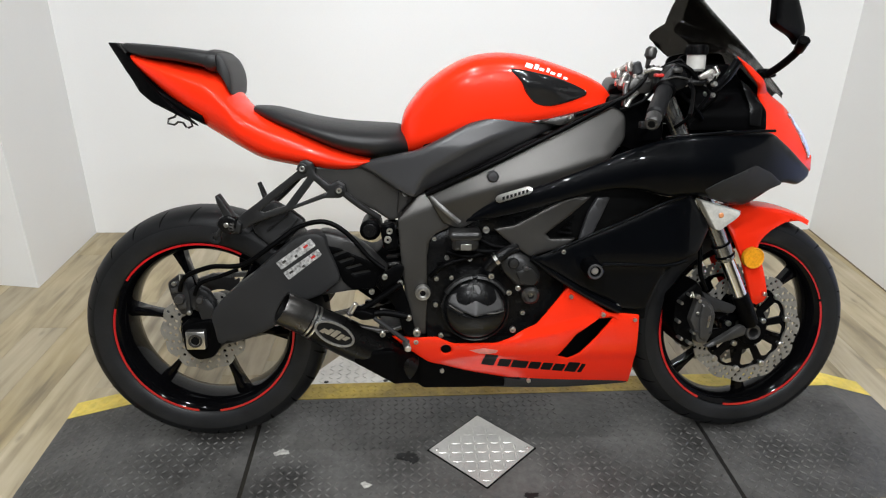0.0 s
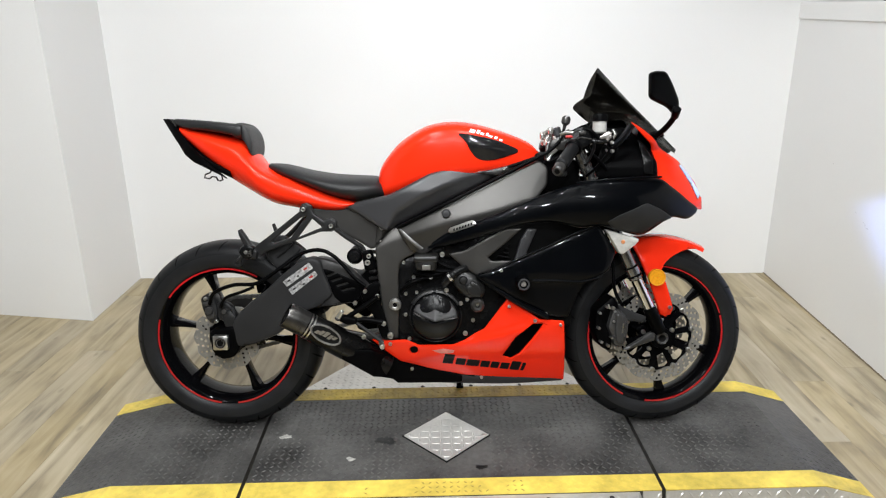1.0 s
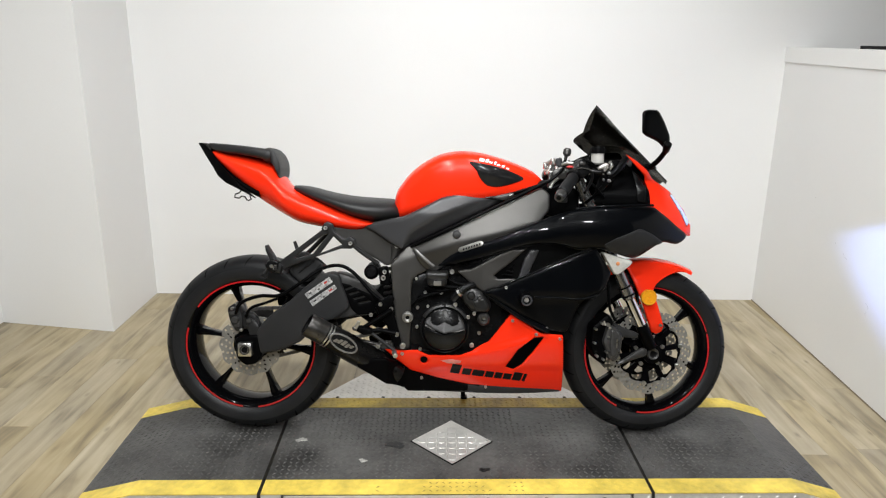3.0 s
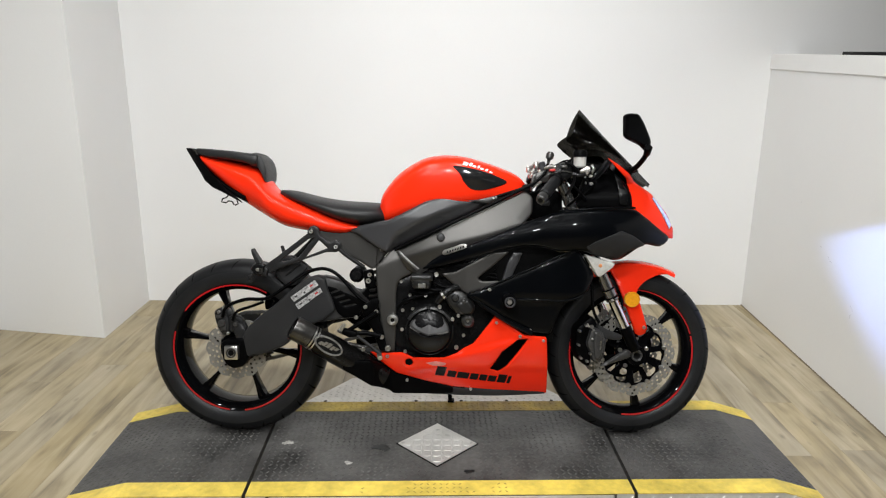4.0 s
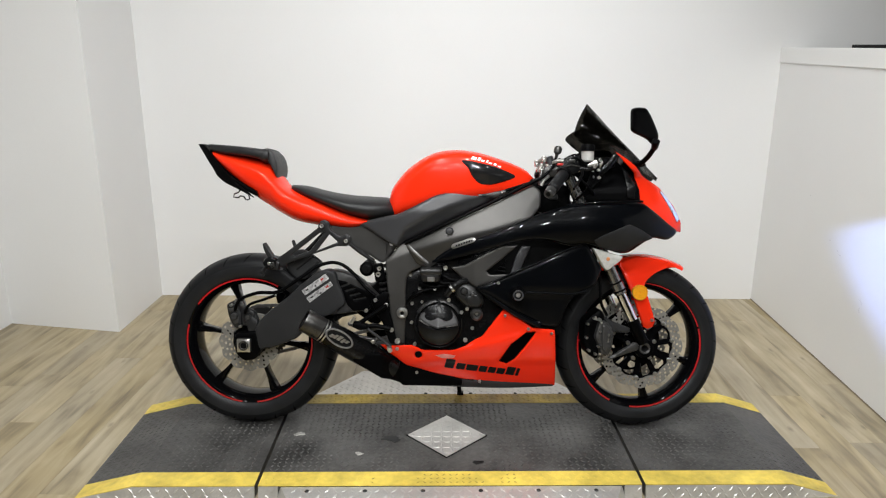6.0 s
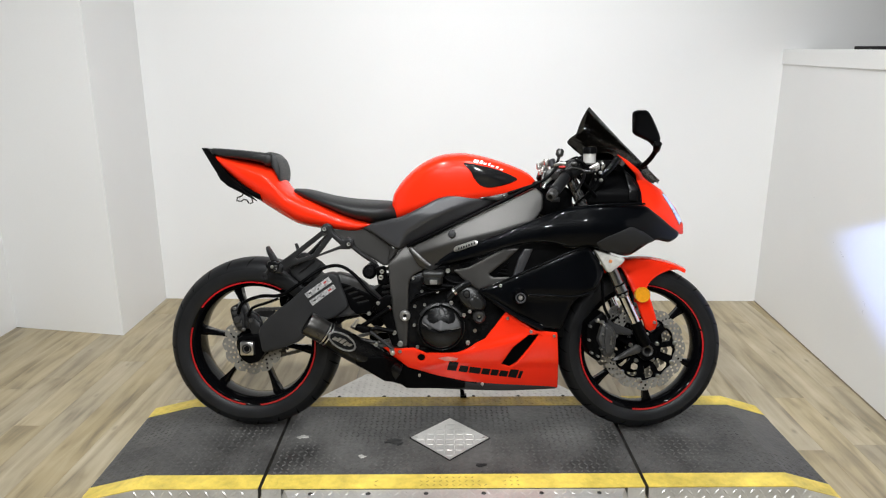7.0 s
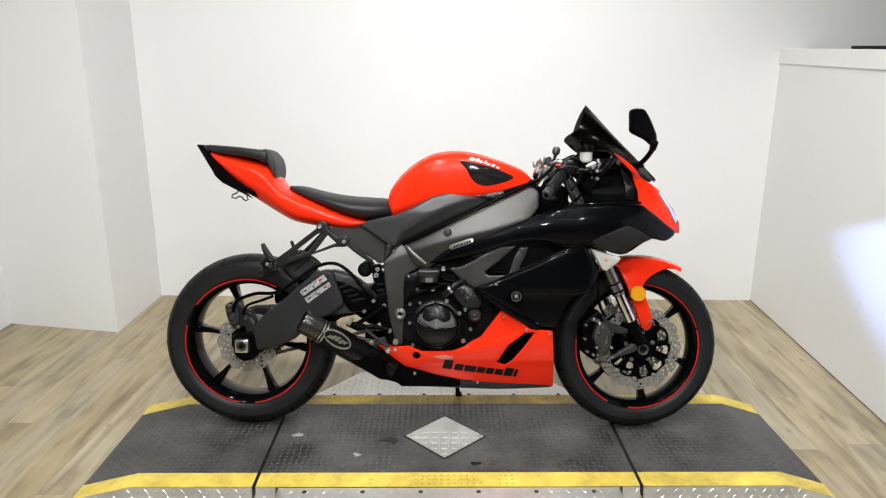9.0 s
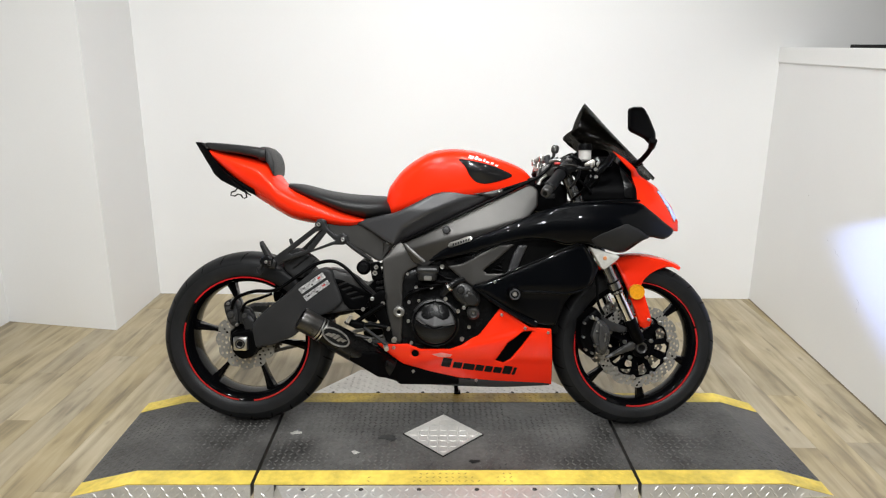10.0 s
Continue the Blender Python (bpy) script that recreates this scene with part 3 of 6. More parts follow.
def ramp_plate(y0, sign):
    """Loading ramp: a trapezoid sloping from the platform's edge to the floor."""
    top = [(-0.535, y0), (0.535, y0), (0.37, y0 - sign * 0.30), (-0.37, y0 - sign * 0.30)]
    h = lambda x, y: max(0.004, PL - 0.004 - abs(y - y0) / 0.30 * (PL - 0.008))
    bm = bmesh.new()
    up = [bm.verts.new((x, y, h(x, y))) for x, y in top]
    down = [bm.verts.new((x * 1.03, y, 0.0)) for x, y in top]
    bm.faces.new(up)
    bm.faces.new(down[::-1])
    for i in range(4):
        bm.faces.new((up[i], down[i], down[(i + 1) % 4], up[(i + 1) % 4]))
    ob = part("loading_ramp", bm, TREAD, platform, "bare steel tread-plate loading ramp", smooth=0)
    lo, hi = (y0 - 0.29, y0 - 0.005) if sign > 0 else (y0 + 0.005, y0 + 0.29)
    keep = lambda x, y: abs(x) < 0.52 - abs(y - y0) * 0.55
    tread_part("tread_pattern", tread(-0.53, 0.53, lo, hi, 0.026, 0.024, 0.0078, 0.0016, h, keep), TREAD, ob)
    for i in range(6):
        x = -0.45 + 0.18 * i
        b = part("rivet", lathe([(1e-4, 0.003), (0.005, 0.0025), (0.008, 0.0)], (x, y0 - sign * 0.018, PL - 0.006), (0, 0, 1), 10, closed=False), DARK_STEEL, ob)


ramp_plate(-0.001, 1)
ramp_plate(D + 0.001, -1)

# square tread plate set cornerwise in the deck
rim_gap = part("cover_gap", prism([(-0.102, -0.102), (0.102, -0.102), (0.102, 0.102), (-0.102, 0.102)], 0.0, 0.0012), GAP_SHADE, platform, "dark gap round the cover", smooth=0)
rim_gap.location, rim_gap.rotation_euler = (-0.011, 0.296, PL), (0, 0, radians(44))
cover = part("cover_plate", prism([(-0.098, -0.098), (0.098, -0.098), (0.098, 0.098), (-0.098, 0.098)], 0.0, 0.004, 0.001), TREAD, platform, "bare tread-plate cover set cornerwise in the deck", smooth=0)
cover.location, cover.rotation_euler = (-0.011, 0.296, PL), (0, 0, radians(44))
tread_part("tread_pattern", tread(-0.096, 0.096, -0.096, 0.096, 0.0245, 0.0245, 0.0078, 0.0016, lambda x, y: 0.004), TREAD, cover)
screw = part("screw", lathe([(1e-4, 0.0025), (0.004, 0.002), (0.0065, 0.0)], (0, 0, 0), (0, 0, 1), 12, closed=False), STEEL, cover)
screw.location = (-0.085, 0.085, 0.0042)
again(screw, (0.085, -0.085, 0.0042))


def splash(at, size, material, name, label):
    """A thin dried spill of uneven outline."""
    rng = random.Random(int(abs(at[0]) * 1000))
    poly = []
    ph = [6.28 * rng.random() for _ in range(4)]
    for i in range(40):
        a = 2 * math.pi * i / 40
        r = size * (0.8 + 0.16 * math.sin(2 * a + ph[0]) + 0.14 * math.sin(3 * a + ph[1]) + 0.1 * math.sin(7 * a + ph[2]) + 0.08 * math.sin(11 * a + ph[3]))
        poly.append((r * math.cos(a), r * 0.75 * math.sin(a)))
    o = part(name, prism(poly, 0, 0.0017), material, platform, label, smooth=0)
    o.location = (*at, PL)


SPILL = mat("pale_spill", (0.4, 0.39, 0.36), 0.7, var=0.5, scale=60, fine=200)
OIL = mat("oil_spill", (0.012, 0.012, 0.012), 0.35, var=0.4, scale=50)
splash((-0.535, 0.309), 0.02, SPILL, "paint_spot", "dried pale spill")
splash((-0.31, 0.18), 0.015, SPILL, "paint_spot", "dried pale spill")
splash((-0.205, 0.275), 0.034, OIL, "oil_spot", "dark oil spot")
splash((0.09, 0.125), 0.018, OIL, "oil_spot", "dark oil spot")

# ---- the motorcycle ----
bike = tagged(new("motorcycle"), "red and black sport motorcycle leaning on its side stand", "motorcycle")
bike.location, bike.rotation_euler = (0, -0.045, PL), (radians(-10), 0, 0)


def add(name, bm, material, label="", parent=None, smooth=40):
    return part(name, bm, material, parent or bike, label, smooth)


def both(name, bm, material, label=""):
    """A part and its twin on the far side, on one mesh."""
    near = add(name, bm, material, label)
    twin = again(near, (0, 0, 0))
    twin.scale = (1, -1, 1)
    return near


# -- wheels --


def wheel(name, at, radius, half, spokes_from, label):
    """A cast wheel: rim, six spokes, hub and tyre."""
    r_rim = 0.225
    side = [(r_rim, 0.80), (r_rim + 0.004, 0.75), (r_rim - 0.003, 0.68), (r_rim - 0.011, 0.62), (r_rim - 0.014, 0.4), (r_rim - 0.016, 0.15)]
    inner = [(r_rim - 0.024, 0.12), (r_rim - 0.022, 0.34), (r_rim - 0.018, 0.58), (r_rim - 0.008, 0.73)]
    prof = [(r, -half * k) for r, k in side] + [(r, half * k) for r, k in side[::-1]] + [(r, half * k) for r, k in inner[::-1]] + [(r, -half * k) for r, k in inner]
    rim = part(name, lathe(prof, segs=96), RIM, bike, label)
    rim.location = at
    d = radius - r_rim
    tyre = []
    for i in range(25):
        a = math.pi * i / 24
        c = math.cos(a)
        y = -half * math.copysign(abs(c) ** 0.9, c)
        tyre.append((r_rim + 0.006 + (d - 0.006) * math.sin(a) ** 0.72, y * (1 - 0.18 * (1 - math.sin(a)) ** 2)))
    tyre += [(r_rim - 0.008, half * 0.7), (r_rim - 0.008, -half * 0.7)]
    t = part("tyre", lathe(tyre, segs=112), RUBBER, rim, "black road tyre with shallow tread grooves")
    wall = [tyre[0]] + [(r, y) for r, y in tyre[1:4]]
    for s in (1, -1):
        band = [(r + 0.0004, s * (y - 0.0014)) for r, y in wall] + [(r - 0.002, s * (y + 0.001)) for r, y in wall[::-1]]
        part("sidewall", lathe(band, segs=112), SIDEWALL, t, "smooth greyer tyre sidewall")
    grooves(t, radius, half, r_rim, rim)
    sp = bmesh.new()
    n = 9
    rows = []
    for i in range(n):
        k = i / (n - 1)
        r = 0.03 + (r_rim - 0.018 - 0.03) * k
        w = 0.0105 - 0.0045 * math.sin(math.pi * min(1, k * 1.1)) + 0.006 * k ** 8
        y = half * (0.3 - 0.08 * k)
        rows.append([sp.verts.new((r, s * y, q * w)) for s, q in ((-0.8, -1), (-1, -0.55), (-1, 0.55), (-0.8, 1), (0.8, 1), (1, 0.55), (1, -0.55), (0.8, -1))])
    for p, q in zip(rows, rows[1:]):
        for i in range(8):
            sp.faces.new((p[i], p[(i + 1) % 8], q[(i + 1) % 8], q[i]))
    first = part("spoke", sp, RIM, rim)
    first.rotation_euler = (0, radians(-spokes_from), 0)
    for k in range(1, 6):
        again(first, (0, 0, 0), turn=(0, -spokes_from - 60 * k, 0))
    part("hub", lathe([(0.012, -half * 0.9), (0.034, -half * 0.85), (0.04, -half * 0.6), (0.046, -half * 0.3), (0.046, half * 0.3), (0.04, half * 0.6), (0.034, half * 0.85), (0.012, half * 0.9)], segs=40), RIM, rim)
    return rim


def grooves(tyre, radius, half, r_rim, parent):
    """Slanting dark strips laid on the tread for its shaded sipes, one joined mesh."""
    bm = bmesh.new()
    d = radius - r_rim
    for i in range(24):
        a0 = 2 * math.pi * i / 24
        for s in (-1, 1):
            strip = []
            for k in range(6):
                u = 0.16 + 0.5 * k / 5
                c = math.cos(math.pi / 2 * (1 + u))
                a = math.pi * (0.5 - 0.5 * u)
                y = half * abs(math.cos(a)) ** 0.9 * s
                y *= 1 - 0.18 * (1 - math.sin(a)) ** 2
                r = r_rim + 0.006 + (d - 0.006) * math.sin(a) ** 0.72 + 0.0005
                t = a0 + s * 0.03 + 0.13 * u
                wd = 0.0032 * math.sin(math.pi * (0.12 + 0.76 * k / 5)) / radius
                strip.append([bm.verts.new((r * math.cos(t + q * wd), y, r * math.sin(t + q * wd))) for q in (-1, 1)])
            for p, q in zip(strip, strip[1:]):
                bm.faces.new((p[0], p[1], q[1], q[0]))
    ob = part("tread_groove", bm, GAP_SHADE, parent, "dark strips for the shaded tread grooves", smooth=0)
    ob["kind"] = "stuff"


def stripe_arc(parent, r, y, a0, a1, width=0.0048):
    prof = [(r - width / 2, y), (r - width / 2, y - 0.0012), (r + width / 2, y - 0.0012), (r + width / 2, y)]
    part("rim_stripe", lathe(prof, segs=max(6, int((a1 - a0) / 4)), arc=(a0, a1)), RED_STRIPE, parent, "thin red rim stripe")


def disc(parent, y, r_out, r_in, holes, rows, name="brake_disc"):
    """A wave-edged drilled brake disc."""
    n = 96
    rim = [((r_out - 0.0032 + 0.0032 * math.cos(12 * 2 * math.pi * i / n)) * math.cos(2 * math.pi * i / n), (r_out - 0.0032 + 0.0032 * math.cos(12 * 2 * math.pi * i / n)) * math.sin(2 * math.pi * i / n)) for i in range(n)]
    inner = [((r_in + 0.003 * math.cos(12 * 2 * math.pi * i / 60)) * math.cos(2 * math.pi * i / 60), (r_in + 0.003 * math.cos(12 * 2 * math.pi * i / 60)) * math.sin(2 * math.pi * i / 60)) for i in range(60)]
    cut = [inner]
    for k in range(holes):
        for q, r in enumerate(rows):
            a = 2 * math.pi * (k + 0.33 * q) / holes
            c = (r * math.cos(a), r * math.sin(a))
            cut.append([(c[0] + 0.0047 * math.cos(2 * math.pi * j / 7), c[1] + 0.0047 * math.sin(2 * math.pi * j / 7)) for j in range(7)])
    bm = flat_ring(rim, cut, y, 0.005)
    return part(name, bm, DISC, parent, "drilled wave-edged steel brake disc")


def flat_ring(rim, cut, y, thick):
    """A flat sheet with holes, made by triangulating its loops."""
    from mathutils.geometry import delaunay_2d_cdt
    pts, edges, base = [], [], 0
    for r in [rim] + list(cut):
        pts += [Vector(q) for q in r]
        edges += [(base + i, base + (i + 1) % len(r)) for i in range(len(r))]
        base += len(r)
    verts, _, faces, *_ = delaunay_2d_cdt(pts, edges, [], 1, 1e-7)
    bm, count, keep = bmesh.new(), {}, []
    for f in faces:
        c = sum((Vector(verts[i]) for i in f), Vector((0, 0))) / len(f)
        if any(inside(c.x, c.y, h) for h in cut):
            continue
        keep.append(f)
        for i in range(len(f)):
            k = tuple(sorted((f[i], f[i - 1])))
            count[k] = count.get(k, 0) + 1
    a = [bm.verts.new((v.x, y - thick / 2, v.y)) for v in verts]
    b = [bm.verts.new((v.x, y + thick / 2, v.y)) for v in verts]
    for f in keep:
        bm.faces.new([a[i] for i in f])
        bm.faces.new([b[i] for i in reversed(f)])
    for (i, j), k in count.items():
        if k == 1:
            bm.faces.new((a[i], a[j], b[j], b[i]))
    for v in [v for v in bm.verts if not v.link_faces]:
        bm.verts.remove(v)
    return bm


rear = wheel("rear_wheel", (-0.70, 0, 0.31), 0.309, 0.090, 110, "gloss black six-spoke wheel with a thin red rim stripe")
front = wheel("front_wheel", (0.698, 0, 0.302), 0.2975, 0.059, -80, "gloss black six-spoke wheel with a thin red rim stripe")
for a0, a1, w in ((62, 144, 0.005), (165, 262, 0.0052), (276, 372, 0.0052)):
    stripe_arc(rear, 0.2235, -0.0725, a0, a1, w)
for a0, a1, w in ((17, 95, 0.0038), (-98, 15, 0.0054), (148, 242, 0.0054)):
    stripe_arc(front, 0.2235, -0.0475, a0, a1, w)
disc(rear, -0.072, 0.11, 0.062, 24, (0.100, 0.086, 0.073))
part("disc_carrier", lathe([(0.03, -0.076), (0.059, -0.073), (0.059, -0.067), (0.03, -0.06)], segs=48), RIM, rear)
for s in (-1, 1):
    d = disc(front, s * 0.068, 0.150, 0.112, 36, (0.142, 0.131, 0.120))
    ring = lambda r, n: [(r * math.cos(2 * math.pi * i / n), r * math.sin(2 * math.pi * i / n)) for i in range(n)]
    windows = [ring(0.034, 30)]
    for k in range(10):
        a = math.radians(36 * k + 28)
        windows.append([(r * math.cos(a + e), r * math.sin(a + e)) for r, e in ((0.062, -0.17), (0.062, 0.17), (0.1, 0.21), (0.107, 0.1), (0.107, -0.1), (0.1, -0.21))])
    part("disc_carrier", flat_ring(ring(0.114, 60), windows, s * 0.062, 0.006), RIM, front, "black disc carrier with windows")
    for k in range(10):
        a = math.radians(36 * k + 10)
        part("disc_button", rod((0.113 * math.cos(a), s * 0.0745, 0.113 * math.sin(a)), (0.113 * math.cos(a), s * 0.06, 0.113 * math.sin(a)), 0.0078, segs=12), STEEL, front)
part("axle", lathe([(0.0125, -0.09), (0.0125, -0.107), (0.0185, -0.109), (0.0205, -0.105), (0.021, -0.096), (0.021, 0.1), (0.0125, 0.1)], segs=28), CASTING, front, "hollow grey axle end")
for k in range(5):
    a = math.radians(72 * k + 20)
    part("disc_bolt", rod((0.05 * math.cos(a), -0.074, 0.05 * math.sin(a)), (0.05 * math.cos(a), -0.06, 0.05 * math.sin(a)), 0.0072, segs=12), STEEL, front)
sprocket_rim = [((0.105 if i % 4 in (0, 1) else 0.097) * math.cos(2 * math.pi * i / 172), (0.105 if i % 4 in (0, 1) else 0.097) * math.sin(2 * math.pi * i / 172)) for i in range(172)]
part("sprocket", flat_ring(sprocket_rim, [[(0.06 * math.cos(2 * math.pi * i / 40), 0.06 * math.sin(2 * math.pi * i / 40)) for i in range(40)]], 0.085, 0.006), DARK_STEEL, rear, "dark toothed rear sprocket")


def chain():
    bm = bmesh.new()
    line = []
    c0, c1, r0, r1 = Vector((-0.70, 0.31)), Vector((-0.12, 0.40)), 0.1, 0.036
    for i in range(9):
        a = math.radians(100 + 160 * i / 8)
        line.append(c0 + Vector((math.cos(a), math.sin(a))) * r0)
    for i in range(5):
        a = math.radians(-80 + 160 * i / 4)
        line.append(c1 + Vector((math.cos(a), math.sin(a))) * r1)
    path = dense([np.array(p) for p in line], 0.0135)
    for i in range(len(path)):
        p, q = path[i], path[(i + 1) % len(path)]
        t = (q - p) / (np.linalg.norm(q - p) + 1e-9)
        n = np.array((-t[1], t[0]))
        for y in ((0.078, 0.081), (0.089, 0.092)):
            poly = [p - n * 0.0065, p + t * 0.007 - n * 0.005, q - n * 0.0065, q + n * 0.0065, p + t * 0.007 + n * 0.005, p + n * 0.0065]
            a = [bm.verts.new((u[0], y[0] if i % 2 else y[0] - 0.002, u[1])) for u in poly]
            b = [bm.verts.new((u[0], y[1], u[1])) for u in poly]
            bm.faces.new(a)
            bm.faces.new(b[::-1])
            for k in range(6):
                bm.faces.new((a[k], a[(k + 1) % 6], b[(k + 1) % 6], b[k]))
        rod((p[0], 0.077, p[1]), (p[0], 0.093, p[1]), 0.0045, segs=8, bm=bm)
    return bm


add("chain", chain(), BEAD, "grey steel roller chain")

# -- shared bolts --
bolt_bm = lathe([(0.35, -0.55), (0.36, -0.95), (0.85, -1.0), (1.0, -0.85), (1.0, 0.5), (1e-3, 0.5), (1e-3, -0.55)], segs=14, closed=False)
bolt_mesh = part("bolt", bolt_bm, STEEL, bike, "bright socket-head bolt")
bolt_mesh.location, bolt_mesh.scale = (-0.188, -0.118, 0.666), (0.0075,) * 3


def bolts(rows):
    for x, y, z, r in rows:
        again(bolt_mesh, (x, y, z), bike, scale=r * 0.85)


# -- swingarm, rear brake, chain side --
ARM = [(-0.667, 0.368), (-0.654, 0.289), (-0.592, 0.303), (-0.51, 0.338), (-0.474, 0.385), (-0.42, 0.412), (-0.393, 0.42), (-0.344, 0.457), (-0.352, 0.487), (-0.374, 0.541), (-0.378, 0.566), (-0.404, 0.578), (-0.446, 0.566), (-0.491, 0.531), (-0.557, 0.471), (-0.60, 0.44), (-0.639, 0.405)]
arm_y = lambda x, z: -0.128 - 0.016 * math.exp(-((x + 0.45) / 0.16) ** 2) - 0.02 * max(0, min(1, (x + 0.35) / 0.15))
arm = add("swingarm", plate(ARM, arm_y, 0.05, 0.007, 0.014, straight=True, radius=0.02), SWING, "matt dark grey braced swingarm")
brace_y = lambda x, z: -0.118 - 0.09 * max(0, x + 0.40) + 0.25 * max(0, z - 0.545)
add("far_swingarm", plate([(-0.667, 0.368), (-0.654, 0.289), (-0.592, 0.303), (-0.42, 0.36), (-0.25, 0.40), (-0.25, 0.47), (-0.45, 0.46), (-0.60, 0.42)], 0.09, 0.04, 0.006, 0.02, straight=True, radius=0.02), SWING, "matt dark grey far swingarm beam")
add("swingarm_brace", plate([(-0.40, 0.573), (-0.372, 0.571), (-0.317, 0.556), (-0.281, 0.531), (-0.250, 0.498), (-0.232, 0.482), (-0.24, 0.455), (-0.267, 0.432), (-0.318, 0.428), (-0.36, 0.42), (-0.41, 0.41), (-0.43, 0.5)], brace_y, 0.05, 0.006, 0.013, straight=True, radius=0.014), CASTING, "satin grey upper brace of the swingarm")
for row in (((-0.496, 0.504), (-0.413, 0.563), (-0.400, 0.546), (-0.484, 0.487)), ((-0.480, 0.479), (-0.396, 0.537), (-0.387, 0.523), (-0.468, 0.462))):
    part("sticker", plate(row, lambda x, z: arm_y(x, z) - 0.0012, 0.001, 0, 0.02, straight=True, radius=0.003), STICKER, arm, "worn silver foil warning sticker")
    (ax0, az0), (ax1, az1), _, (dx, dz) = row
    for k, (u, w, v) in enumerate(((0.12, 0.1, 0.3), (0.45, 0.07, 0.55), (0.74, 0.12, 0.3))):
        x, z = ax0 + (ax1 - ax0) * u + (dx - ax0) * v, az0 + (az1 - az0) * u + (dz - az0) * v
        part("print_bar", plate([(x, z), (x + 0.083 * w, z + 0.059 * w), (x + 0.083 * w + 0.003, z + 0.059 * w - 0.0045), (x + 0.003, z - 0.0045)], lambda a, b: arm_y(a, b) - 0.002, 0.0006, 0, 0.02, straight=True, radius=0.0005), RED_MARK if k == 2 else DARK_STEEL, arm, smooth=0)
# slotted plastic guard on the arm's brace
guard_y = lambda x, z: brace_y(x, z) - 0.007
slots = [[(x, z), (x + 0.031 + 0.003 * k, z + 0.012 - 0.001 * k), (x + 0.037 + 0.003 * k, z + 0.008 - 0.001 * k), (x + 0.006, z - 0.005)] for k, (x, z) in enumerate(((-0.364, 0.519), (-0.351, 0.503), (-0.335, 0.488), (-0.318, 0.474)))]
part("arm_guard", plate([(-0.378, 0.541), (-0.348, 0.535), (-0.273, 0.503), (-0.236, 0.485), (-0.242, 0.459), (-0.268, 0.436), (-0.318, 0.431), (-0.341, 0.452), (-0.352, 0.48)], guard_y, 0.004, 0.002, 0.011, slots, True, 0.006), MATTE, arm, "black slotted plastic guard")
both("axle_carrier", plate([(-0.735, 0.282), (-0.738, 0.345), (-0.71, 0.352), (-0.66, 0.36), (-0.645, 0.29), (-0.665, 0.258), (-0.70, 0.25), (-0.72, 0.262)], -0.132, 0.05, 0.008, straight=True, radius=0.01), MATTE, "black cast axle carrier")
blk = add("axle_block", box(-0.724, -0.676, -0.148, -0.128, 0.286, 0.334, 0.005), STEEL, "bright square axle adjuster block")
part("axle_nut", lathe([(0.012, -0.147), (0.012, -0.1505), (0.0165, -0.151), (0.0175, -0.147)], (-0.70, 0, 0.31), segs=24, closed=False), DARK_STEEL, blk, "dark axle end")
part("axle_bore", rod((-0.70, -0.1492, 0.31), (-0.70, -0.14, 0.31), 0.0122, segs=20), GAP_SHADE, blk)
cal = add("rear_caliper", plate([(-0.768, 0.446), (-0.752, 0.458), (-0.722, 0.452), (-0.712, 0.412), (-0.714, 0.372), (-0.737, 0.362), (-0.752, 0.384), (-0.762, 0.41)], lambda x, z: -0.118, 0.05, 0.010, straight=True, radius=0.008), FORGED, "dark grey cast rear brake caliper")
part("caliper_rib", plate([(-0.758, 0.435), (-0.728, 0.44), (-0.724, 0.43), (-0.754, 0.422)], -0.122, 0.006, 0.002, 0.02, straight=True, radius=0.003), CASTING, cal)
part("caliper_rib", plate([(-0.748, 0.402), (-0.722, 0.405), (-0.722, 0.385), (-0.742, 0.38)], -0.123, 0.006, 0.002, 0.02, straight=True, radius=0.004), CASTING, cal)
part("caliper_pot", lathe([(1e-3, -0.13), (0.010, -0.13), (0.0125, -0.127), (0.0125, -0.112)], (-0.737, 0, 0.408), segs=20, closed=False), CASTING, cal)
part("caliper_pot", lathe([(1e-3, -0.127), (0.007, -0.127), (0.009, -0.124), (0.009, -0.112)], (-0.69, 0, 0.405), segs=16, closed=False), CASTING, cal)
part("caliper_hanger", plate([(-0.70, 0.395), (-0.675, 0.412), (-0.655, 0.385), (-0.662, 0.345), (-0.685, 0.338)], -0.124, 0.012, 0.004, 0.012, straight=True, radius=0.006), FORGED, cal)
part("caliper_pin", rod((-0.748, -0.125, 0.447), (-0.748, -0.11, 0.447), 0.0055), STEEL, cal)
part("caliper_pin", rod((-0.718, -0.124, 0.372), (-0.718, -0.11, 0.372), 0.0055), STEEL, cal)
part("caliper_bridge", plate([(-0.722, 0.425), (-0.70, 0.438), (-0.672, 0.425), (-0.655, 0.39), (-0.665, 0.365), (-0.70, 0.37), (-0.716, 0.38)], -0.112, 0.02, 0.006, straight=True, radius=0.008), FORGED, cal)
part("pad_spring", box(-0.70, -0.675, -0.122, -0.11, 0.398, 0.408, 0.002), DARK_STEEL, cal)
part("bleed_nipple", rod((-0.73, -0.125, 0.455), (-0.728, -0.125, 0.472), 0.004, segs=10), STEEL, cal)
add("brake_hose", tube([(-0.735, -0.12, 0.43), (-0.715, -0.135, 0.468), (-0.65, -0.14, 0.494), (-0.575, -0.145, 0.500), (-0.50, -0.14, 0.548), (-0.44, -0.13, 0.588), (-0.38, -0.13, 0.60), (-0.33, -0.135, 0.575), (-0.275, -0.14, 0.515), (-0.24, -0.145, 0.487)], 0.006), MATTE, "black rubber brake hose")
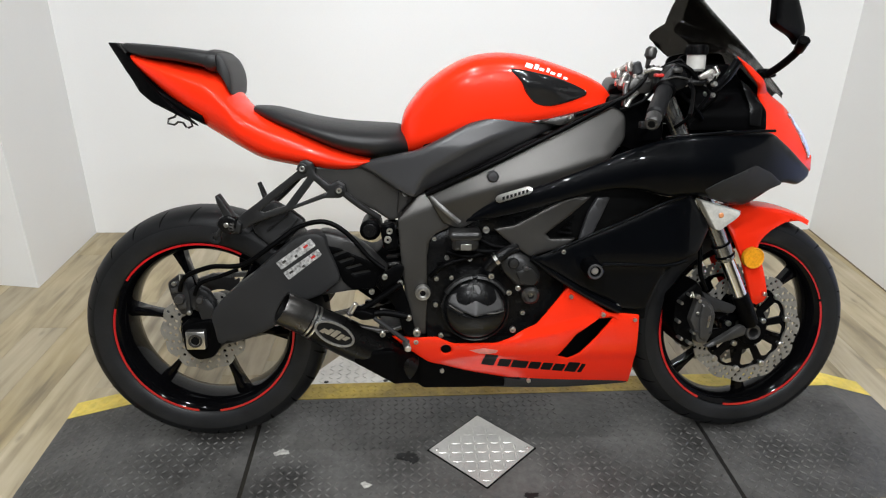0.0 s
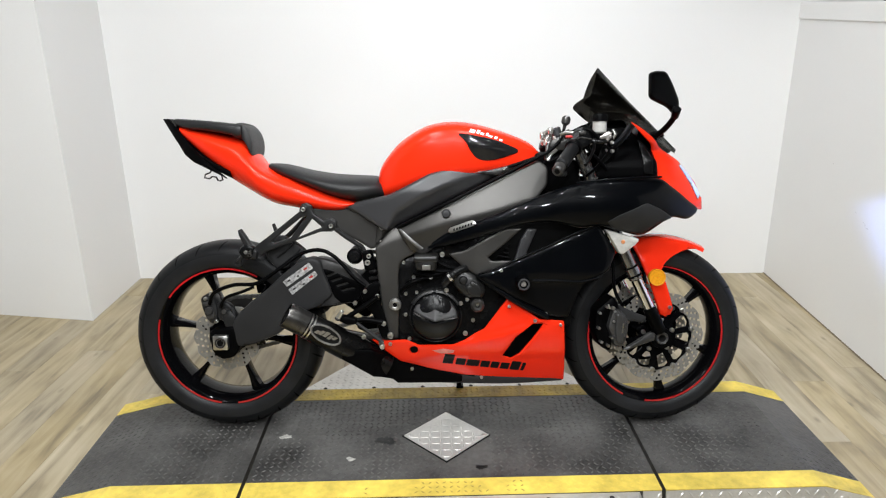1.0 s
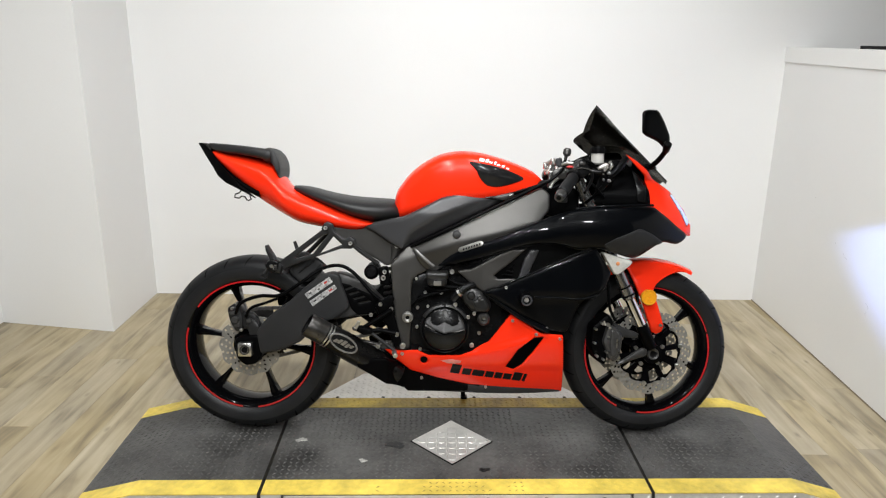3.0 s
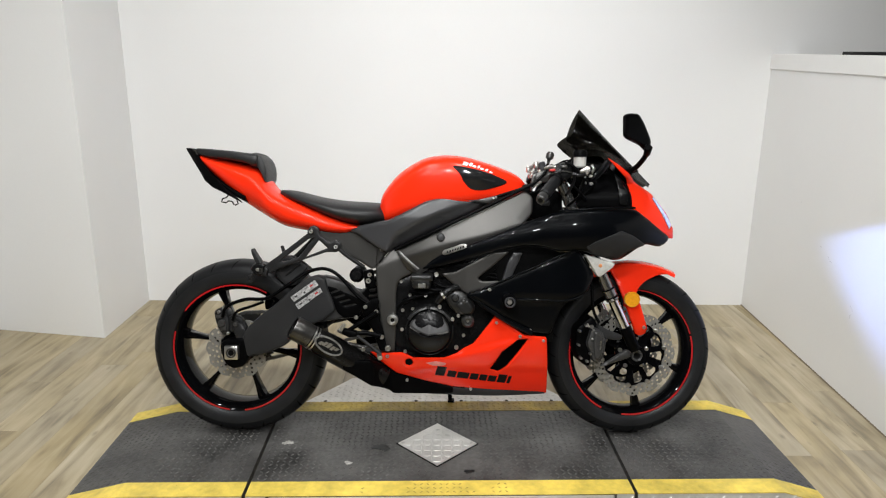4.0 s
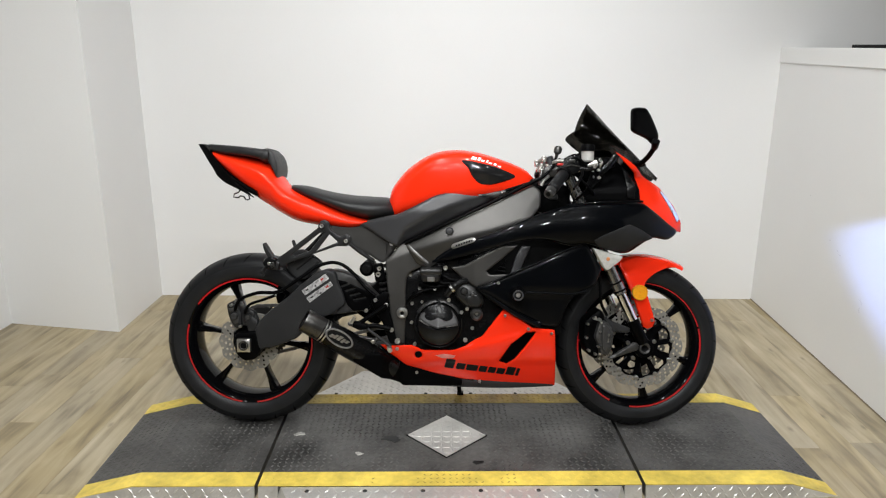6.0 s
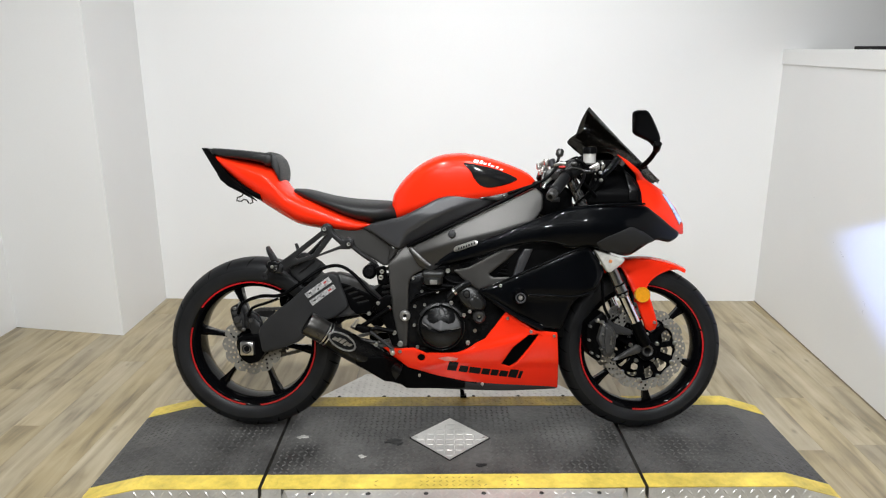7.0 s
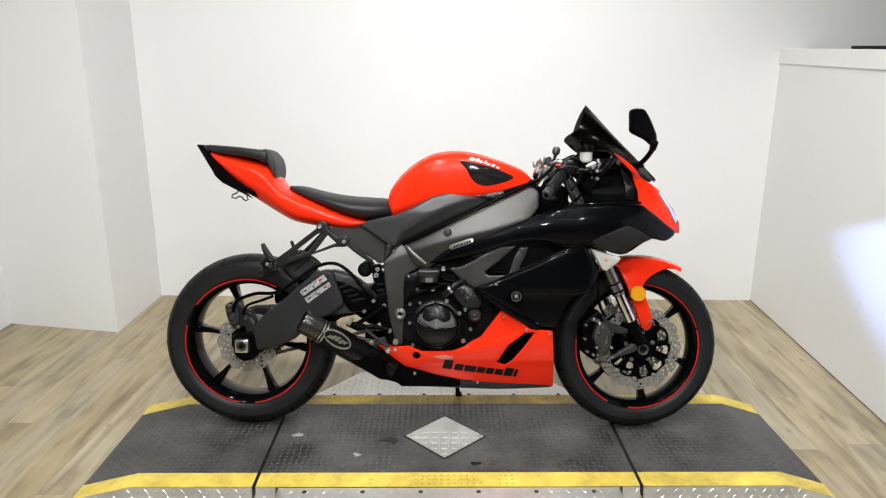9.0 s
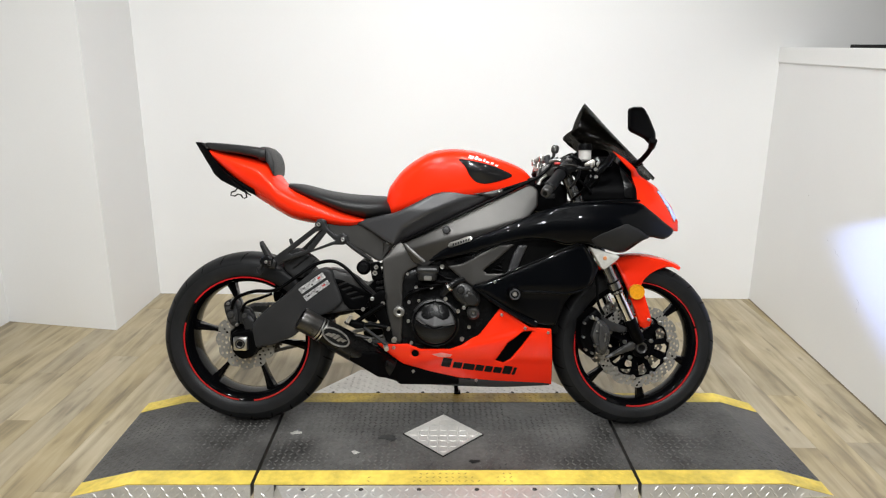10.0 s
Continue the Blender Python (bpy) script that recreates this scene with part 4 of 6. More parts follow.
add("brake_hose", tube([(-0.70, -0.125, 0.42), (-0.68, -0.135, 0.452), (-0.63, -0.135, 0.47), (-0.59, -0.13, 0.485)], 0.005), MATTE, "black rubber brake hose")
hug = bmesh.new()
lathe([(0.318, -0.092), (0.33, -0.088), (0.336, -0.05), (0.338, 0), (0.336, 0.05), (0.33, 0.088), (0.318, 0.092), (0.326, 0.05), (0.33, 0), (0.326, -0.05)], (-0.70, 0, 0.31), segs=26, arc=(14, 58), bm=hug)
add("rear_hugger", hug, MATTE, "matt black inner rear mudguard")
flap = add("hugger_bracket", plate([(-0.566, 0.618), (-0.548, 0.634), (-0.505, 0.641), (-0.46, 0.616), (-0.43, 0.592), (-0.46, 0.56), (-0.494, 0.535), (-0.522, 0.536), (-0.556, 0.566)], lambda x, z: -0.098 + 0.12 * (z - 0.53), 0.02, 0.006, 0.012, straight=True, radius=0.01), SWING, "satin black hugger side flap")
for k in range(3):
    part("flap_rib", tube([(-0.552 + 0.03 * k, -0.1, 0.585 - 0.012 * k), (-0.52 + 0.03 * k, -0.095, 0.61 - 0.012 * k), (-0.495 + 0.024 * k, -0.092, 0.628 - 0.014 * k)], 0.003, 6), SWING, flap)
add("chain_guard", tube([(-0.64, 0.085, 0.44), (-0.45, 0.085, 0.46), (-0.2, 0.085, 0.47)], 0.02, flat=0.5), MATTE)

# -- exhaust --
T0, T1 = Vector((-0.470, -0.207, 0.412)), Vector((-0.415, -0.192, 0.3767))
ax = T1 - T0
n0 = ax.length
muffler = add("muffler", lathe([(0.03, n0 * 1.5), (0.0335, -0.002), (0.0375, -0.004), (0.039, 0.002), (0.0385, n0 * 0.5), (0.0385, n0), (0.0375, n0 + 0.002), (0.0375, n0 + 0.006), (0.040, n0 + 0.01), (0.044, n0 + 0.06), (0.0455, n0 + 0.12), (0.0455, n0 + 0.17), (0.042, n0 + 0.24), (0.034, n0 + 0.29), (1e-3, n0 + 0.30)], T0, ax, 44, closed=False), BLACK_GLOSS, "short satin black slip-on silencer")
part("tip_sleeve", lathe([(0.0335, -0.005), (0.0385, -0.006), (0.0402, 0.001), (0.0398, n0 * 0.5), (0.0394, n0 - 0.006), (0.037, n0 - 0.006)], T0, ax, 44, closed=False), mat("burnt_steel", (0.085, 0.082, 0.078), 0.3, metal=0.9, var=0.3, scale=25, fine=200), muffler, "dark brushed steel outlet sleeve")
muffler.data.materials[0] = mat("ceramic_black", (0.006, 0.0058, 0.0056), 0.28, metal=0.4, var=0.35, scale=15, spec=0.3)
for k in (0.001, 0.012):
    part("silencer_band", lathe([(0.0375, n0 + k - 0.004), (0.0405, n0 + k - 0.003), (0.0405, n0 + k + 0.001), (0.0375, n0 + k + 0.002)], T0, ax, 44), STEEL, muffler, "thin bright clamp band")
way = ax.normalized()
pl = lambda x, z: -0.2355 + 0.25 * (x + 0.35)
badge_c = (-0.352, 0.358)
def oval(a, b, n=28, c=badge_c, tilt=-34):
    t = radians(tilt)
    return [(c[0] + a * math.cos(u) * math.cos(t) - b * math.sin(u) * math.sin(t), c[1] + a * math.cos(u) * math.sin(t) + b * math.sin(u) * math.cos(t)) for u in [2 * math.pi * i / n for i in range(n)]]
part("maker_badge", plate(oval(0.051, 0.026), pl, 0.003, 0.001, 0.02, holes=[oval(0.045, 0.0205)]), mat("badge_steel", (0.3, 0.295, 0.285), 0.35, metal=0.8, var=0.3, scale=120), muffler, "oval silver badge ring on the silencer")
part("badge_field", plate(oval(0.044, 0.0195), lambda x, z: pl(x, z) + 0.001, 0.002, 0, 0.02), BLACK_MARK, muffler)
t34 = radians(-34)
q34 = lambda a, b: (badge_c[0] + a * math.cos(t34) - b * math.sin(t34), badge_c[1] + a * math.sin(t34) + b * math.cos(t34))
for u, w, v, h in ((-0.026, 0.011, -0.004, 0.012), (-0.013, 0.010, 0.0, 0.016), (0.001, 0.012, 0.002, 0.018), (0.015, 0.010, 0.0, 0.016), (0.028, 0.010, 0.003, 0.011)):
    part("badge_mark", plate([q34(u - w / 2 - 0.003, v - h / 2), q34(u + w / 2 - 0.003, v - h / 2), q34(u + w / 2 + 0.004, v + h / 2), q34(u - w / 2 + 0.004, v + h / 2)], lambda x, z: pl(x, z) - 0.0008, 0.001, 0, 0.02, straight=True, radius=0.001), STEEL, muffler, smooth=0)
add("exhaust_collector", loft([(-0.262, 0.222, 0.30, 0.08), (-0.225, 0.188, 0.30, 0.11), (-0.205, 0.182, 0.29, 0.116), (-0.166, 0.181, 0.28, 0.118), (-0.148, 0.164, 0.27, 0.12), (0.1, 0.162, 0.24, 0.115)], 28, 0.03, power=4), MATTE, "matt black under-engine exhaust box")
both("exhaust_box_side", plate([(-0.315, 0.300), (-0.312, 0.270), (-0.215, 0.213), (-0.196, 0.204), (-0.164, 0.184), (-0.148, 0.166), (-0.02, 0.166), (0.06, 0.168), (0.06, 0.19), (-0.14, 0.25), (-0.22, 0.30)], lambda x, z: -0.122 - 0.078 * max(0, min(1, (-0.155 - x) / 0.06)), 0.02, 0.004, 0.012, straight=True, radius=0.005), MATTE, "matt black side of the exhaust box")
add("header_pipe", tube([(-0.05, -0.05, 0.22), (0.15, -0.06, 0.2), (0.3, -0.06, 0.26), (0.33, -0.06, 0.45)], 0.022), DARK_STEEL)

# -- frame --
SPAR = [(-0.142, 0.672), (0.007, 0.738), (0.16, 0.808), (0.293, 0.870), (0.322, 0.850), (0.320, 0.796), (0.276, 0.745), (0.18, 0.712), (0.104, 0.680), (0.008, 0.630), (-0.06, 0.585), (-0.1, 0.60)]
fold = lambda x: np.interp(x, [-0.208, -0.156, -0.123, -0.05, 0.026, 0.084, 0.16, 0.32], [0.609, 0.63, 0.642, 0.667, 0.692, 0.706, 0.724, 0.77])
soft = lambda d: (d + math.sqrt(d * d + 0.00002)) / 2
spar_y = lambda x, z: -0.158 - 0.026 * math.sin(max(0, min(1, (x + 0.14) / 0.46)) * math.pi) + 0.27 * soft(z - fold(x)) + 0.16 * soft(fold(x) - z)
both("frame_spar", plate(SPAR, spar_y, 0.05, 0.004, 0.008, straight=True, radius=0.012), FRAME_GREY, "satin grey cast aluminium frame spar")
PIVOT = [(-0.158, 0.665), (-0.134, 0.67), (-0.060, 0.601), (-0.09, 0.586), (-0.118, 0.573), (-0.132, 0.555), (-0.137, 0.52), (-0.137, 0.415), (-0.141, 0.32), (-0.183, 0.32), (-0.187, 0.375), (-0.191, 0.425), (-0.200, 0.514), (-0.207, 0.606)]
pivot_y = lambda x, z: -0.146 + 0.3 * soft(z - fold(x)) + 0.05 * soft(x + 0.14) - 0.12 * soft(x + 0.13)
both("pivot_plate", plate(PIVOT, pivot_y, 0.04, 0.003, 0.009, straight=True, radius=0.005), FRAME_GREY, "satin grey swingarm pivot plate")
add("frame_seam", tube([(-0.131, -0.150, 0.666), (-0.1, -0.164, 0.636), (-0.062, -0.166, 0.604)], 0.006, flat=0.6), BEAD, "bare weld bead across the frame")
pv = add("pivot_bolt", lathe([(0.0065, -0.163), (0.007, -0.167), (0.0105, -0.168), (0.011, -0.164), (0.0145, -0.1635), (0.015, -0.166), (0.018, -0.1655), (0.0188, -0.16), (0.0188, -0.15)], (-0.148, 0, 0.432), segs=32, closed=False), mat("worn_steel", (0.34, 0.335, 0.32), 0.33, metal=0.9, var=0.25, scale=60), "bright swingarm pivot bolt with a washer")
part("pivot_socket", rod((-0.148, -0.1665, 0.432), (-0.148, -0.155, 0.432), 0.0068), GAP_SHADE, pv)
SUB = [(-0.45, 0.722), (-0.326, 0.735), (-0.26, 0.745), (-0.19, 0.68), (-0.199, 0.605), (-0.225, 0.597), (-0.262, 0.622), (-0.345, 0.66), (-0.40, 0.70)]
both("subframe_panel", plate(SUB, -0.105, 0.02, 0.0025, 0.01, straight=True, radius=0.008), FRAME_GREY, "satin grey subframe side panel")
COVER = [(-0.295, 0.735), (-0.20, 0.762), (-0.158, 0.772), (-0.089, 0.806), (-0.032, 0.834), (0.026, 0.848), (0.084, 0.842), (0.175, 0.830), (0.09, 0.783), (0.007, 0.742), (-0.138, 0.673), (-0.167, 0.661), (-0.195, 0.672), (-0.26, 0.712)]
cover_crease = lambda x: np.interp(x, [-0.19, -0.16, -0.136, -0.079, 0.003, 0.077, 0.17], [0.62, 0.684, 0.726, 0.758, 0.797, 0.821, 0.835])
cover_y = lambda x, z: -0.128 - 0.042 * math.sin(max(0, min(1, (x + 0.28) / 0.44)) * math.pi) ** 0.8 + 0.5 * max(0, z - 0.78) ** 1.2 + 0.75 * max(0, cover_crease(x) - z)
both("side_cover", plate(COVER, cover_y, 0.02, 0.010, 0.009), GREY_PANEL, "matt dark grey side cover below the tank")
add("frame_inner", box(-0.15, 0.3, -0.115, 0.115, 0.6, 0.80, 0.02), MATTE)
add("air_duct_rail", tube([(-0.14, -0.158, 0.67), (0.01, -0.178, 0.742), (0.16, -0.17, 0.815), (0.29, -0.145, 0.878)], 0.006), MATTE)
add("tank_bracket", plate([(0.10, 0.835), (0.15, 0.842), (0.22, 0.858), (0.225, 0.845), (0.17, 0.825)], -0.14, 0.02, 0.004, straight=True, radius=0.005), DARK_STEEL, "bare metal tank bracket")
bolts([(-0.188, -0.118, 0.666, 0.0085)])
add("frame_plug", lathe([(1e-3, -0.006), (0.010, -0.005), (0.0135, 0), (0.0135, 0.01)], (0.012, -0.183, 0.714), segs=24, closed=False), GREY_PANEL, "dark grey frame plug")
# -- tank, seats, tail --
TANK = [(-0.201, 0.765, 0.80, 0.06), (-0.194, 0.755, 0.845, 0.085), (-0.175, 0.752, 0.878, 0.105), (-0.138, 0.76, 0.921, 0.124), (-0.088, 0.775, 0.958, 0.142), (-0.036, 0.79, 0.982, 0.15), (0.025, 0.80, 0.991, 0.152),
        (0.085, 0.805, 0.987, 0.149), (0.146, 0.815, 0.973, 0.138), (0.227, 0.832, 0.946, 0.112), (0.278, 0.848, 0.922, 0.088), (0.306, 0.858, 0.895, 0.06)]
tank = add("fuel_tank", loft(TANK, 64, 0.01, 3.7), RED, "glossy red fuel tank")


def tank_side(x, z):
    xs = [s[0] for s in TANK]
    zb, zt, w = (np.interp(x, xs, [s[k] for s in TANK]) for k in (1, 2, 3))
    u = min(0.98, abs((z - (zb + zt) / 2) / ((zt - zb) / 2)))
    return -w * (1 - u ** 3.7) ** (1 / 3.7)


PATCH = [(0.05, 0.952), (0.102, 0.946), (0.175, 0.928), (0.235, 0.902), (0.222, 0.888), (0.155, 0.870), (0.113, 0.873), (0.088, 0.897), (0.074, 0.924)]
def insert_y(x, z):
    """The insert swells out of the tank like a drop."""
    u, v = (x - 0.135) * 0.96 + (z - 0.912) * -0.28, (x - 0.135) * 0.28 + (z - 0.912) * 0.96
    return tank_side(x, z) - 0.003 - 0.012 * math.exp(-(u / 0.052) ** 2 - (v / 0.024) ** 2)


part("knee_insert", plate(PATCH, insert_y, 0.012, 0.005, 0.006), mat("insert_gloss", (0.012, 0.012, 0.0125), 0.09, coat=0.3, var=0.2, scale=30, bump=0.0, spec=0.2), tank, "gloss black teardrop insert on the tank")
# model name above the insert, as plain slanted strokes
for x, z, w, h in ((0.083, 0.956, 0.016, 0.010), (0.104, 0.952, 0.009, 0.011), (0.116, 0.949, 0.011, 0.006), (0.133, 0.945, 0.006, 0.009), (0.142, 0.941, 0.011, 0.0055), (0.159, 0.936, 0.009, 0.007), (0.174, 0.930, 0.010, 0.005)):
    part("name_block", plate([(x, z), (x + w, z - w * 0.3), (x + w + h * 0.55, z - w * 0.3 + h), (x + h * 0.55, z + h)], lambda a, b: tank_side(a, b) - 0.0022, 0.002, 0, 0.004, straight=True, radius=0.0015), WHITE_MARK, tank, "white slanted stroke of the model name", smooth=0)
part("filler_cap", lathe([(1e-3, 0.006), (0.035, 0.006), (0.042, 0.002), (0.045, -0.006)], (0.17, 0, 0.944), (0.25, 0, 1), 36, closed=False), MATTE, tank, "black filler cap")

SEAT = [(-0.55, 0.845, 0.866, 0.04), (-0.50, 0.82, 0.863, 0.085), (-0.413, 0.785, 0.842, 0.125), (-0.333, 0.752, 0.830, 0.142), (-0.253, 0.738, 0.825, 0.138), (-0.20, 0.742, 0.82, 0.115), (-0.178, 0.75, 0.80, 0.09)]
add("rider_seat", loft(SEAT, 48, 0.01, 2.15), VINYL, "black vinyl rider seat")
TAIL = [(-0.826, 0.968, 0.984, 0.042), (-0.82, 0.955, 0.986, 0.052), (-0.76, 0.895, 0.976, 0.078), (-0.68, 0.825, 0.960, 0.098), (-0.62, 0.785, 0.94, 0.108), (-0.572, 0.757, 0.872, 0.115), (-0.528, 0.737, 0.846, 0.12), (-0.45, 0.722, 0.817, 0.128), (-0.37, 0.712, 0.784, 0.134), (-0.31, 0.716, 0.760, 0.134), (-0.27, 0.738, 0.746, 0.13)]
tail_bm = loft(TAIL, 64, 0.008, 2.35)
for v in tail_bm.verts:
    if -0.83 < v.co.x < -0.50:
        edge = np.interp(v.co.x, [-0.83, -0.755, -0.657, -0.60, -0.50], [0.976, 0.948, 0.917, 0.868, 0.805])
        top = np.interp(v.co.x, [q[0] for q in TAIL], [q[2] for q in TAIL])
        fade = min(1, (v.co.x + 0.83) / 0.05, (-0.50 - v.co.x) / 0.06)
        if v.co.z > edge:
            v.co.y *= 1 - 0.24 * fade * min(1, (v.co.z - edge) / max(0.012, top - edge))
        else:
            v.co.y *= 1 - 0.13 * fade * min(1, (edge - v.co.z) / 0.09)
tail = add("tail_fairing", tail_bm, RED, "glossy red tail fairing", smooth=40)


UNDER = [(-0.887, 1.010), (-0.862, 1.009), (-0.832, 0.983), (-0.786, 0.925), (-0.743, 0.881), (-0.696, 0.844), (-0.668, 0.820), (-0.69, 0.832), (-0.733, 0.853), (-0.777, 0.873), (-0.808, 0.897), (-0.824, 0.924)]
under_y = lambda x, z: -np.interp(x, [-0.89, -0.84, -0.78, -0.72, -0.66], [0.018, 0.05, 0.074, 0.09, 0.098])
under = both("under_tail", plate(UNDER, under_y, 0.016, 0.004, 0.012, straight=True, radius=0.005), MATTE, "black plastic under-tail panel")
add("under_tail_core", loft([(-0.884, 1.0, 1.009, 0.012), (-0.85, 0.962, 1.005, 0.04), (-0.81, 0.905, 0.96, 0.058), (-0.777, 0.876, 0.92, 0.066), (-0.72, 0.85, 0.88, 0.08), (-0.66, 0.82, 0.85, 0.085)], 28, 0.012, 4), MATTE, "black under-tail tray")
part("tail_clip", plate([(-0.852, 1.006), (-0.848, 1.007), (-0.829, 0.986), (-0.833, 0.984)], lambda x, z: under_y(x, z) - 0.001, 0.001, 0, 0.02, straight=True, radius=0.001), DARK_STEEL, under)
add("pillion_pad", loft([(-0.846, 0.994, 1.008, 0.035), (-0.836, 0.986, 1.009, 0.048), (-0.79, 0.974, 1.006, 0.070), (-0.72, 0.966, 1.0, 0.086), (-0.66, 0.955, 0.993, 0.094), (-0.634, 0.948, 0.99, 0.094)], 32, 0.012, 4.5), VINYL, "black textured pillion cover")


def pillow(profile, half, power=3.0, small=0.45, rows=15):
    """A cushion: a side outline in (x, z) swept across y, drawn in towards both ends."""
    pts = rounded(profile, 0.012)
    mid = sum(pts) / len(pts)
    bm, rings = bmesh.new(), []
    for k in range(rows):
        u = -math.cos(math.pi * k / (rows - 1))
        c = small + (1 - small) * (1 - abs(u) ** power) ** (1 / power)
        rings.append([bm.verts.new((mid[0] + (p[0] - mid[0]) * c, half * u, mid[1] + (p[1] - mid[1]) * c)) for p in pts])
    for a, b in zip(rings, rings[1:]):
        for i in range(len(a)):
            bm.faces.new((a[i], a[(i + 1) % len(a)], b[(i + 1) % len(a)], b[i]))
    bm.faces.new(rings[0])
    bm.faces.new(rings[-1][::-1])
    return bm


hump = add("seat_hump", pillow([(-0.634, 0.99), (-0.619, 0.989), (-0.602, 0.974), (-0.590, 0.945), (-0.587, 0.918), (-0.591, 0.884), (-0.606, 0.92), (-0.626, 0.95)], 0.08, 4, 0.7), VINYL, "black vinyl back stop")
part("hump_strap", loft([(-0.645, 0.945, 0.991, 0.094), (-0.632, 0.94, 0.995, 0.096), (-0.618, 0.945, 0.99, 0.094)], 32, 0.006, 3.4), VINYL, hump, "black vinyl band round the back stop")
plate_arm = bmesh.new()
for q in ([(-0.737, -0.02, 0.850), (-0.745, -0.02, 0.838), (-0.760, -0.02, 0.833), (-0.763, -0.02, 0.822), (-0.747, -0.02, 0.819), (-0.738, -0.02, 0.826), (-0.726, -0.02, 0.824), (-0.719, -0.02, 0.812)], [(-0.73, -0.01, 0.852), (-0.724, -0.01, 0.838), (-0.712, -0.01, 0.832), (-0.708, -0.01, 0.815), (-0.719, -0.01, 0.811)]):
    tube(q, 0.0028, 6, bm=plate_arm)
add("plate_bracket", plate_arm, DARK_STEEL, "bent wire plate-lamp bracket")

# -- passenger foot bracket --
hanger = add("footrest_hanger", plate([(-0.432, 0.742), (-0.417, 0.748), (-0.401, 0.74), (-0.396, 0.715), (-0.364, 0.69), (-0.344, 0.7), (-0.327, 0.69), (-0.325, 0.671), (-0.339, 0.657), (-0.376, 0.657), (-0.453, 0.63), (-0.543, 0.598), (-0.569, 0.583), (-0.59, 0.59), (-0.588, 0.608), (-0.539, 0.643), (-0.466, 0.699), (-0.435, 0.723)], -0.135, 0.014, 0.0028, 0.009, [[(-0.437, 0.7), (-0.415, 0.707), (-0.469, 0.639), (-0.521, 0.622), (-0.531, 0.626)], [(-0.4, 0.698), (-0.371, 0.671), (-0.444, 0.641)]], True, 0.004), FORGED, "black forged passenger footrest hanger")
part("brace", tube([(-0.342, -0.128, 0.676), (-0.30, -0.12, 0.64), (-0.25, -0.11, 0.605)], 0.0075), FORGED, hanger)
part("folded_peg", plate([(-0.627, 0.665), (-0.619, 0.669), (-0.608, 0.652), (-0.582, 0.611), (-0.569, 0.598), (-0.575, 0.575), (-0.596, 0.576), (-0.603, 0.6), (-0.624, 0.648)], -0.15, 0.022, 0.004, 0.008, straight=True, radius=0.003), FORGED, hanger, "folded black passenger peg")
part("peg_pivot", plate([(-0.612, 0.578), (-0.628, 0.598), (-0.618, 0.616), (-0.596, 0.622), (-0.578, 0.612), (-0.582, 0.59), (-0.596, 0.575)], -0.155, 0.036, 0.006, 0.012, straight=True, radius=0.005), ENGINE, hanger)
part("peg_pin", rod((-0.603, -0.158, 0.598), (-0.603, -0.15, 0.598), 0.006, segs=12), STEEL, hanger)
part("peg_spring", tube([(-0.592 + 0.006 * math.cos(k), -0.156, 0.586 + 0.0012 * k + 0.006 * math.sin(k)) for k in range(14)], 0.0018, 6), DARK_STEEL, hanger)
part("peg_loop", lathe([(0.006, -0.004), (0.013, -0.004), (0.013, 0.004), (0.006, 0.004)], (-0.635, -0.135, 0.563), segs=20), FORGED, hanger)
part("peg_link", rod((-0.612, -0.135, 0.595), (-0.632, -0.135, 0.568), 0.006), FORGED, hanger)
add("far_footrest", tube([(-0.425, 0.125, 0.727), (-0.53, 0.13, 0.62), (-0.58, 0.135, 0.585)], 0.0085), FORGED, "black forged passenger footrest hanger")
add("far_peg", rod((-0.57, 0.14, 0.60), (-0.59, 0.142, 0.655), 0.009, 0.006), FORGED)
for x, z in ((-0.425, 0.727), (-0.342, 0.676)):
    part("hanger_boss", rod((x, -0.118, z), (x, -0.138, z), 0.0125), FORGED, hanger)
bolts([(-0.425, -0.139, 0.727, 0.0078), (-0.342, -0.139, 0.676, 0.0078)])

# -- rider's footrest and brake pedal --
rs = add("rearset_plate", plate([(-0.262, 0.455), (-0.235, 0.492), (-0.205, 0.48), (-0.18, 0.40), (-0.165, 0.33), (-0.19, 0.325), (-0.215, 0.40), (-0.238, 0.43)], -0.172, 0.012, 0.004, straight=True, radius=0.01), MATTE, "black rider footrest plate")
part("foot_peg", rod((-0.317, -0.225, 0.404), (-0.301, -0.228, 0.430), 0.0068, 0.0058, segs=14), STEEL, rs, "bright knurled foot peg")
part("peg_collar", rod((-0.319, -0.225, 0.401), (-0.315, -0.2255, 0.4075), 0.009, segs=12), DARK_STEEL, rs)
part("peg_clevis", plate([(-0.322, 0.396), (-0.312, 0.408), (-0.285, 0.405), (-0.262, 0.398), (-0.262, 0.383), (-0.29, 0.380)], -0.21, 0.03, 0.004, 0.02, straight=True, radius=0.004), MATTE, rs)
part("strut", tube([(-0.198, -0.185, 0.462), (-0.24, -0.187, 0.434), (-0.29, -0.19, 0.402)], 0.0075, 10), MATTE, rs, "black footrest strut")
part("strut", tube([(-0.278, -0.19, 0.386), (-0.24, -0.187, 0.392), (-0.185, -0.185, 0.381)], 0.008, 10), MATTE, rs, "black footrest strut")
part("brake_pedal", tube([(-0.262, -0.205, 0.385), (-0.235, -0.207, 0.365), (-0.205, -0.208, 0.342), (-0.183, -0.21, 0.325)], 0.0055), SWING, rs, "dark grey brake pedal lever")
part("pedal_tip", rod((-0.19, -0.2, 0.322), (-0.183, -0.235, 0.318), 0.008), STEEL, rs)
part("link_rod", rod((-0.25, -0.18, 0.397), (-0.185, -0.18, 0.382), 0.0055), DARK_STEEL, rs)
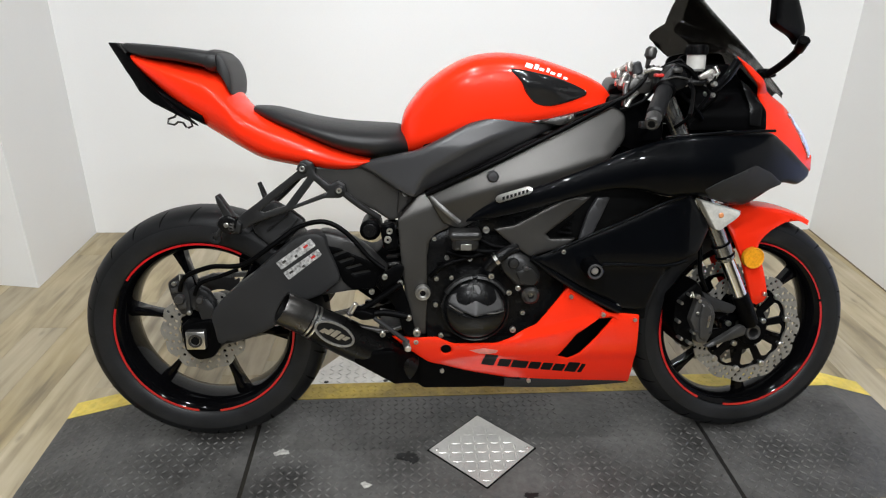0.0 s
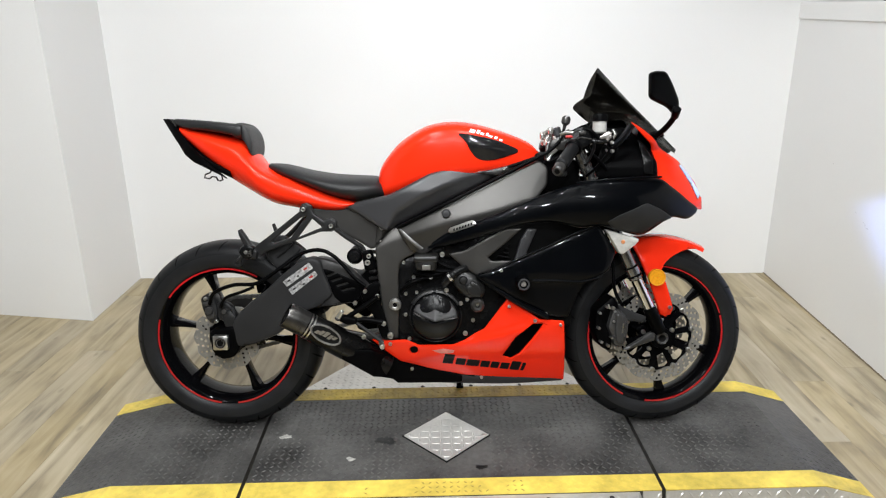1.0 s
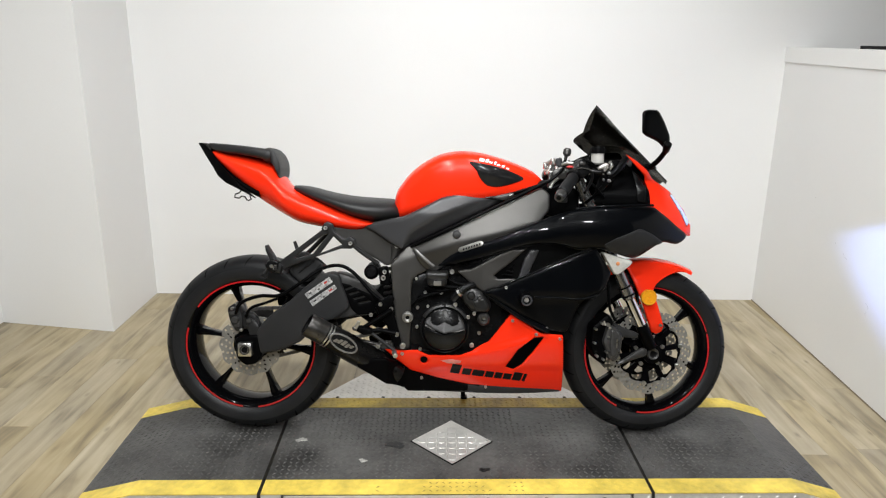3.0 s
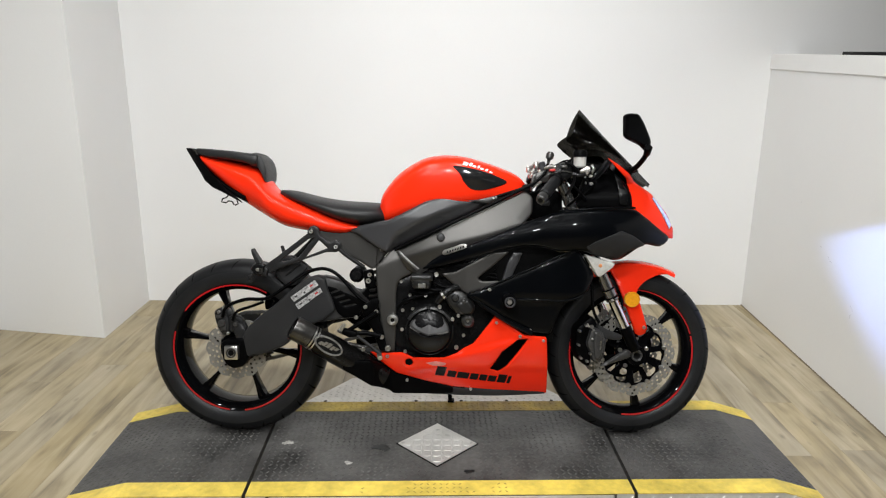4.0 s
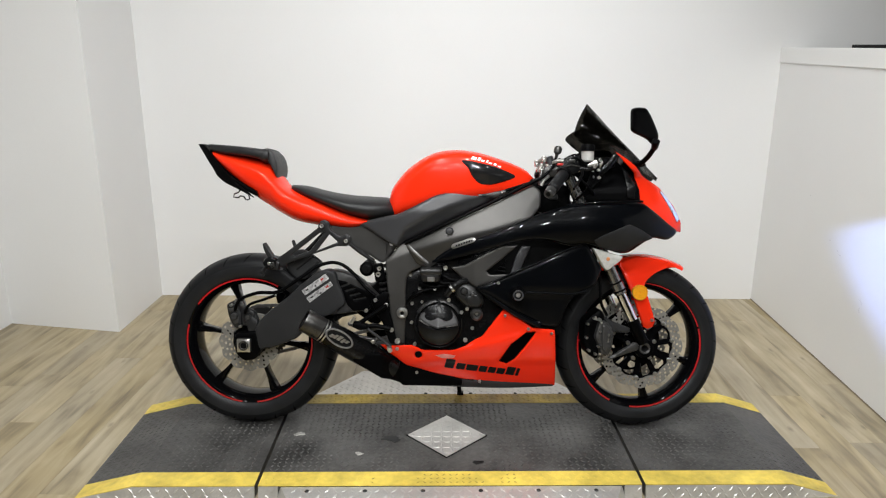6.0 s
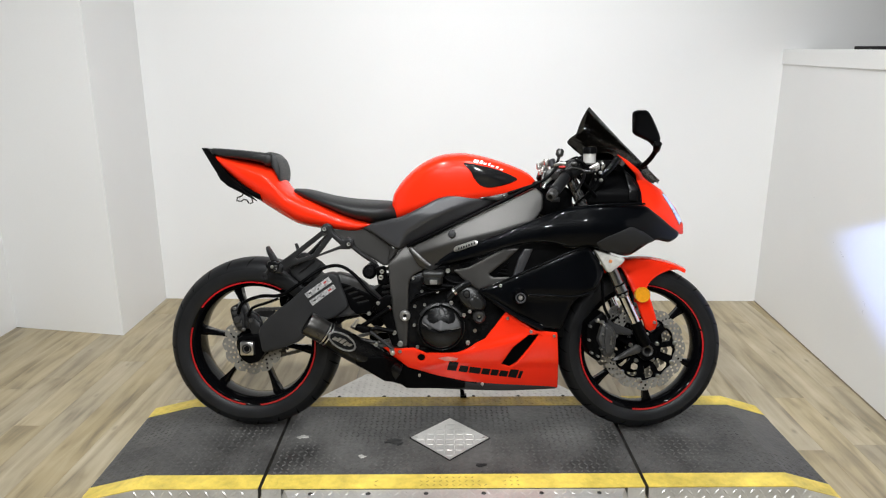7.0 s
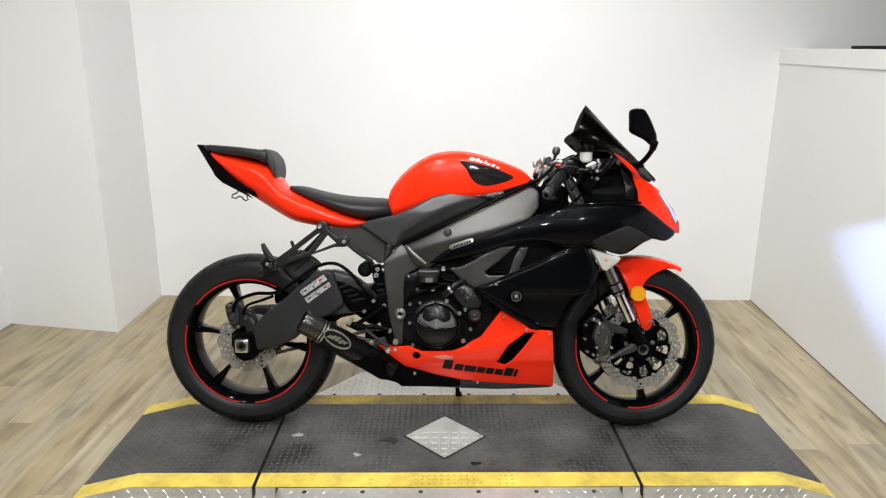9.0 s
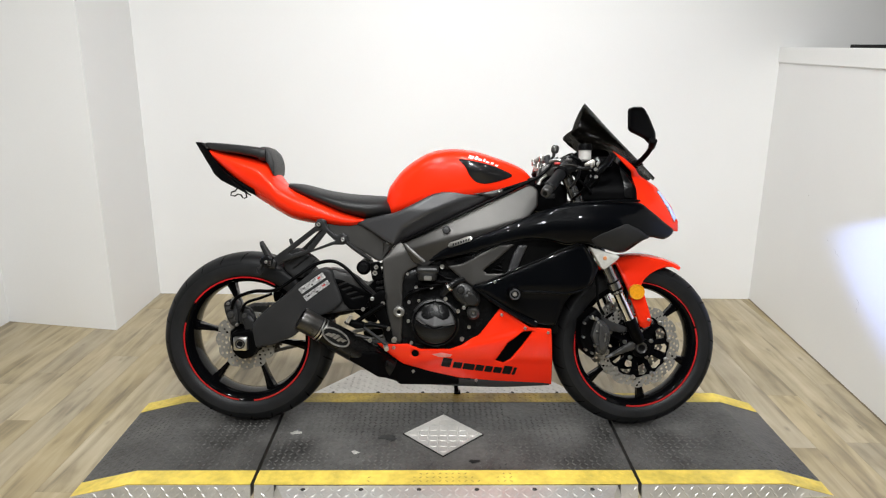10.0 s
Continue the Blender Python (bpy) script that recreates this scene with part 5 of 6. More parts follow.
part("heel_guard", plate([(-0.255, 0.475), (-0.205, 0.51), (-0.19, 0.50), (-0.2, 0.47), (-0.24, 0.44)], -0.178, 0.006, 0.003, straight=True, radius=0.008), MATTE, rs)
part("lower_brace", tube([(-0.30, -0.17, 0.352), (-0.27, -0.17, 0.346), (-0.24, -0.17, 0.34), (-0.2, -0.17, 0.35)], 0.006), DARK_STEEL, rs)
bolts([(-0.237, -0.182, 0.479, 0.0075), (-0.268, -0.182, 0.443, 0.0075), (-0.201, -0.18, 0.463, 0.008), (-0.182, -0.184, 0.378, 0.0085), (-0.245, -0.178, 0.335, 0.008), (-0.163, -0.172, 0.337, 0.011), (-0.225, -0.165, 0.585, 0.0085), (-0.229, -0.165, 0.565, 0.010)])
can = add("shock_reservoir", rod((-0.273, -0.13, 0.578), (-0.273, -0.02, 0.578), 0.025, segs=28), MATTE, "black round canister behind the frame")
part("lid", rod((-0.273, -0.136, 0.578), (-0.273, -0.129, 0.578), 0.017, segs=24), ENGINE, can)
add("master_cylinder", rod((-0.232, -0.15, 0.60), (-0.222, -0.15, 0.54), 0.018), MATTE, "black rear brake master cylinder")
add("shock_spring", tube([(-0.22 + 0.02 * math.cos(k * 1.2), -0.03 + 0.04 * math.sin(k * 1.2), 0.42 + 0.004 * k) for k in range(42)], 0.006), DARK_STEEL)
add("rear_inner_guard", plate([(-0.36, 0.53), (-0.27, 0.5), (-0.2, 0.58), (-0.19, 0.42), (-0.25, 0.36), (-0.36, 0.44)], -0.06, 0.12, 0.01, straight=True, radius=0.02), MATTE)

# -- engine --
eng = add("engine_block", plate([(-0.16, 0.56), (-0.05, 0.60), (0.10, 0.60), (0.2, 0.52), (0.2, 0.40), (0.12, 0.30), (-0.1, 0.29), (-0.16, 0.34)], -0.135, 0.27, 0.02, 0.02, straight=True, radius=0.03), ENGINE, "black cast engine block")
CL = (-0.023, 0.398)
part("clutch_cover", lathe([(1e-3, -0.206), (0.03, -0.204), (0.045, -0.2), (0.056, -0.195), (0.066, -0.188), (0.072, -0.182), (0.0735, -0.180), (0.077, -0.184), (0.081, -0.181), (0.082, -0.17), (0.082, -0.13)], (CL[0], 0, CL[1]), segs=72, closed=False), ENGINE, eng, "round satin black clutch cover")
ray_at = lambda r, a: (CL[0] + r * math.cos(radians(a)), CL[1] + r * math.sin(radians(a)))
# a bowl below, and above it a notched fan that slopes up to the rim, coloured lighter as its lit side
bowl = [ray_at(0.071, a) for a in range(168, 370, 8)] + [(0.038, 0.399), (0.0, 0.389), (-0.026, 0.385), (-0.054, 0.394)]
part("cover_bowl", plate(bowl, lambda x, z: -0.214 + 3.2 * math.hypot(x - CL[0], z - CL[1]) ** 2 + 0.15 * max(0, 0.385 - z), 0.01, 0.004, 0.006, straight=True, radius=0.004), ENGINE, eng, "lower bowl of the clutch cover")
FAN = [(-0.054, 0.399), (-0.09, 0.418), (-0.082, 0.435), (-0.066, 0.443), (-0.059, 0.460), (-0.041, 0.464), (-0.034, 0.443), (-0.021, 0.428), (-0.008, 0.431), (0.002, 0.447), (0.008, 0.457), (0.024, 0.447), (0.040, 0.420), (0.044, 0.402), (0.001, 0.394), (-0.026, 0.389)]
part("cover_fan", plate(FAN, lambda x, z: -0.217 + 0.36 * (z - 0.39) + 0.18 * abs(x + 0.024), 0.01, 0.0025, 0.005, straight=True, radius=0.003), CLUTCH_LIT, eng, "sloping notched fan on the clutch cover, coloured lighter as lit")
part("cover_fin", plate([(-0.032, 0.462), (-0.030, 0.449), (-0.02, 0.437), (-0.010, 0.441), (-0.012, 0.455), (-0.02, 0.463)], lambda x, z: -0.205 + 0.4 * (z - 0.437), 0.01, 0.003, 0.005, straight=True, radius=0.004), CLUTCH_LIT, eng, "small fin in the clutch cover's notch, coloured lighter as lit")
# ridges and lip in lighter material carry the bright streaks and arc
for p, q in (((-0.087, 0.417), (-0.055, 0.3985)), ((0.002, 0.3945), (0.042, 0.4015))):
    part("cover_ridge", tube([(p[0], -0.209, p[1]), ((p[0] + q[0]) / 2, -0.214, (p[1] + q[1]) / 2), (q[0], -0.213 if q[0] < 0 else -0.207, q[1])], 0.0022, 8), DARK_STEEL, eng, "ridge in lighter metal for the cover's bright streak")
for a0, a1 in ((28, 88), (96, 150)):
    part("cover_flange", lathe([(0.0745, -0.186), (0.077, -0.191), (0.083, -0.189), (0.086, -0.18), (0.074, -0.178)], (CL[0], 0, CL[1]), segs=16, arc=(a0, a1)), IGNITION, eng, "grey lip round the clutch cover, lighter for its bright arc")
part("oil_filter_housing", box(-0.082, -0.018, -0.205, -0.13, 0.543, 0.583, 0.012, 3), IGNITION, eng, "black square housing above the clutch")
part("housing_lid", box(-0.087, -0.013, -0.208, -0.13, 0.568, 0.59, 0.008, 3), IGNITION, eng)
part("housing_label", box(-0.061, -0.036, -0.2068, -0.204, 0.547, 0.562, 0.001, 1), STEEL, eng, "small silver label")
part("generator_cover", plate([(0.022, 0.532), (0.055, 0.545), (0.09, 0.532), (0.113, 0.515), (0.132, 0.481), (0.119, 0.452), (0.068, 0.458), (0.036, 0.492)], lambda x, z: -0.192 - 0.012 * math.exp(-((x - 0.08) ** 2 + (z - 0.49) ** 2) / 0.003), 0.06, 0.012, 0.009, straight=True, radius=0.014), IGNITION, eng, "dark grey cast ignition cover")
part("cover_boss", lathe([(1e-3, -0.213), (0.010, -0.212), (0.013, -0.206), (0.013, -0.19)], (0.062, 0, 0.515), segs=20, closed=False), IGNITION, eng)
part("cover_boss", lathe([(1e-3, -0.214), (0.006, -0.213), (0.008, -0.206), (0.008, -0.19)], (0.09, 0, 0.505), segs=16, closed=False), CASTING, eng)
part("cover_step", plate([(0.065, 0.498), (0.105, 0.508), (0.122, 0.48), (0.112, 0.462), (0.08, 0.466)], -0.21, 0.01, 0.004, 0.01, straight=True, radius=0.008), IGNITION, eng)
part("sensor_cap", lathe([(0.006, -0.196), (0.007, -0.205), (0.014, -0.206), (0.017, -0.202), (0.021, -0.198), (0.021, -0.15)], (0.105, 0, 0.435), segs=24, closed=False), DARK_STEEL, eng, "round grey sensor cap")
part("pipe_joint", tube([(0.005, -0.19, 0.50), (0.02, -0.2, 0.522), (0.045, -0.195, 0.54), (0.07, -0.18, 0.545)], 0.013), ENGINE, eng)
part("hose_clamp", lathe([(0.013, -0.004), (0.0155, -0.004), (0.0155, 0.004), (0.013, 0.004)], (0.022, -0.2, 0.524), (1, 0, 0.7), 20), STEEL, eng, "bright hose clamp")
part("cylinder_head", box(-0.06, 0.24, -0.14, 0.14, 0.56, 0.66, 0.02), ENGINE, eng)
for k in range(5):
    part("coolant_hose", tube([(-0.13 + 0.02 * k, -0.15, 0.47 + 0.03 * k), (-0.1 + 0.03 * k, -0.17, 0.5 + 0.012 * k), (-0.02 + 0.03 * k, -0.155, 0.525 + 0.006 * k)], 0.006), MATTE, eng)
part("case_lower", plate([(-0.15, 0.35), (-0.05, 0.33), (0.08, 0.33), (0.1, 0.36), (0.08, 0.26), (-0.13, 0.26)], -0.132, 0.264, 0.012, 0.02, straight=True, radius=0.015), ENGINE, eng)
bolts([(-0.09, -0.142, 0.514, 0.0068), (-0.037, -0.165, 0.518, 0.008), (-0.115, -0.142, 0.462, 0.0068), (-0.08, -0.17, 0.472, 0.006), (-0.117, -0.142, 0.396, 0.0068), (0.011, -0.2, 0.484, 0.0078), (0.054, -0.195, 0.442, 0.0072),
       (0.073, -0.205, 0.456, 0.007), (0.092, -0.165, 0.382, 0.007), (0.068, -0.175, 0.343, 0.0085), (0.105, -0.195, 0.437, 0.006), (-0.105, -0.16, 0.324, 0.007), (-0.001, -0.18, 0.59, 0.009), (0.1, -0.19, 0.5, 0.006), (-0.12, -0.142, 0.56, 0.006), (0.02, -0.15, 0.36, 0.006)])

# -- fairings --
arc_mid = lambda x: np.interp(x, [-0.06, 0.02, 0.13, 0.23, 0.35, 0.45, 0.65, 0.8], [0.60, 0.637, 0.678, 0.708, 0.733, 0.738, 0.742, 0.712])
up_y = lambda x, z: -(0.232 - 4.6 * (z - arc_mid(x)) ** 2 - (1.15 * (x - 0.45) ** 2 if x > 0.45 else 0) - (0.75 * (0.25 - x) ** 2 if x < 0.25 else 0))
low_y = lambda x, z: -(0.214 - 0.35 * (z - 0.56) ** 2 - (1.6 * (x - 0.38) ** 2 if x > 0.38 else 0) - 0.012 * (0.5 + 0.5 * math.tanh((0.512 - z) / 0.012)) * min(1, max(0, (x - 0.2) / 0.08)))
belly_y = lambda x, z: -(0.2 - 1.5 * max(0, 0.42 - z) ** 2 - (0.25 * (0.1 - x) ** 2 if x < 0.1 else 0)
                         - 0.009 * (0.5 + 0.5 * math.tanh((z - 0.318 - 0.27 * (x - 0.06)) / 0.006)) * min(1, max(0, (x - 0.03) / 0.05)) * min(1, max(0, (0.29 - x) / 0.04))
                         - 0.006 * (0.5 + 0.5 * math.tanh((0.262 - 0.2 * max(0, -x) - z) / 0.006)) * min(1, max(0, (x + 0.14) / 0.06)))
FAIR_UP = [(-0.064, 0.601), (-0.02, 0.634), (0.023, 0.660), (0.07, 0.681), (0.134, 0.704), (0.212, 0.735), (0.323, 0.780), (0.416, 0.803), (0.529, 0.810), (0.65, 0.812), (0.698, 0.787), (0.763, 0.74), (0.802, 0.711), (0.764, 0.684), (0.704, 0.693), (0.671, 0.678), (0.61, 0.640),
           (0.54, 0.655), (0.50, 0.668), (0.462, 0.676), (0.41, 0.670), (0.346, 0.686), (0.29, 0.690), (0.226, 0.680), (0.135, 0.653), (0.06, 0.630), (0.0, 0.614)]
upper = both("upper_fairing", plate(FAIR_UP, up_y, 0.004, 0.009, 0.012), BLACK_GLOSS, "gloss black upper side fairing")
FAIR_LOW = [(0.104, 0.527), (0.169, 0.552), (0.25, 0.588), (0.321, 0.618), (0.395, 0.652), (0.468, 0.676), (0.527, 0.592), (0.502, 0.534), (0.443, 0.509), (0.412, 0.474), (0.381, 0.392), (0.318, 0.399), (0.242, 0.444), (0.175, 0.486)]
lower = both("lower_fairing", plate(FAIR_LOW, low_y, 0.004, 0.008, 0.013, straight=True, radius=0.012), BLACK_GLOSS, "gloss black lower side fairing")
add("fairing_step", tube([(x, low_y(x, z) - 0.002, z + 0.001) for x, z in ((0.15, 0.545), (0.169, 0.553), (0.25, 0.589), (0.321, 0.619), (0.395, 0.653), (0.452, 0.671))], 0.0035), BLACK_GLOSS)
add("fairing_crease", tube([(x, low_y(x, z) - 0.001, z) for x, z in ((0.268, 0.513), (0.342, 0.511), (0.417, 0.507), (0.47, 0.517))], 0.0045), BLACK_GLOSS)
add("fairing_brace", tube([(0.105, -0.196, 0.528), (0.175, -0.2, 0.478), (0.242, -0.203, 0.436), (0.318, -0.2, 0.398)], 0.009), BLACK_GLOSS, "gloss black lower fairing stay")
both("vent_panel", plate([(0.018, 0.591), (0.065, 0.600), (0.145, 0.644), (0.19, 0.665), (0.24, 0.668), (0.193, 0.625), (0.137, 0.580), (0.15, 0.568), (0.208, 0.570), (0.19, 0.553), (0.103, 0.526), (0.057, 0.556)], lambda x, z: -0.186 + 0.12 * max(0, 0.1 - x), 0.012, 0.0022, 0.008, straight=True, radius=0.003), FRAME_GREY, "matt grey vent panel behind the fairing")
both("vent_blade", plate([(0.216, 0.566), (0.236, 0.634), (0.255, 0.665), (0.285, 0.665), (0.25, 0.583), (0.230, 0.562)], -0.183, 0.01, 0.004, straight=True, radius=0.004), GREY_PANEL, "grey vent blade")
for k in range(4):
    add("vent_fin", plate([(0.165 + 0.012 * k, 0.578 + 0.012 * k), (0.20, 0.575 + 0.012 * k), (0.202, 0.58 + 0.012 * k), (0.17 + 0.012 * k, 0.583 + 0.012 * k)], -0.17, 0.008, 0.001, 0.02, straight=True, radius=0.001), MATTE)
# near-black sheet: the shade of the vent recess, put into colour
both("vent_recess", plate([(0.12, 0.555), (0.14, 0.63), (0.22, 0.675), (0.3, 0.69), (0.46, 0.68), (0.4, 0.64), (0.25, 0.56)], -0.15, 0.03, 0.005, 0.03, straight=True, radius=0.01), GAP_SHADE)
CHIN = [(0.486, 0.688), (0.521, 0.708), (0.606, 0.742), (0.655, 0.722), (0.70, 0.692), (0.642, 0.672), (0.606, 0.642), (0.552, 0.655), (0.507, 0.668)]
both("chin_panel", plate(CHIN, lambda x, z: up_y(x, z) - 0.004, 0.008, 0.004, 0.012, straight=True, radius=0.008), SWING, "matt dark grey chin panel")
tagbar = add("frame_badge", plate([(0.024, 0.655), (0.095, 0.681), (0.1, 0.691), (0.09, 0.697), (0.022, 0.672), (0.017, 0.662)], lambda x, z: up_y(x, z) - 0.004, 0.004, 0.001, 0.02, straight=True, radius=0.006), STEEL, "small silver frame badge")
for k in range(7):
    x, z = 0.033 + 0.0085 * k, 0.6655 + 0.0031 * k
    part("badge_mark", plate([(x, z - 0.003), (x + 0.005, z - 0.001), (x + 0.005, z + 0.006), (x, z + 0.004)], lambda a, b: up_y(a, b) - 0.005, 0.001, 0, 0.02, straight=True, radius=0.0005), BLACK_MARK, tagbar, smooth=0)
SLOT = [(0.274, 0.374), (0.306, 0.376), (0.270, 0.322), (0.236, 0.275), (0.211, 0.256), (0.184, 0.266), (0.222, 0.33)]
HOLE = [(-0.092 + 0.0125 * math.cos(2 * math.pi * i / 16), 0.287 + 0.0125 * math.sin(2 * math.pi * i / 16)) for i in range(16)]
BELLY = [(-0.226, 0.321), (-0.164, 0.319), (-0.115, 0.323), (-0.076, 0.305), (0.03, 0.308), (0.068, 0.323), (0.10, 0.345), (0.125, 0.358), (0.195, 0.453), (0.228, 0.434), (0.295, 0.39), (0.369, 0.384), (0.388, 0.162), (0.211, 0.151), (0.09, 0.179), (-0.048, 0.215), (-0.137, 0.244), (-0.185, 0.283)]
belly = add("belly_pan", plate(BELLY, belly_y, 0.004, 0.006, 0.012, [SLOT, HOLE], True, 0.006), RED, "glossy red belly fairing with a slanted vent")
add("far_belly_pan", plate([(x, z) for x, z in BELLY], belly_y, 0.004, 0, 0.03, (), True, 0.006), RED, "glossy red belly fairing").matrix_basis = Matrix.Diagonal((1, -1, 1, 1))
add("slot_backing", plate([(0.15, 0.25), (0.26, 0.40), (0.345, 0.385), (0.235, 0.225), (0.19, 0.225)], -0.13, 0.01, 0.003, 0.03, straight=True), MATTE)
# near-black sheet stands for the shade inside the hole
add("hole_backing", plate([(-0.115, 0.265), (-0.115, 0.305), (-0.065, 0.305), (-0.065, 0.265)], -0.14, 0.008, 0.002, 0.03, straight=True), GAP_SHADE)
add("belly_floor", loft([(-0.2, 0.17, 0.26, 0.1), (-0.15, 0.158, 0.25, 0.115), (0.0, 0.152, 0.22, 0.118), (0.2, 0.148, 0.19, 0.11), (0.38, 0.155, 0.19, 0.1)], 24, 0.03, 3.5), SWING, "matt black lower belly tray")
# maker's name as plain slanted blocks
marks = [(-0.004, 0.032, 0.037), (0.036, 0.030, 0.025), (0.070, 0.040, 0.024), (0.114, 0.028, 0.024), (0.146, 0.026, 0.024), (0.176, 0.028, 0.024), (0.208, 0.030, 0.033), (0.242, 0.011, 0.031)]
for u, w, h in marks:
    x0, z0 = u, 0.2385 - u * 0.128
    part("name_block", plate([(x0, z0), (x0 + w, z0 - w * 0.128), (x0 + w + h * 0.25, z0 - w * 0.128 + h), (x0 + h * 0.25, z0 + h)], lambda x, z: belly_y(x, z) - 0.0012, 0.001, 0, 0.006, straight=True, radius=0.003), BLACK_MARK, belly, "black block of the maker's name", smooth=0)
part("scuff_mark", plate([(-0.035, 0.287), (0.0, 0.294), (0.035, 0.288), (0.03, 0.279), (-0.01, 0.277)], lambda x, z: belly_y(x, z) - 0.0008, 0.0006, 0, 0.02), mat("pale_scuff", (0.62, 0.2, 0.17), 0.5, var=0.3, scale=60), belly, "pale worn oval sticker")
bolts([(0.2, -0.203, 0.433, 0.0058), (0.279, -0.203, 0.388, 0.0062), (0.357, -0.2, 0.373, 0.0055), (0.175, -0.214, 0.545, 0.006), (0.314, -0.196, 0.407, 0.0055), (-0.165, -0.162, 0.308, 0.007), (-0.1, -0.125, 0.215, 0.006), (0.12, -0.125, 0.185, 0.006)])
slider = add("frame_slider", lathe([(0.0105, -0.262), (0.013, -0.2675), (0.0175, -0.268), (0.0205, -0.262), (0.0215, -0.25), (0.0215, -0.195)], (0.237, 0, 0.512), segs=32, closed=False), MATTE, "black crash bobbin")
part("slider_rim", lathe([(0.012, -0.2665), (0.0125, -0.2688), (0.0165, -0.2692), (0.0175, -0.268)], (0.237, 0, 0.512), segs=32, closed=False), GREY_PANEL, slider, "scuffed grey bobbin face")
part("slider_bolt", rod((0.237, -0.265, 0.512), (0.237, -0.25, 0.512), 0.0085), ALLOY, slider, "bright bolt in the bobbin")

add("inner_duct", plate([(0.27, 0.80), (0.29, 0.89), (0.36, 0.90), (0.43, 0.86), (0.43, 0.79), (0.36, 0.76)], -0.09, 0.18, 0.01, 0.03, straight=True, radius=0.01), MATTE, "black inner air duct")
both("frame_lug", plate([(-0.209, 0.612), (-0.205, 0.672), (-0.188, 0.69), (-0.163, 0.676), (-0.16, 0.662)], -0.118, 0.012, 0.004, 0.02, straight=True, radius=0.006), FRAME_GREY, "grey seat rail lug")
# near-black sheet fills the opening with painted shade
both("fairing_filler", plate([(0.26, 0.36), (0.27, 0.45), (0.40, 0.47), (0.395, 0.36)], -0.16, 0.01, 0.003, 0.03, straight=True, radius=0.006), GAP_SHADE)

# nose, headlight and screen
nose_line = lambda z: np.interp(z, [0.70, 0.742, 0.796, 0.861, 0.924, 0.974], [0.835, 0.832, 0.806, 0.752, 0.690, 0.636])
pillar_y = lambda x, z: np.interp(z, [0.80, 0.92], [0, 1]) * np.interp(x, [0.573, 0.652, 0.745], [0.128, 0.108, 0.03])
nose_y = lambda x, z: -max(pillar_y(x, z), 0.03 + min(0.125 - 0.03 * max(0, min(1, (z - 0.86) / 0.12)), 0.30 * max(0, nose_line(z) - x) ** 0.62))
LAMP = [(0.755, 0.852), (0.783, 0.817), (0.805, 0.783), (0.822, 0.750), (0.810, 0.741), (0.792, 0.774), (0.772, 0.808), (0.748, 0.847)]
NOSE = [(0.571, 0.984), (0.607, 0.947), (0.643, 0.913), (0.657, 0.876), (0.664, 0.813), (0.701, 0.788), (0.76, 0.742), (0.80, 0.71), (0.832, 0.706), (0.832, 0.742), (0.804, 0.798), (0.752, 0.864), (0.715, 0.884), (0.676, 0.906), (0.647, 0.935), (0.614, 0.960)]
both("nose_fairing", plate(NOSE, nose_y, 0.004, 0.004, 0.011, [LAMP], True, 0.006), RED, "glossy red nose fairing")
add("nose_centre", loft([(0.62, 0.93, 0.972, 0.032), (0.683, 0.80, 0.915, 0.034), (0.744, 0.73, 0.85, 0.034), (0.79, 0.69, 0.78, 0.03), (0.82, 0.70, 0.735, 0.018)], 20, 0.012, 3), BLACK_GLOSS, "black ram-air intake in the nose")
add("nose_chin", loft([(0.60, 0.668, 0.78, 0.125), (0.68, 0.685, 0.765, 0.095), (0.76, 0.684, 0.735, 0.05), (0.804, 0.692, 0.715, 0.028)], 28, 0.012, 2.6), BLACK_GLOSS, "gloss black nose chin")
head = both("headlight", plate(LAMP, lambda x, z: nose_y(x, z) - 0.004, 0.01, 0.003, 0.01), HEAD_GLASS, "clear headlight lens, lit")
part("bulb", plate([(0.756, 0.846), (0.780, 0.815), (0.801, 0.782), (0.817, 0.752), (0.811, 0.747), (0.794, 0.776), (0.774, 0.809), (0.752, 0.844)], lambda x, z: nose_y(x, z) + 0.006, 0.004, 0.001, 0.01), HEAD_GLOW, head, "blue-white headlight glow")
COCK = [(0.47, 0.815), (0.475, 0.868), (0.497, 0.905), (0.53, 0.945), (0.562, 0.972), (0.6, 0.950), (0.640, 0.905), (0.655, 0.86), (0.66, 0.812)]
both("cockpit_panel", plate(COCK, lambda x, z: -0.132 + 0.075 * max(0, min(1, (z - 0.86) / 0.07)), 0.006, 0.005, 0.016, straight=True, radius=0.012), MATTE, "matt black inner cockpit panel")
both("cockpit_blade", plate([(0.604, 0.932), (0.622, 0.912), (0.64, 0.87), (0.640, 0.822), (0.612, 0.826)], lambda x, z: -0.14 + 0.05 * max(0, min(1, (z - 0.87) / 0.06)), 0.006, 0.003, straight=True, radius=0.006), ENGINE, "charcoal inner trim blade")
add("inner_fairing_lip", tube([(0.512, -0.15, 0.905), (0.534, -0.152, 0.925), (0.554, -0.15, 0.95), (0.568, -0.142, 0.969)], 0.011, flat=0.6), RIM, "gloss black curled inner fairing edge")
add("fairing_lip", tube([(0.40, -0.19, 0.803), (0.52, -0.205, 0.814), (0.655, -0.178, 0.817)], 0.0035), BLACK_GLOSS)
add("dash", box(0.50, 0.58, -0.10, 0.10, 0.93, 0.965, 0.01), MATTE, "black instrument unit")
both("screen_lining", plate([(0.455, 0.93), (0.47, 0.985), (0.53, 0.998), (0.575, 0.99), (0.60, 0.93), (0.56, 0.89), (0.48, 0.89)], -0.045, 0.01, 0.004, 0.02, straight=True, radius=0.01), MATTE, "black lining under the screen")


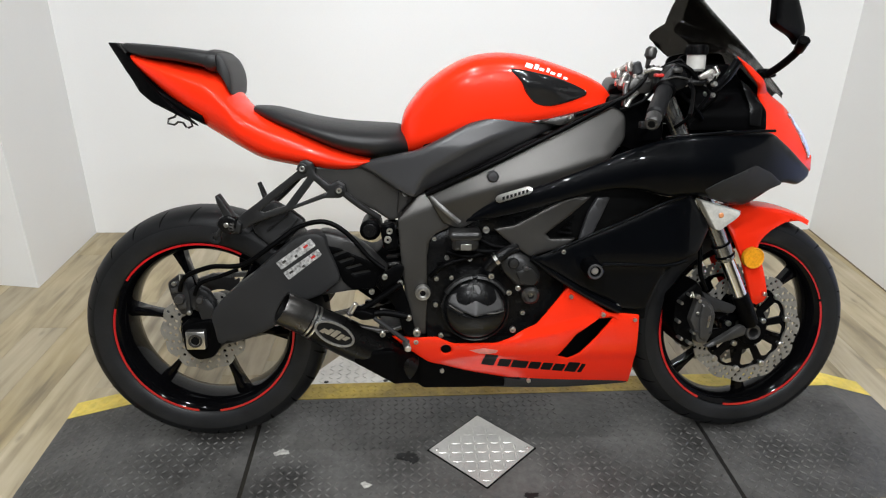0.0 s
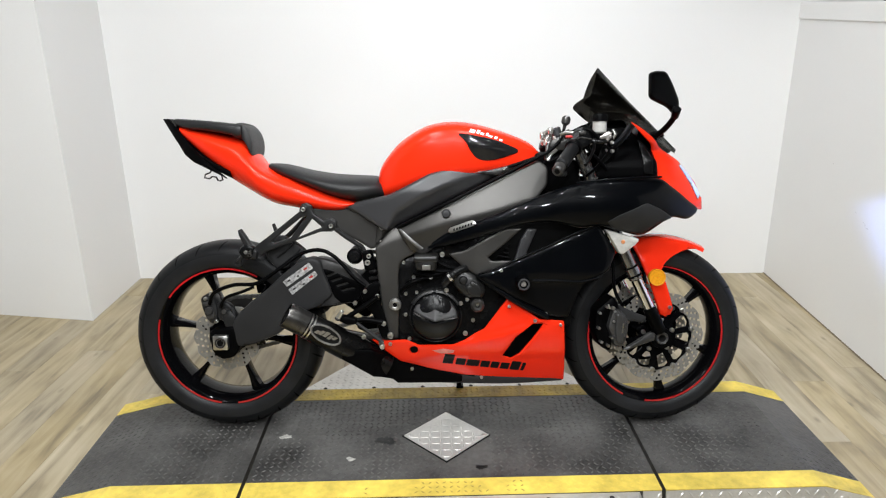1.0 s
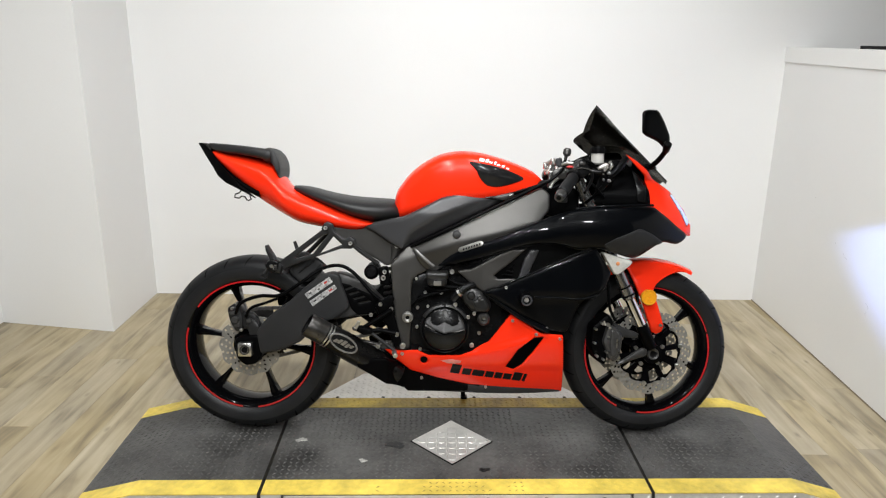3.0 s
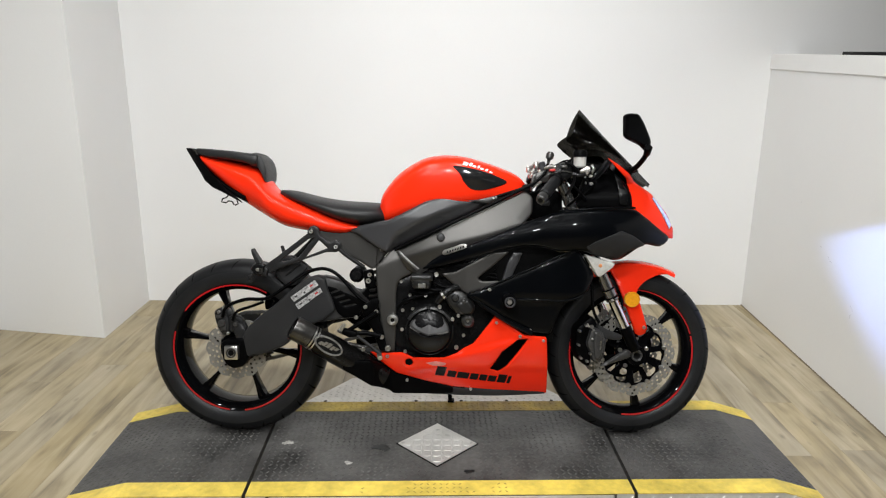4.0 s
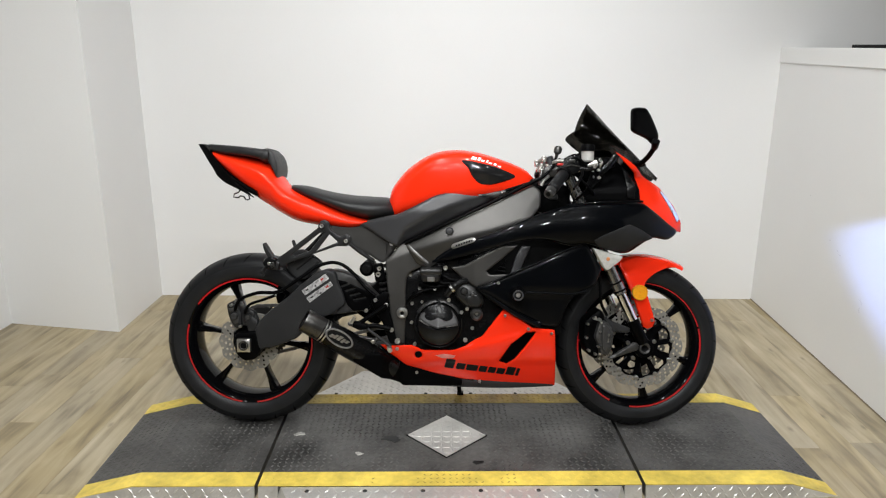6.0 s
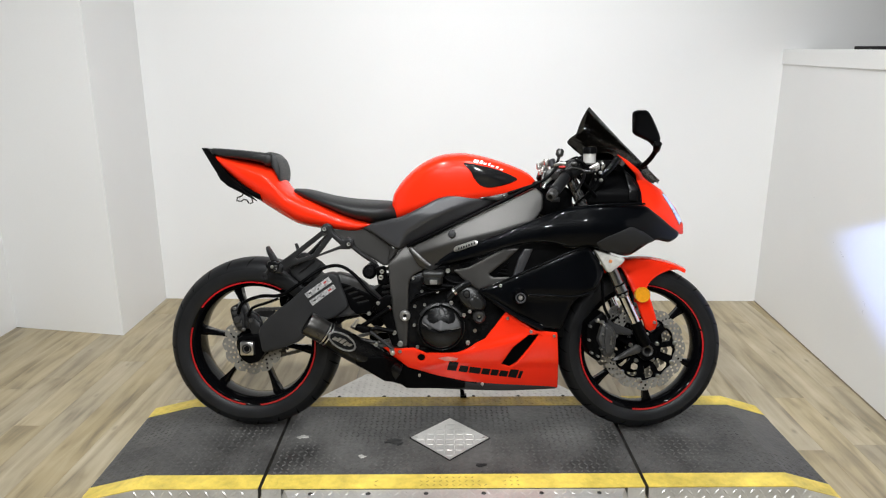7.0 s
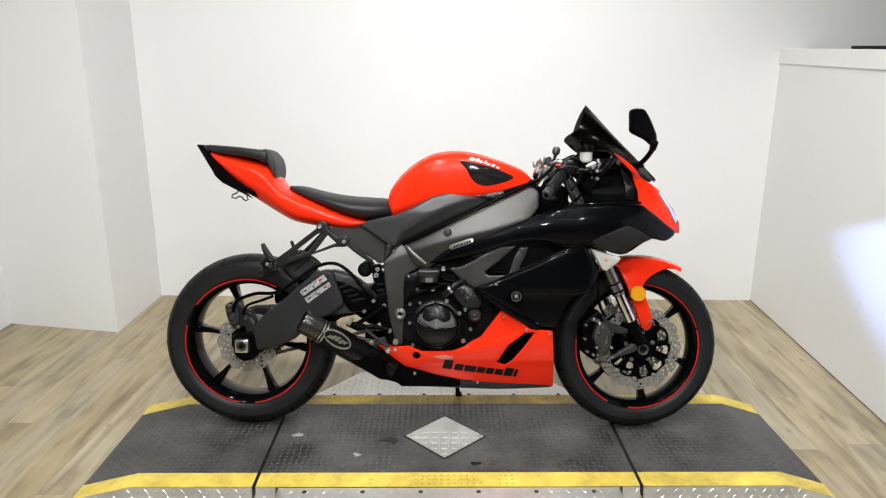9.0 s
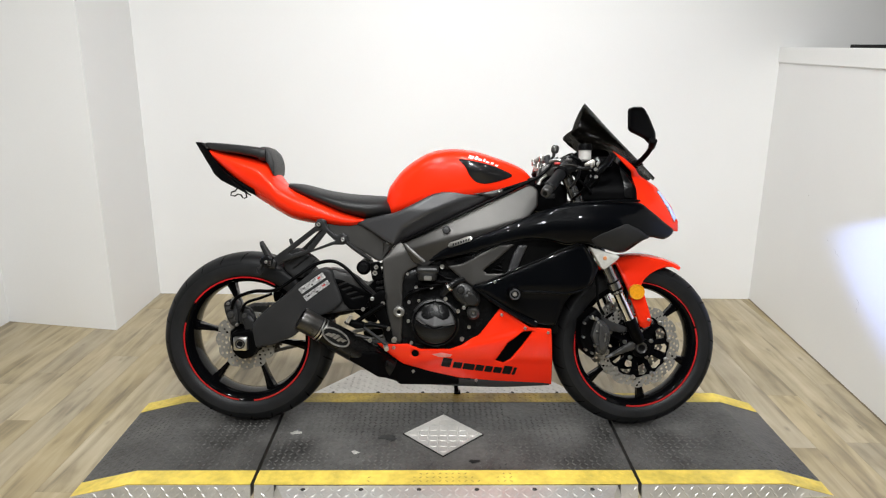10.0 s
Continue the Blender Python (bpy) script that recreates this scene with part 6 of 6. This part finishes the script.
def screen():
    """Double-bubble screen: a raised middle between two creases, and a flared wing on each side with a rounded rear corner."""
    mid = spline([(0.497, 0, 1.157), (0.58, 0, 1.07), (0.664, 0, 0.98), (0.752, 0, 0.892)], step=0.2)
    crease = [(0.464, -0.058, 1.066), (0.51, -0.068, 1.047), (0.579, -0.075, 1.013), (0.647, -0.068, 0.970), (0.745, -0.02, 0.893)]
    rim = [(0.436, -0.108, 1.018), (0.476, -0.118, 0.988), (0.573, -0.118, 0.984), (0.652, -0.095, 0.930), (0.740, -0.03, 0.885)]
    along = lambda pts, u: Vector([np.interp(u, np.linspace(0, 1, len(pts)), [p[k] for p in pts]) for k in range(3)])
    smooth = [spline(c, step=0.02) for c in (mid, crease, rim)]
    bm, rows = bmesh.new(), []
    for i in range(21):
        u = i / 20
        m, c, e = (along(q, u) for q in smooth)
        half = []
        for j in range(8):
            v = j / 7
            p = m.lerp(c, v)
            p += Vector((0, -0.016, 0.007)) * math.sin(math.pi * v) * (1 - 0.5 * u)
            half.append(p)
        for j in range(1, 8):
            v = j / 7
            p = c.lerp(e, v)
            if u < 0.3:
                p.x += (0.3 - u) * (-0.05 * math.sin(math.pi * v) + 0.12 * v ** 5)
            half.append(p)
        far_half = [Vector((p.x, -p.y, p.z)) for p in half[:0:-1]]
        rows.append([bm.verts.new(p) for p in far_half + half])
    for a, b in zip(rows, rows[1:]):
        for j in range(len(a) - 1):
            bm.faces.new((a[j], a[j + 1], b[j + 1], b[j]))
    bmesh.ops.solidify(bm, geom=bm.faces[:], thickness=0.003)
    return bm


add("windscreen", screen(), SCREEN, "dark smoked double-bubble windscreen")
MIR = [(0.598, 1.115), (0.616, 1.122), (0.655, 1.123), (0.674, 1.099), (0.689, 1.074), (0.708, 1.038), (0.704, 1.013), (0.687, 1.003), (0.665, 1.022), (0.611, 1.041), (0.6, 1.049)]
mirror = add("mirror", plate(MIR, lambda x, z: -0.2 + 0.6 * (x - 0.65), 0.026, 0.012, 0.008, straight=True, radius=0.012), MATTE, "black fairing mirror on a stalk")
part("mirror_stalk", tube([(0.687, -0.193, 1.01), (0.687, -0.175, 0.993), (0.683, -0.145, 0.974), (0.674, -0.118, 0.956), (0.662, -0.1, 0.943)], 0.0088), MATTE, mirror)
part("mirror_joint", rod((0.687, -0.196, 1.016), (0.689, -0.17, 0.991), 0.0135, 0.011, segs=18), MATTE, mirror)
part("mirror_foot", plate([(0.634, 0.942), (0.65, 0.956), (0.672, 0.955), (0.688, 0.938), (0.668, 0.932)], -0.1, 0.03, 0.005, 0.02, straight=True, radius=0.006), MATTE, mirror)

# -- fork, front brake, mudguard --
F0, F1 = Vector((0.398, 0, 0.945)), Vector((0.672, 0, 0.362))
for s in (-1, 1):
    q = lambda k: F0 + (F1 - F0) * k + Vector((0, s * 0.105, 0))
    leg = add("fork_leg", rod(q(0), q(0.76), 0.0195, segs=28), FORK, "brushed grey upper fork tube")
    part("fork_end", rod(q(0.70), q(0.775), 0.0225, 0.022, segs=28), FORK, leg, "brushed grey fork end")
    part("dust_seal", rod(q(0.745), q(0.757), 0.0243, segs=28), MATTE, leg)
    part("dust_seal", rod(q(0.70), q(0.706), 0.024, segs=28), MATTE, leg)
    part("fork_slider", rod(q(0.76), q(1.0), 0.0178, segs=28), CHROME, leg, "bright chromed fork slider")
    part("fork_foot", tube([q(0.93), q(1.0), Vector((0.692, s * 0.096, 0.325))], 0.021, 16), MATTE, leg, "black cast fork foot")
    ring = part("axle_clamp", lathe([(0.02, s * 0.075), (0.033, s * 0.075), (0.035, s * 0.09), (0.033, s * 0.102), (0.02, s * 0.102)], (0.70, 0, 0.30), segs=32), MATTE, leg)
    cal = add("front_caliper", plate([(0.530, 0.408), (0.556, 0.400), (0.574, 0.382), (0.583, 0.358), (0.576, 0.307), (0.562, 0.281), (0.534, 0.288), (0.526, 0.32), (0.513, 0.348)], lambda x, z: -0.13, 0.03, 0.010, 0.009, straight=True, radius=0.008), CASTING, "grey cast radial front brake caliper")
    part("caliper_back", plate([(0.480, 0.399), (0.535, 0.445), (0.557, 0.419), (0.531, 0.262), (0.499, 0.279), (0.476, 0.325)], -0.112, 0.09, 0.012, 0.014, straight=True, radius=0.012), MATTE, cal)
    part("caliper_bracket", plate([(0.549, 0.417), (0.593, 0.394), (0.645, 0.374), (0.636, 0.356), (0.584, 0.362), (0.56, 0.385)], -0.112, 0.015, 0.004, 0.014, straight=True, radius=0.006), SWING, cal)
    part("caliper_arm", plate([(0.566, 0.268), (0.60, 0.288), (0.66, 0.325), (0.675, 0.318), (0.672, 0.297), (0.62, 0.281), (0.585, 0.268)], -0.114, 0.015, 0.004, 0.014, straight=True, radius=0.006), CASTING, cal, "grey cast caliper arm")
    for za, zb in ((0.366, 0.358), (0.322, 0.314)):
        part("caliper_rib", plate([(0.528, za), (0.574, za - 0.004), (0.573, zb - 0.004), (0.527, zb)], -0.1325, 0.006, 0.002, 0.02, straight=True, radius=0.002), SWING, cal)
    part("caliper_mark", plate([(0.558, 0.36), (0.563, 0.361), (0.560, 0.33), (0.555, 0.329)], -0.1375, 0.002, 0, 0.02, straight=True, radius=0.001), STEEL, cal, "pale bar of maker's marking")
    part("caliper_body", plate([(0.541, 0.392), (0.562, 0.384), (0.572, 0.36), (0.566, 0.315), (0.556, 0.295), (0.54, 0.3), (0.536, 0.345)], -0.136, 0.012, 0.005, 0.008, straight=True, radius=0.007), CASTING, cal, "raised grey face of the caliper")
    part("banjo_bolt", rod((0.53, -0.134, 0.408), (0.53, -0.118, 0.408), 0.0065, segs=6), STEEL, cal, "bright banjo bolt")
    part("bleed_nipple", rod((0.522, -0.125, 0.405), (0.515, -0.125, 0.42), 0.003, segs=8), STEEL, cal)
    for x, z in ((0.489, 0.393), (0.512, 0.411), (0.536, 0.397), (0.532, 0.366), (0.517, 0.288), (0.527, 0.314), (0.495, 0.30), (0.486, 0.345)):
        part("caliper_bolt", rod((x, -0.1325, z), (x, -0.105, z), 0.0042, segs=10), STEEL, cal)
    if s > 0:
        cal.matrix_basis = Matrix.Diagonal((1, -1, 1, 1))
    add("brake_line", tube([(0.56, s * 0.11, 0.42), (0.535, s * 0.12, 0.47), (0.53, s * 0.11, 0.56), (0.5, s * 0.09, 0.7)], 0.0055), MATTE)
GUARD = [(0.612, 0.605), (0.64, 0.618), (0.70, 0.622), (0.765, 0.606), (0.822, 0.584), (0.785, 0.580), (0.73, 0.556), (0.700, 0.520), (0.712, 0.48), (0.726, 0.44), (0.742, 0.392), (0.736, 0.374), (0.718, 0.366), (0.701, 0.374), (0.678, 0.426), (0.645, 0.514), (0.618, 0.58)]
guard = both("front_mudguard", plate(GUARD, lambda x, z: -0.076 - 0.022 * math.exp(-((z - 0.47) / 0.09) ** 2) + 0.35 * max(0, z - 0.56) ** 1.0, 0.006, 0.008, 0.012), RED, "glossy red front mudguard")
part("crown", lathe([(0.306, -0.062), (0.318, -0.058), (0.326, -0.03), (0.328, 0), (0.326, 0.03), (0.318, 0.058), (0.306, 0.062), (0.316, 0.03), (0.320, 0), (0.316, -0.03)], (0.70, 0, 0.30), segs=24, arc=(62, 118)), RED, guard)
bolts([(0.725, -0.094, 0.40, 0.0065), (0.7, -0.094, 0.36, 0.006), (0.6, -0.128, 0.5, 0.005)])
add("side_reflector", lathe([(1e-3, -0.1165), (0.0225, -0.1165), (0.0235, -0.1185), (0.0265, -0.118), (0.027, -0.105)], (0.674, 0, 0.5), segs=36, closed=False), AMBER, "round amber reflector")
# the bars are turned a little to the far side: wheel, forks, brakes and mudguard swing about the fork's line
steer_at = Vector((0.70, -0.11, 0.30))
steer = Matrix.Translation(steer_at) @ Matrix.Rotation(radians(4.5), 4, (F0 - F1).normalized()) @ Matrix.Translation(-steer_at)
for ob in bike.children:
    kind = ob.name.split(".")[0]
    if kind in ("front_wheel", "fork_leg", "front_caliper", "brake_line", "front_mudguard", "side_reflector") or (kind == "bolt" and ob.location.x > 0.58 and ob.location.z < 0.55):
        ob.matrix_basis = steer @ ob.matrix_basis
ind = both("turn_signal", plate([(0.486, 0.664), (0.592, 0.633), (0.583, 0.618), (0.542, 0.586), (0.53, 0.59)], -0.2, 0.03, 0.008, 0.009, straight=True, radius=0.008), LENS, "clear wedge turn signal")
part("amber_bulb", rod((0.54, -0.2025, 0.626), (0.54, -0.19, 0.626), 0.0062), mat("dull_amber", (0.5, 0.2, 0.08), 0.3, var=0.3, scale=90), ind, "amber bulb behind the lens")
add("radiator", box(0.30, 0.36, -0.10, 0.10, 0.2, 0.62, 0.01), MATTE, "black radiator behind the front wheel").rotation_euler = (0, 0, 0)
add("inner_wheel_arch", plate([(0.40, 0.63), (0.50, 0.65), (0.62, 0.66), (0.70, 0.69), (0.60, 0.72), (0.42, 0.75)], -0.12, 0.24, 0.01, 0.04, straight=True, radius=0.02), MATTE)

# -- bars and controls --
clamp = add("top_clamp", plate([(0.325, 0.905), (0.335, 0.935), (0.40, 0.942), (0.43, 0.925), (0.42, 0.905), (0.36, 0.895)], -0.12, 0.24, 0.008, 0.03, straight=True, radius=0.012), DARK_STEEL, "dark grey top fork clamp")
for y in (-0.105, 0.105):
    cap = part("fork_cap", lathe([(1e-3, 0.024), (0.008, 0.024), (0.009, 0.018), (0.017, 0.017), (0.019, 0.012), (0.019, 0)], (0.392, y, 0.938), (-0.43, 0, 0.9), 20, closed=False), DARK_STEEL, clamp, "dark fork cap with an adjuster")
part("steering_nut", rod((0.34, 0, 0.935), (0.332, 0, 0.955), 0.017, segs=6), STEEL, clamp, "bright steering nut")
# ignition switch, clamp bolts and clip-on ends, most of them bare alloy
for q, r, h in (((0.338, -0.085, 0.948), 0.009, 0.020), ((0.311, -0.095, 0.933), 0.0085, 0.022), ((0.330, -0.105, 0.908), 0.010, 0.018), ((0.347, -0.11, 0.925), 0.006, 0.016), ((0.32, -0.06, 0.915), 0.007, 0.014)):
    part("clamp_bolt", rod(q, (q[0] - 0.004, q[1] - 0.004, q[2] + h), r, r * 0.8, segs=12), ALLOY, clamp, "bare alloy clamp bolt")
part("ignition_lock", rod((0.362, -0.07, 0.94), (0.352, -0.07, 0.968), 0.016), GREY_PANEL, clamp, "dark grey ignition lock")
part("brake_adjuster", lathe([(1e-3, 0.03), (0.008, 0.029), (0.0135, 0.022), (0.0135, 0.007), (0.006, 0), (0.004, -0.02)], (0.378, -0.10, 0.974), (0.2, -0.1, 1), 16, closed=False), DARK_STEEL, clamp, "dark grey adjuster knob")
part("clamp_arm", tube([(0.335, -0.1, 0.935), (0.322, -0.12, 0.905), (0.318, -0.13, 0.87)], 0.006, 10), DARK_STEEL, clamp)
grip = add("right_grip", rod((0.388, -0.19, 0.905), (0.336, -0.29, 0.856), 0.0185, 0.0185, segs=28), RUBBER, "black rubber throttle grip")
part("bar_end", rod((0.334, -0.294, 0.854), (0.320, -0.322, 0.840), 0.0165, 0.0155, segs=24), CASTING, grip, "grey bar end weight")
part("bar_end_bore", rod((0.3215, -0.319, 0.8415), (0.3195, -0.323, 0.8395), 0.008, segs=18), GAP_SHADE, grip)
part("grip_flange", rod((0.392, -0.183, 0.909), (0.386, -0.194, 0.903), 0.024, segs=24), MATTE, grip)
part("switch_box", plate([(0.372, 0.905), (0.380, 0.935), (0.402, 0.962), (0.420, 0.966), (0.440, 0.945), (0.448, 0.92), (0.43, 0.905), (0.40, 0.898)], -0.185, 0.05, 0.010, 0.012, straight=True, radius=0.01), ENGINE, grip, "black switch housing")
part("switch_seam", tube([(0.383, -0.187, 0.925), (0.41, -0.189, 0.935), (0.442, -0.187, 0.93)], 0.0022, 6), DARK_STEEL, grip)
part("switch_rocker", box(0.405, 0.425, -0.193, -0.183, 0.943, 0.955, 0.003), DARK_STEEL, grip)
part("red_switch", box(0.368, 0.388, -0.185, -0.165, 0.934, 0.942, 0.003), RED_MARK, grip, "red stop switch")
part("bar_tube", rod((0.43, -0.11, 0.945), (0.385, -0.195, 0.902), 0.0115), DARK_STEEL, grip)
part("brake_lever", tube([(0.452, -0.155, 0.925), (0.448, -0.2, 0.908), (0.425, -0.26, 0.88), (0.40, -0.315, 0.857)], 0.0046, flat=0.8), MATTE, grip, "black brake lever")
res = add("brake_reservoir", rod((0.478, -0.128, 0.948), (0.478, -0.128, 0.992), 0.0208, segs=28), FLUID, "translucent white brake fluid reservoir")
part("lid", lathe([(1e-3, 1.006), (0.0205, 1.006), (0.0232, 1.002), (0.0232, 0.984), (1e-3, 0.984)], (0.478, -0.128, 0.0), (0, 0, 1), 28, closed=False), MATTE, res, "black ribbed lid")
for k in range(16):
    a = 2 * math.pi * k / 16
    part("lid_rib", rod((0.478 + 0.0232 * math.cos(a), -0.128 + 0.0232 * math.sin(a), 0.986), (0.478 + 0.0232 * math.cos(a), -0.128 + 0.0232 * math.sin(a), 1.001), 0.002, segs=6), MATTE, res)
part("reservoir_hose", tube([(0.478, -0.128, 0.95), (0.475, -0.135, 0.938), (0.462, -0.15, 0.924)], 0.006), MATTE, res)
mc = add("master_cylinder", tube([(0.447, -0.165, 0.925), (0.475, -0.17, 0.922), (0.507, -0.165, 0.935)], 0.0085, 14), ENGINE, "dark grey front brake master cylinder")
part("lever_pivot", plate([(0.467, 0.937), (0.494, 0.953), (0.504, 0.949), (0.502, 0.933), (0.49, 0.922), (0.486, 0.933), (0.472, 0.929)], -0.18, 0.008, 0.002, 0.01, straight=True, radius=0.002), ALLOY, mc, "bare alloy lever pivot")
part("pivot_screw", rod((0.506, -0.18, 0.92), (0.506, -0.165, 0.92), 0.0055, segs=12), STEEL, mc)
part("piston_rod", rod((0.445, -0.17, 0.918), (0.425, -0.172, 0.912), 0.004, segs=8), STEEL, mc)
far = add("left_grip", rod((0.388, 0.19, 0.905), (0.332, 0.295, 0.848), 0.0165, 0.017, segs=24), VINYL, "black rubber bar grip")
part("switch_box", box(0.375, 0.43, 0.135, 0.2, 0.90, 0.95, 0.012), MATTE, far)
part("clutch_lever", tube([(0.452, 0.155, 0.925), (0.44, 0.22, 0.905), (0.40, 0.315, 0.857)], 0.0065), DARK_STEEL, far)
part("lever_perch", rod((0.43, 0.13, 0.935), (0.44, 0.17, 0.955), 0.014), STEEL, far)
for q in ([(0.46, -0.16, 0.92), (0.50, -0.165, 0.90), (0.47, -0.15, 0.85), (0.44, -0.13, 0.82)], [(0.43, -0.14, 0.91), (0.47, -0.16, 0.87), (0.50, -0.14, 0.84)], [(0.40, -0.12, 0.92), (0.36, -0.13, 0.88), (0.31, -0.13, 0.86)], [(0.5, -0.12, 0.93), (0.53, -0.14, 0.9), (0.5, -0.13, 0.86)]):
    add("control_cable", tube(q, 0.0045, 8), MATTE, "black control cable")
for q in ((0.498, -0.155, 0.898), (0.512, -0.155, 0.895), (0.489, -0.155, 0.915)):
    add("line_fitting", lathe([(1e-3, -0.006), (0.0045, -0.006), (0.006, -0.003), (0.006, 0.006)], q, segs=12, closed=False), STEEL, "bright brake line fitting")
for q, r in (([(0.312, -0.07, 0.945), (0.328, -0.08, 0.957), (0.346, -0.085, 0.966)], 0.006), ([(0.318, -0.09, 0.915), (0.322, -0.09, 0.93), (0.330, -0.09, 0.944)], 0.0065), ([(0.335, -0.1, 0.905), (0.345, -0.1, 0.918), (0.362, -0.1, 0.925)], 0.005)):
    add("clip_on_bracket", tube(q, r, 10), ALLOY, "bare alloy handlebar bracket")
add("clutch_cable", tube([(0.37, -0.125, 0.96), (0.36, -0.135, 0.93), (0.315, -0.14, 0.89), (0.25, -0.145, 0.866), (0.2, -0.15, 0.85)], 0.005, 8), MATTE, "black control cable")
add("brake_line", tube([(0.395, -0.14, 0.955), (0.43, -0.16, 0.972), (0.445, -0.165, 0.955), (0.45, -0.165, 0.93)], 0.0035, 8), MATTE)
bolts([(0.188, -0.15, 0.845, 0.0048)])
add("wire_connector", box(0.342, 0.372, -0.185, -0.165, 0.822, 0.838, 0.003), SWING, "grey wiring connector")
for q, m in (([(0.40, -0.15, 0.95), (0.425, -0.165, 0.962), (0.45, -0.17, 0.95), (0.468, -0.17, 0.93)], MATTE), ([(0.36, -0.13, 0.945), (0.375, -0.14, 0.952), (0.395, -0.145, 0.95)], STEEL), ([(0.512, -0.15, 0.93), (0.52, -0.155, 0.945), (0.513, -0.15, 0.958)], STEEL), ([(0.35, -0.12, 0.90), (0.33, -0.13, 0.885), (0.322, -0.135, 0.868)], STEEL)):
    add("handlebar_fitting", tube(q, 0.0055, 10), m, "small metal handlebar fitting")
add("steering_head", rod((0.345, 0, 0.93), (0.44, 0, 0.73), 0.04), MATTE)

# -- side stand on the far side --
stand = add("side_stand", tube([(0.0, 0.12, 0.25), (0.04, 0.165, 0.14), (0.055, 0.207, 0.046)], 0.0085), MATTE, "black side stand, folded out")
part("stand_foot", box(0.045, 0.07, 0.19, 0.23, 0.036, 0.044, 0.002), MATTE, stand)

# headlight beam on the partition; an added, unseen shield cuts its top and one side
LIT = Vector((0.785, 0.165, 0.805))
EDGE = [Vector(q) for q in ((1.727, 0.795, 0.567), (1.699, 0.283, 0.736), (1.700, 0.298, 0.317))]
k = 0.025 / (1.73 - LIT.x)
a, b, c = (LIT + (q - LIT) * k for q in EDGE)
lift, side = Vector((0, 0, 0.014)), Vector((0, 0.014, 0))
shield_bm, body_at = bmesh.new(), Matrix.Translation(bike.location) @ bike.rotation_euler.to_matrix().to_4x4()
near = lambda q: LIT + (q - LIT) * 0.4  # the side blade sits closer to the bulb, so its edge is softer
for loop in ([a, b + (b - a) * 0.5, b + (b - a) * 0.5 + lift, a + lift], [near(q) for q in (a + lift, a + lift + side * 2, c + (c - a) * 3 + side * 2, c + (c - a) * 3, a)]):
    back = [shield_bm.verts.new(body_at.inverted() @ q) for q in loop]
    face = [shield_bm.verts.new(body_at.inverted() @ (q + Vector((0.0005, 0, 0)))) for q in loop]
    shield_bm.faces.new(back)
    shield_bm.faces.new(face[::-1])
    for m in range(len(loop)):
        shield_bm.faces.new((back[m], face[m], face[m - 1], back[m - 1]))
part("cutoff_shield", shield_bm, MATTE, head, "thin black shield, added unseen to shape the headlight beam", smooth=0)
beam = bpy.data.lights.new("headlight_beam", "SPOT")
beam.energy, beam.color, beam.spot_size, beam.spot_blend, beam.shadow_soft_size = 42, (0.27, 0.41, 1.0), radians(76), 1.0, 0.0008
beam_ob = new("headlight_beam", beam)
beam_ob.matrix_world = look(LIT, (1.691, 0.136, 0.651))

# ---- floor planks ----
rng = random.Random(4)
PW, PLEN = 0.125, 1.22
plank_mesh = {}


def plank(x, y0, y1):
    """One plank, cut where it meets a wall."""
    n = round(y1 - y0, 3)
    if n in plank_mesh:
        return again(plank_mesh[n], (x, y0, 0), floor)
    o = part("plank", box(0, PW - 0.0006, 0, n - 0.0006, -0.003, 0, 0.0004, 1), PLANK, floor, smooth=0)
    o.location = (x, y0, 0)
    if abs(n - PLEN) < 0.01:
        plank_mesh[n] = o


for i in range(41):
    x = -2.285 + PW * i
    y = -4.4 - PLEN * rng.random()
    end = BACK if x + PW > LEFT else 0.99
    while y < end - 0.02:
        if min(y + PLEN, end) - max(y, -4.4) > 0.02:
            plank(x, max(y, -4.4), min(y + PLEN, end))
        y += PLEN

# the planks of the rest of the showroom, joined
verts, faces = [], []
for x0, x1, y0, y1 in ((-5.08, -2.285, -8.08, 0.9), (2.84, 5.08, -8.08, BACK), (-2.285, 2.84, -8.08, -4.4)):
    x = x0
    while x < x1 - 0.02:
        y = y0 - PLEN * rng.random()
        while y < y1 - 0.02:
            a, b, c, d = x, min(x + PW, x1) - 0.0012, max(y, y0), min(y + PLEN, y1) - 0.0012
            if d - c > 0.02:
                n = len(verts)
                verts += [(a, c, 0), (b, c, 0), (b, d, 0), (a, d, 0), (a, c, -0.003), (b, c, -0.003), (b, d, -0.003), (a, d, -0.003)]
                faces += [(n, n + 1, n + 2, n + 3)] + [(n + k, n + 4 + k, n + 4 + (k + 1) % 4, n + (k + 1) % 4) for k in range(4)]
            y += PLEN
        x += PW
me = bpy.data.meshes.new("far_planks")
me.from_pydata(verts, [], faces)
tread_part("far_planks", me, PLANK, floor, "wood-look planks of the showroom beyond")
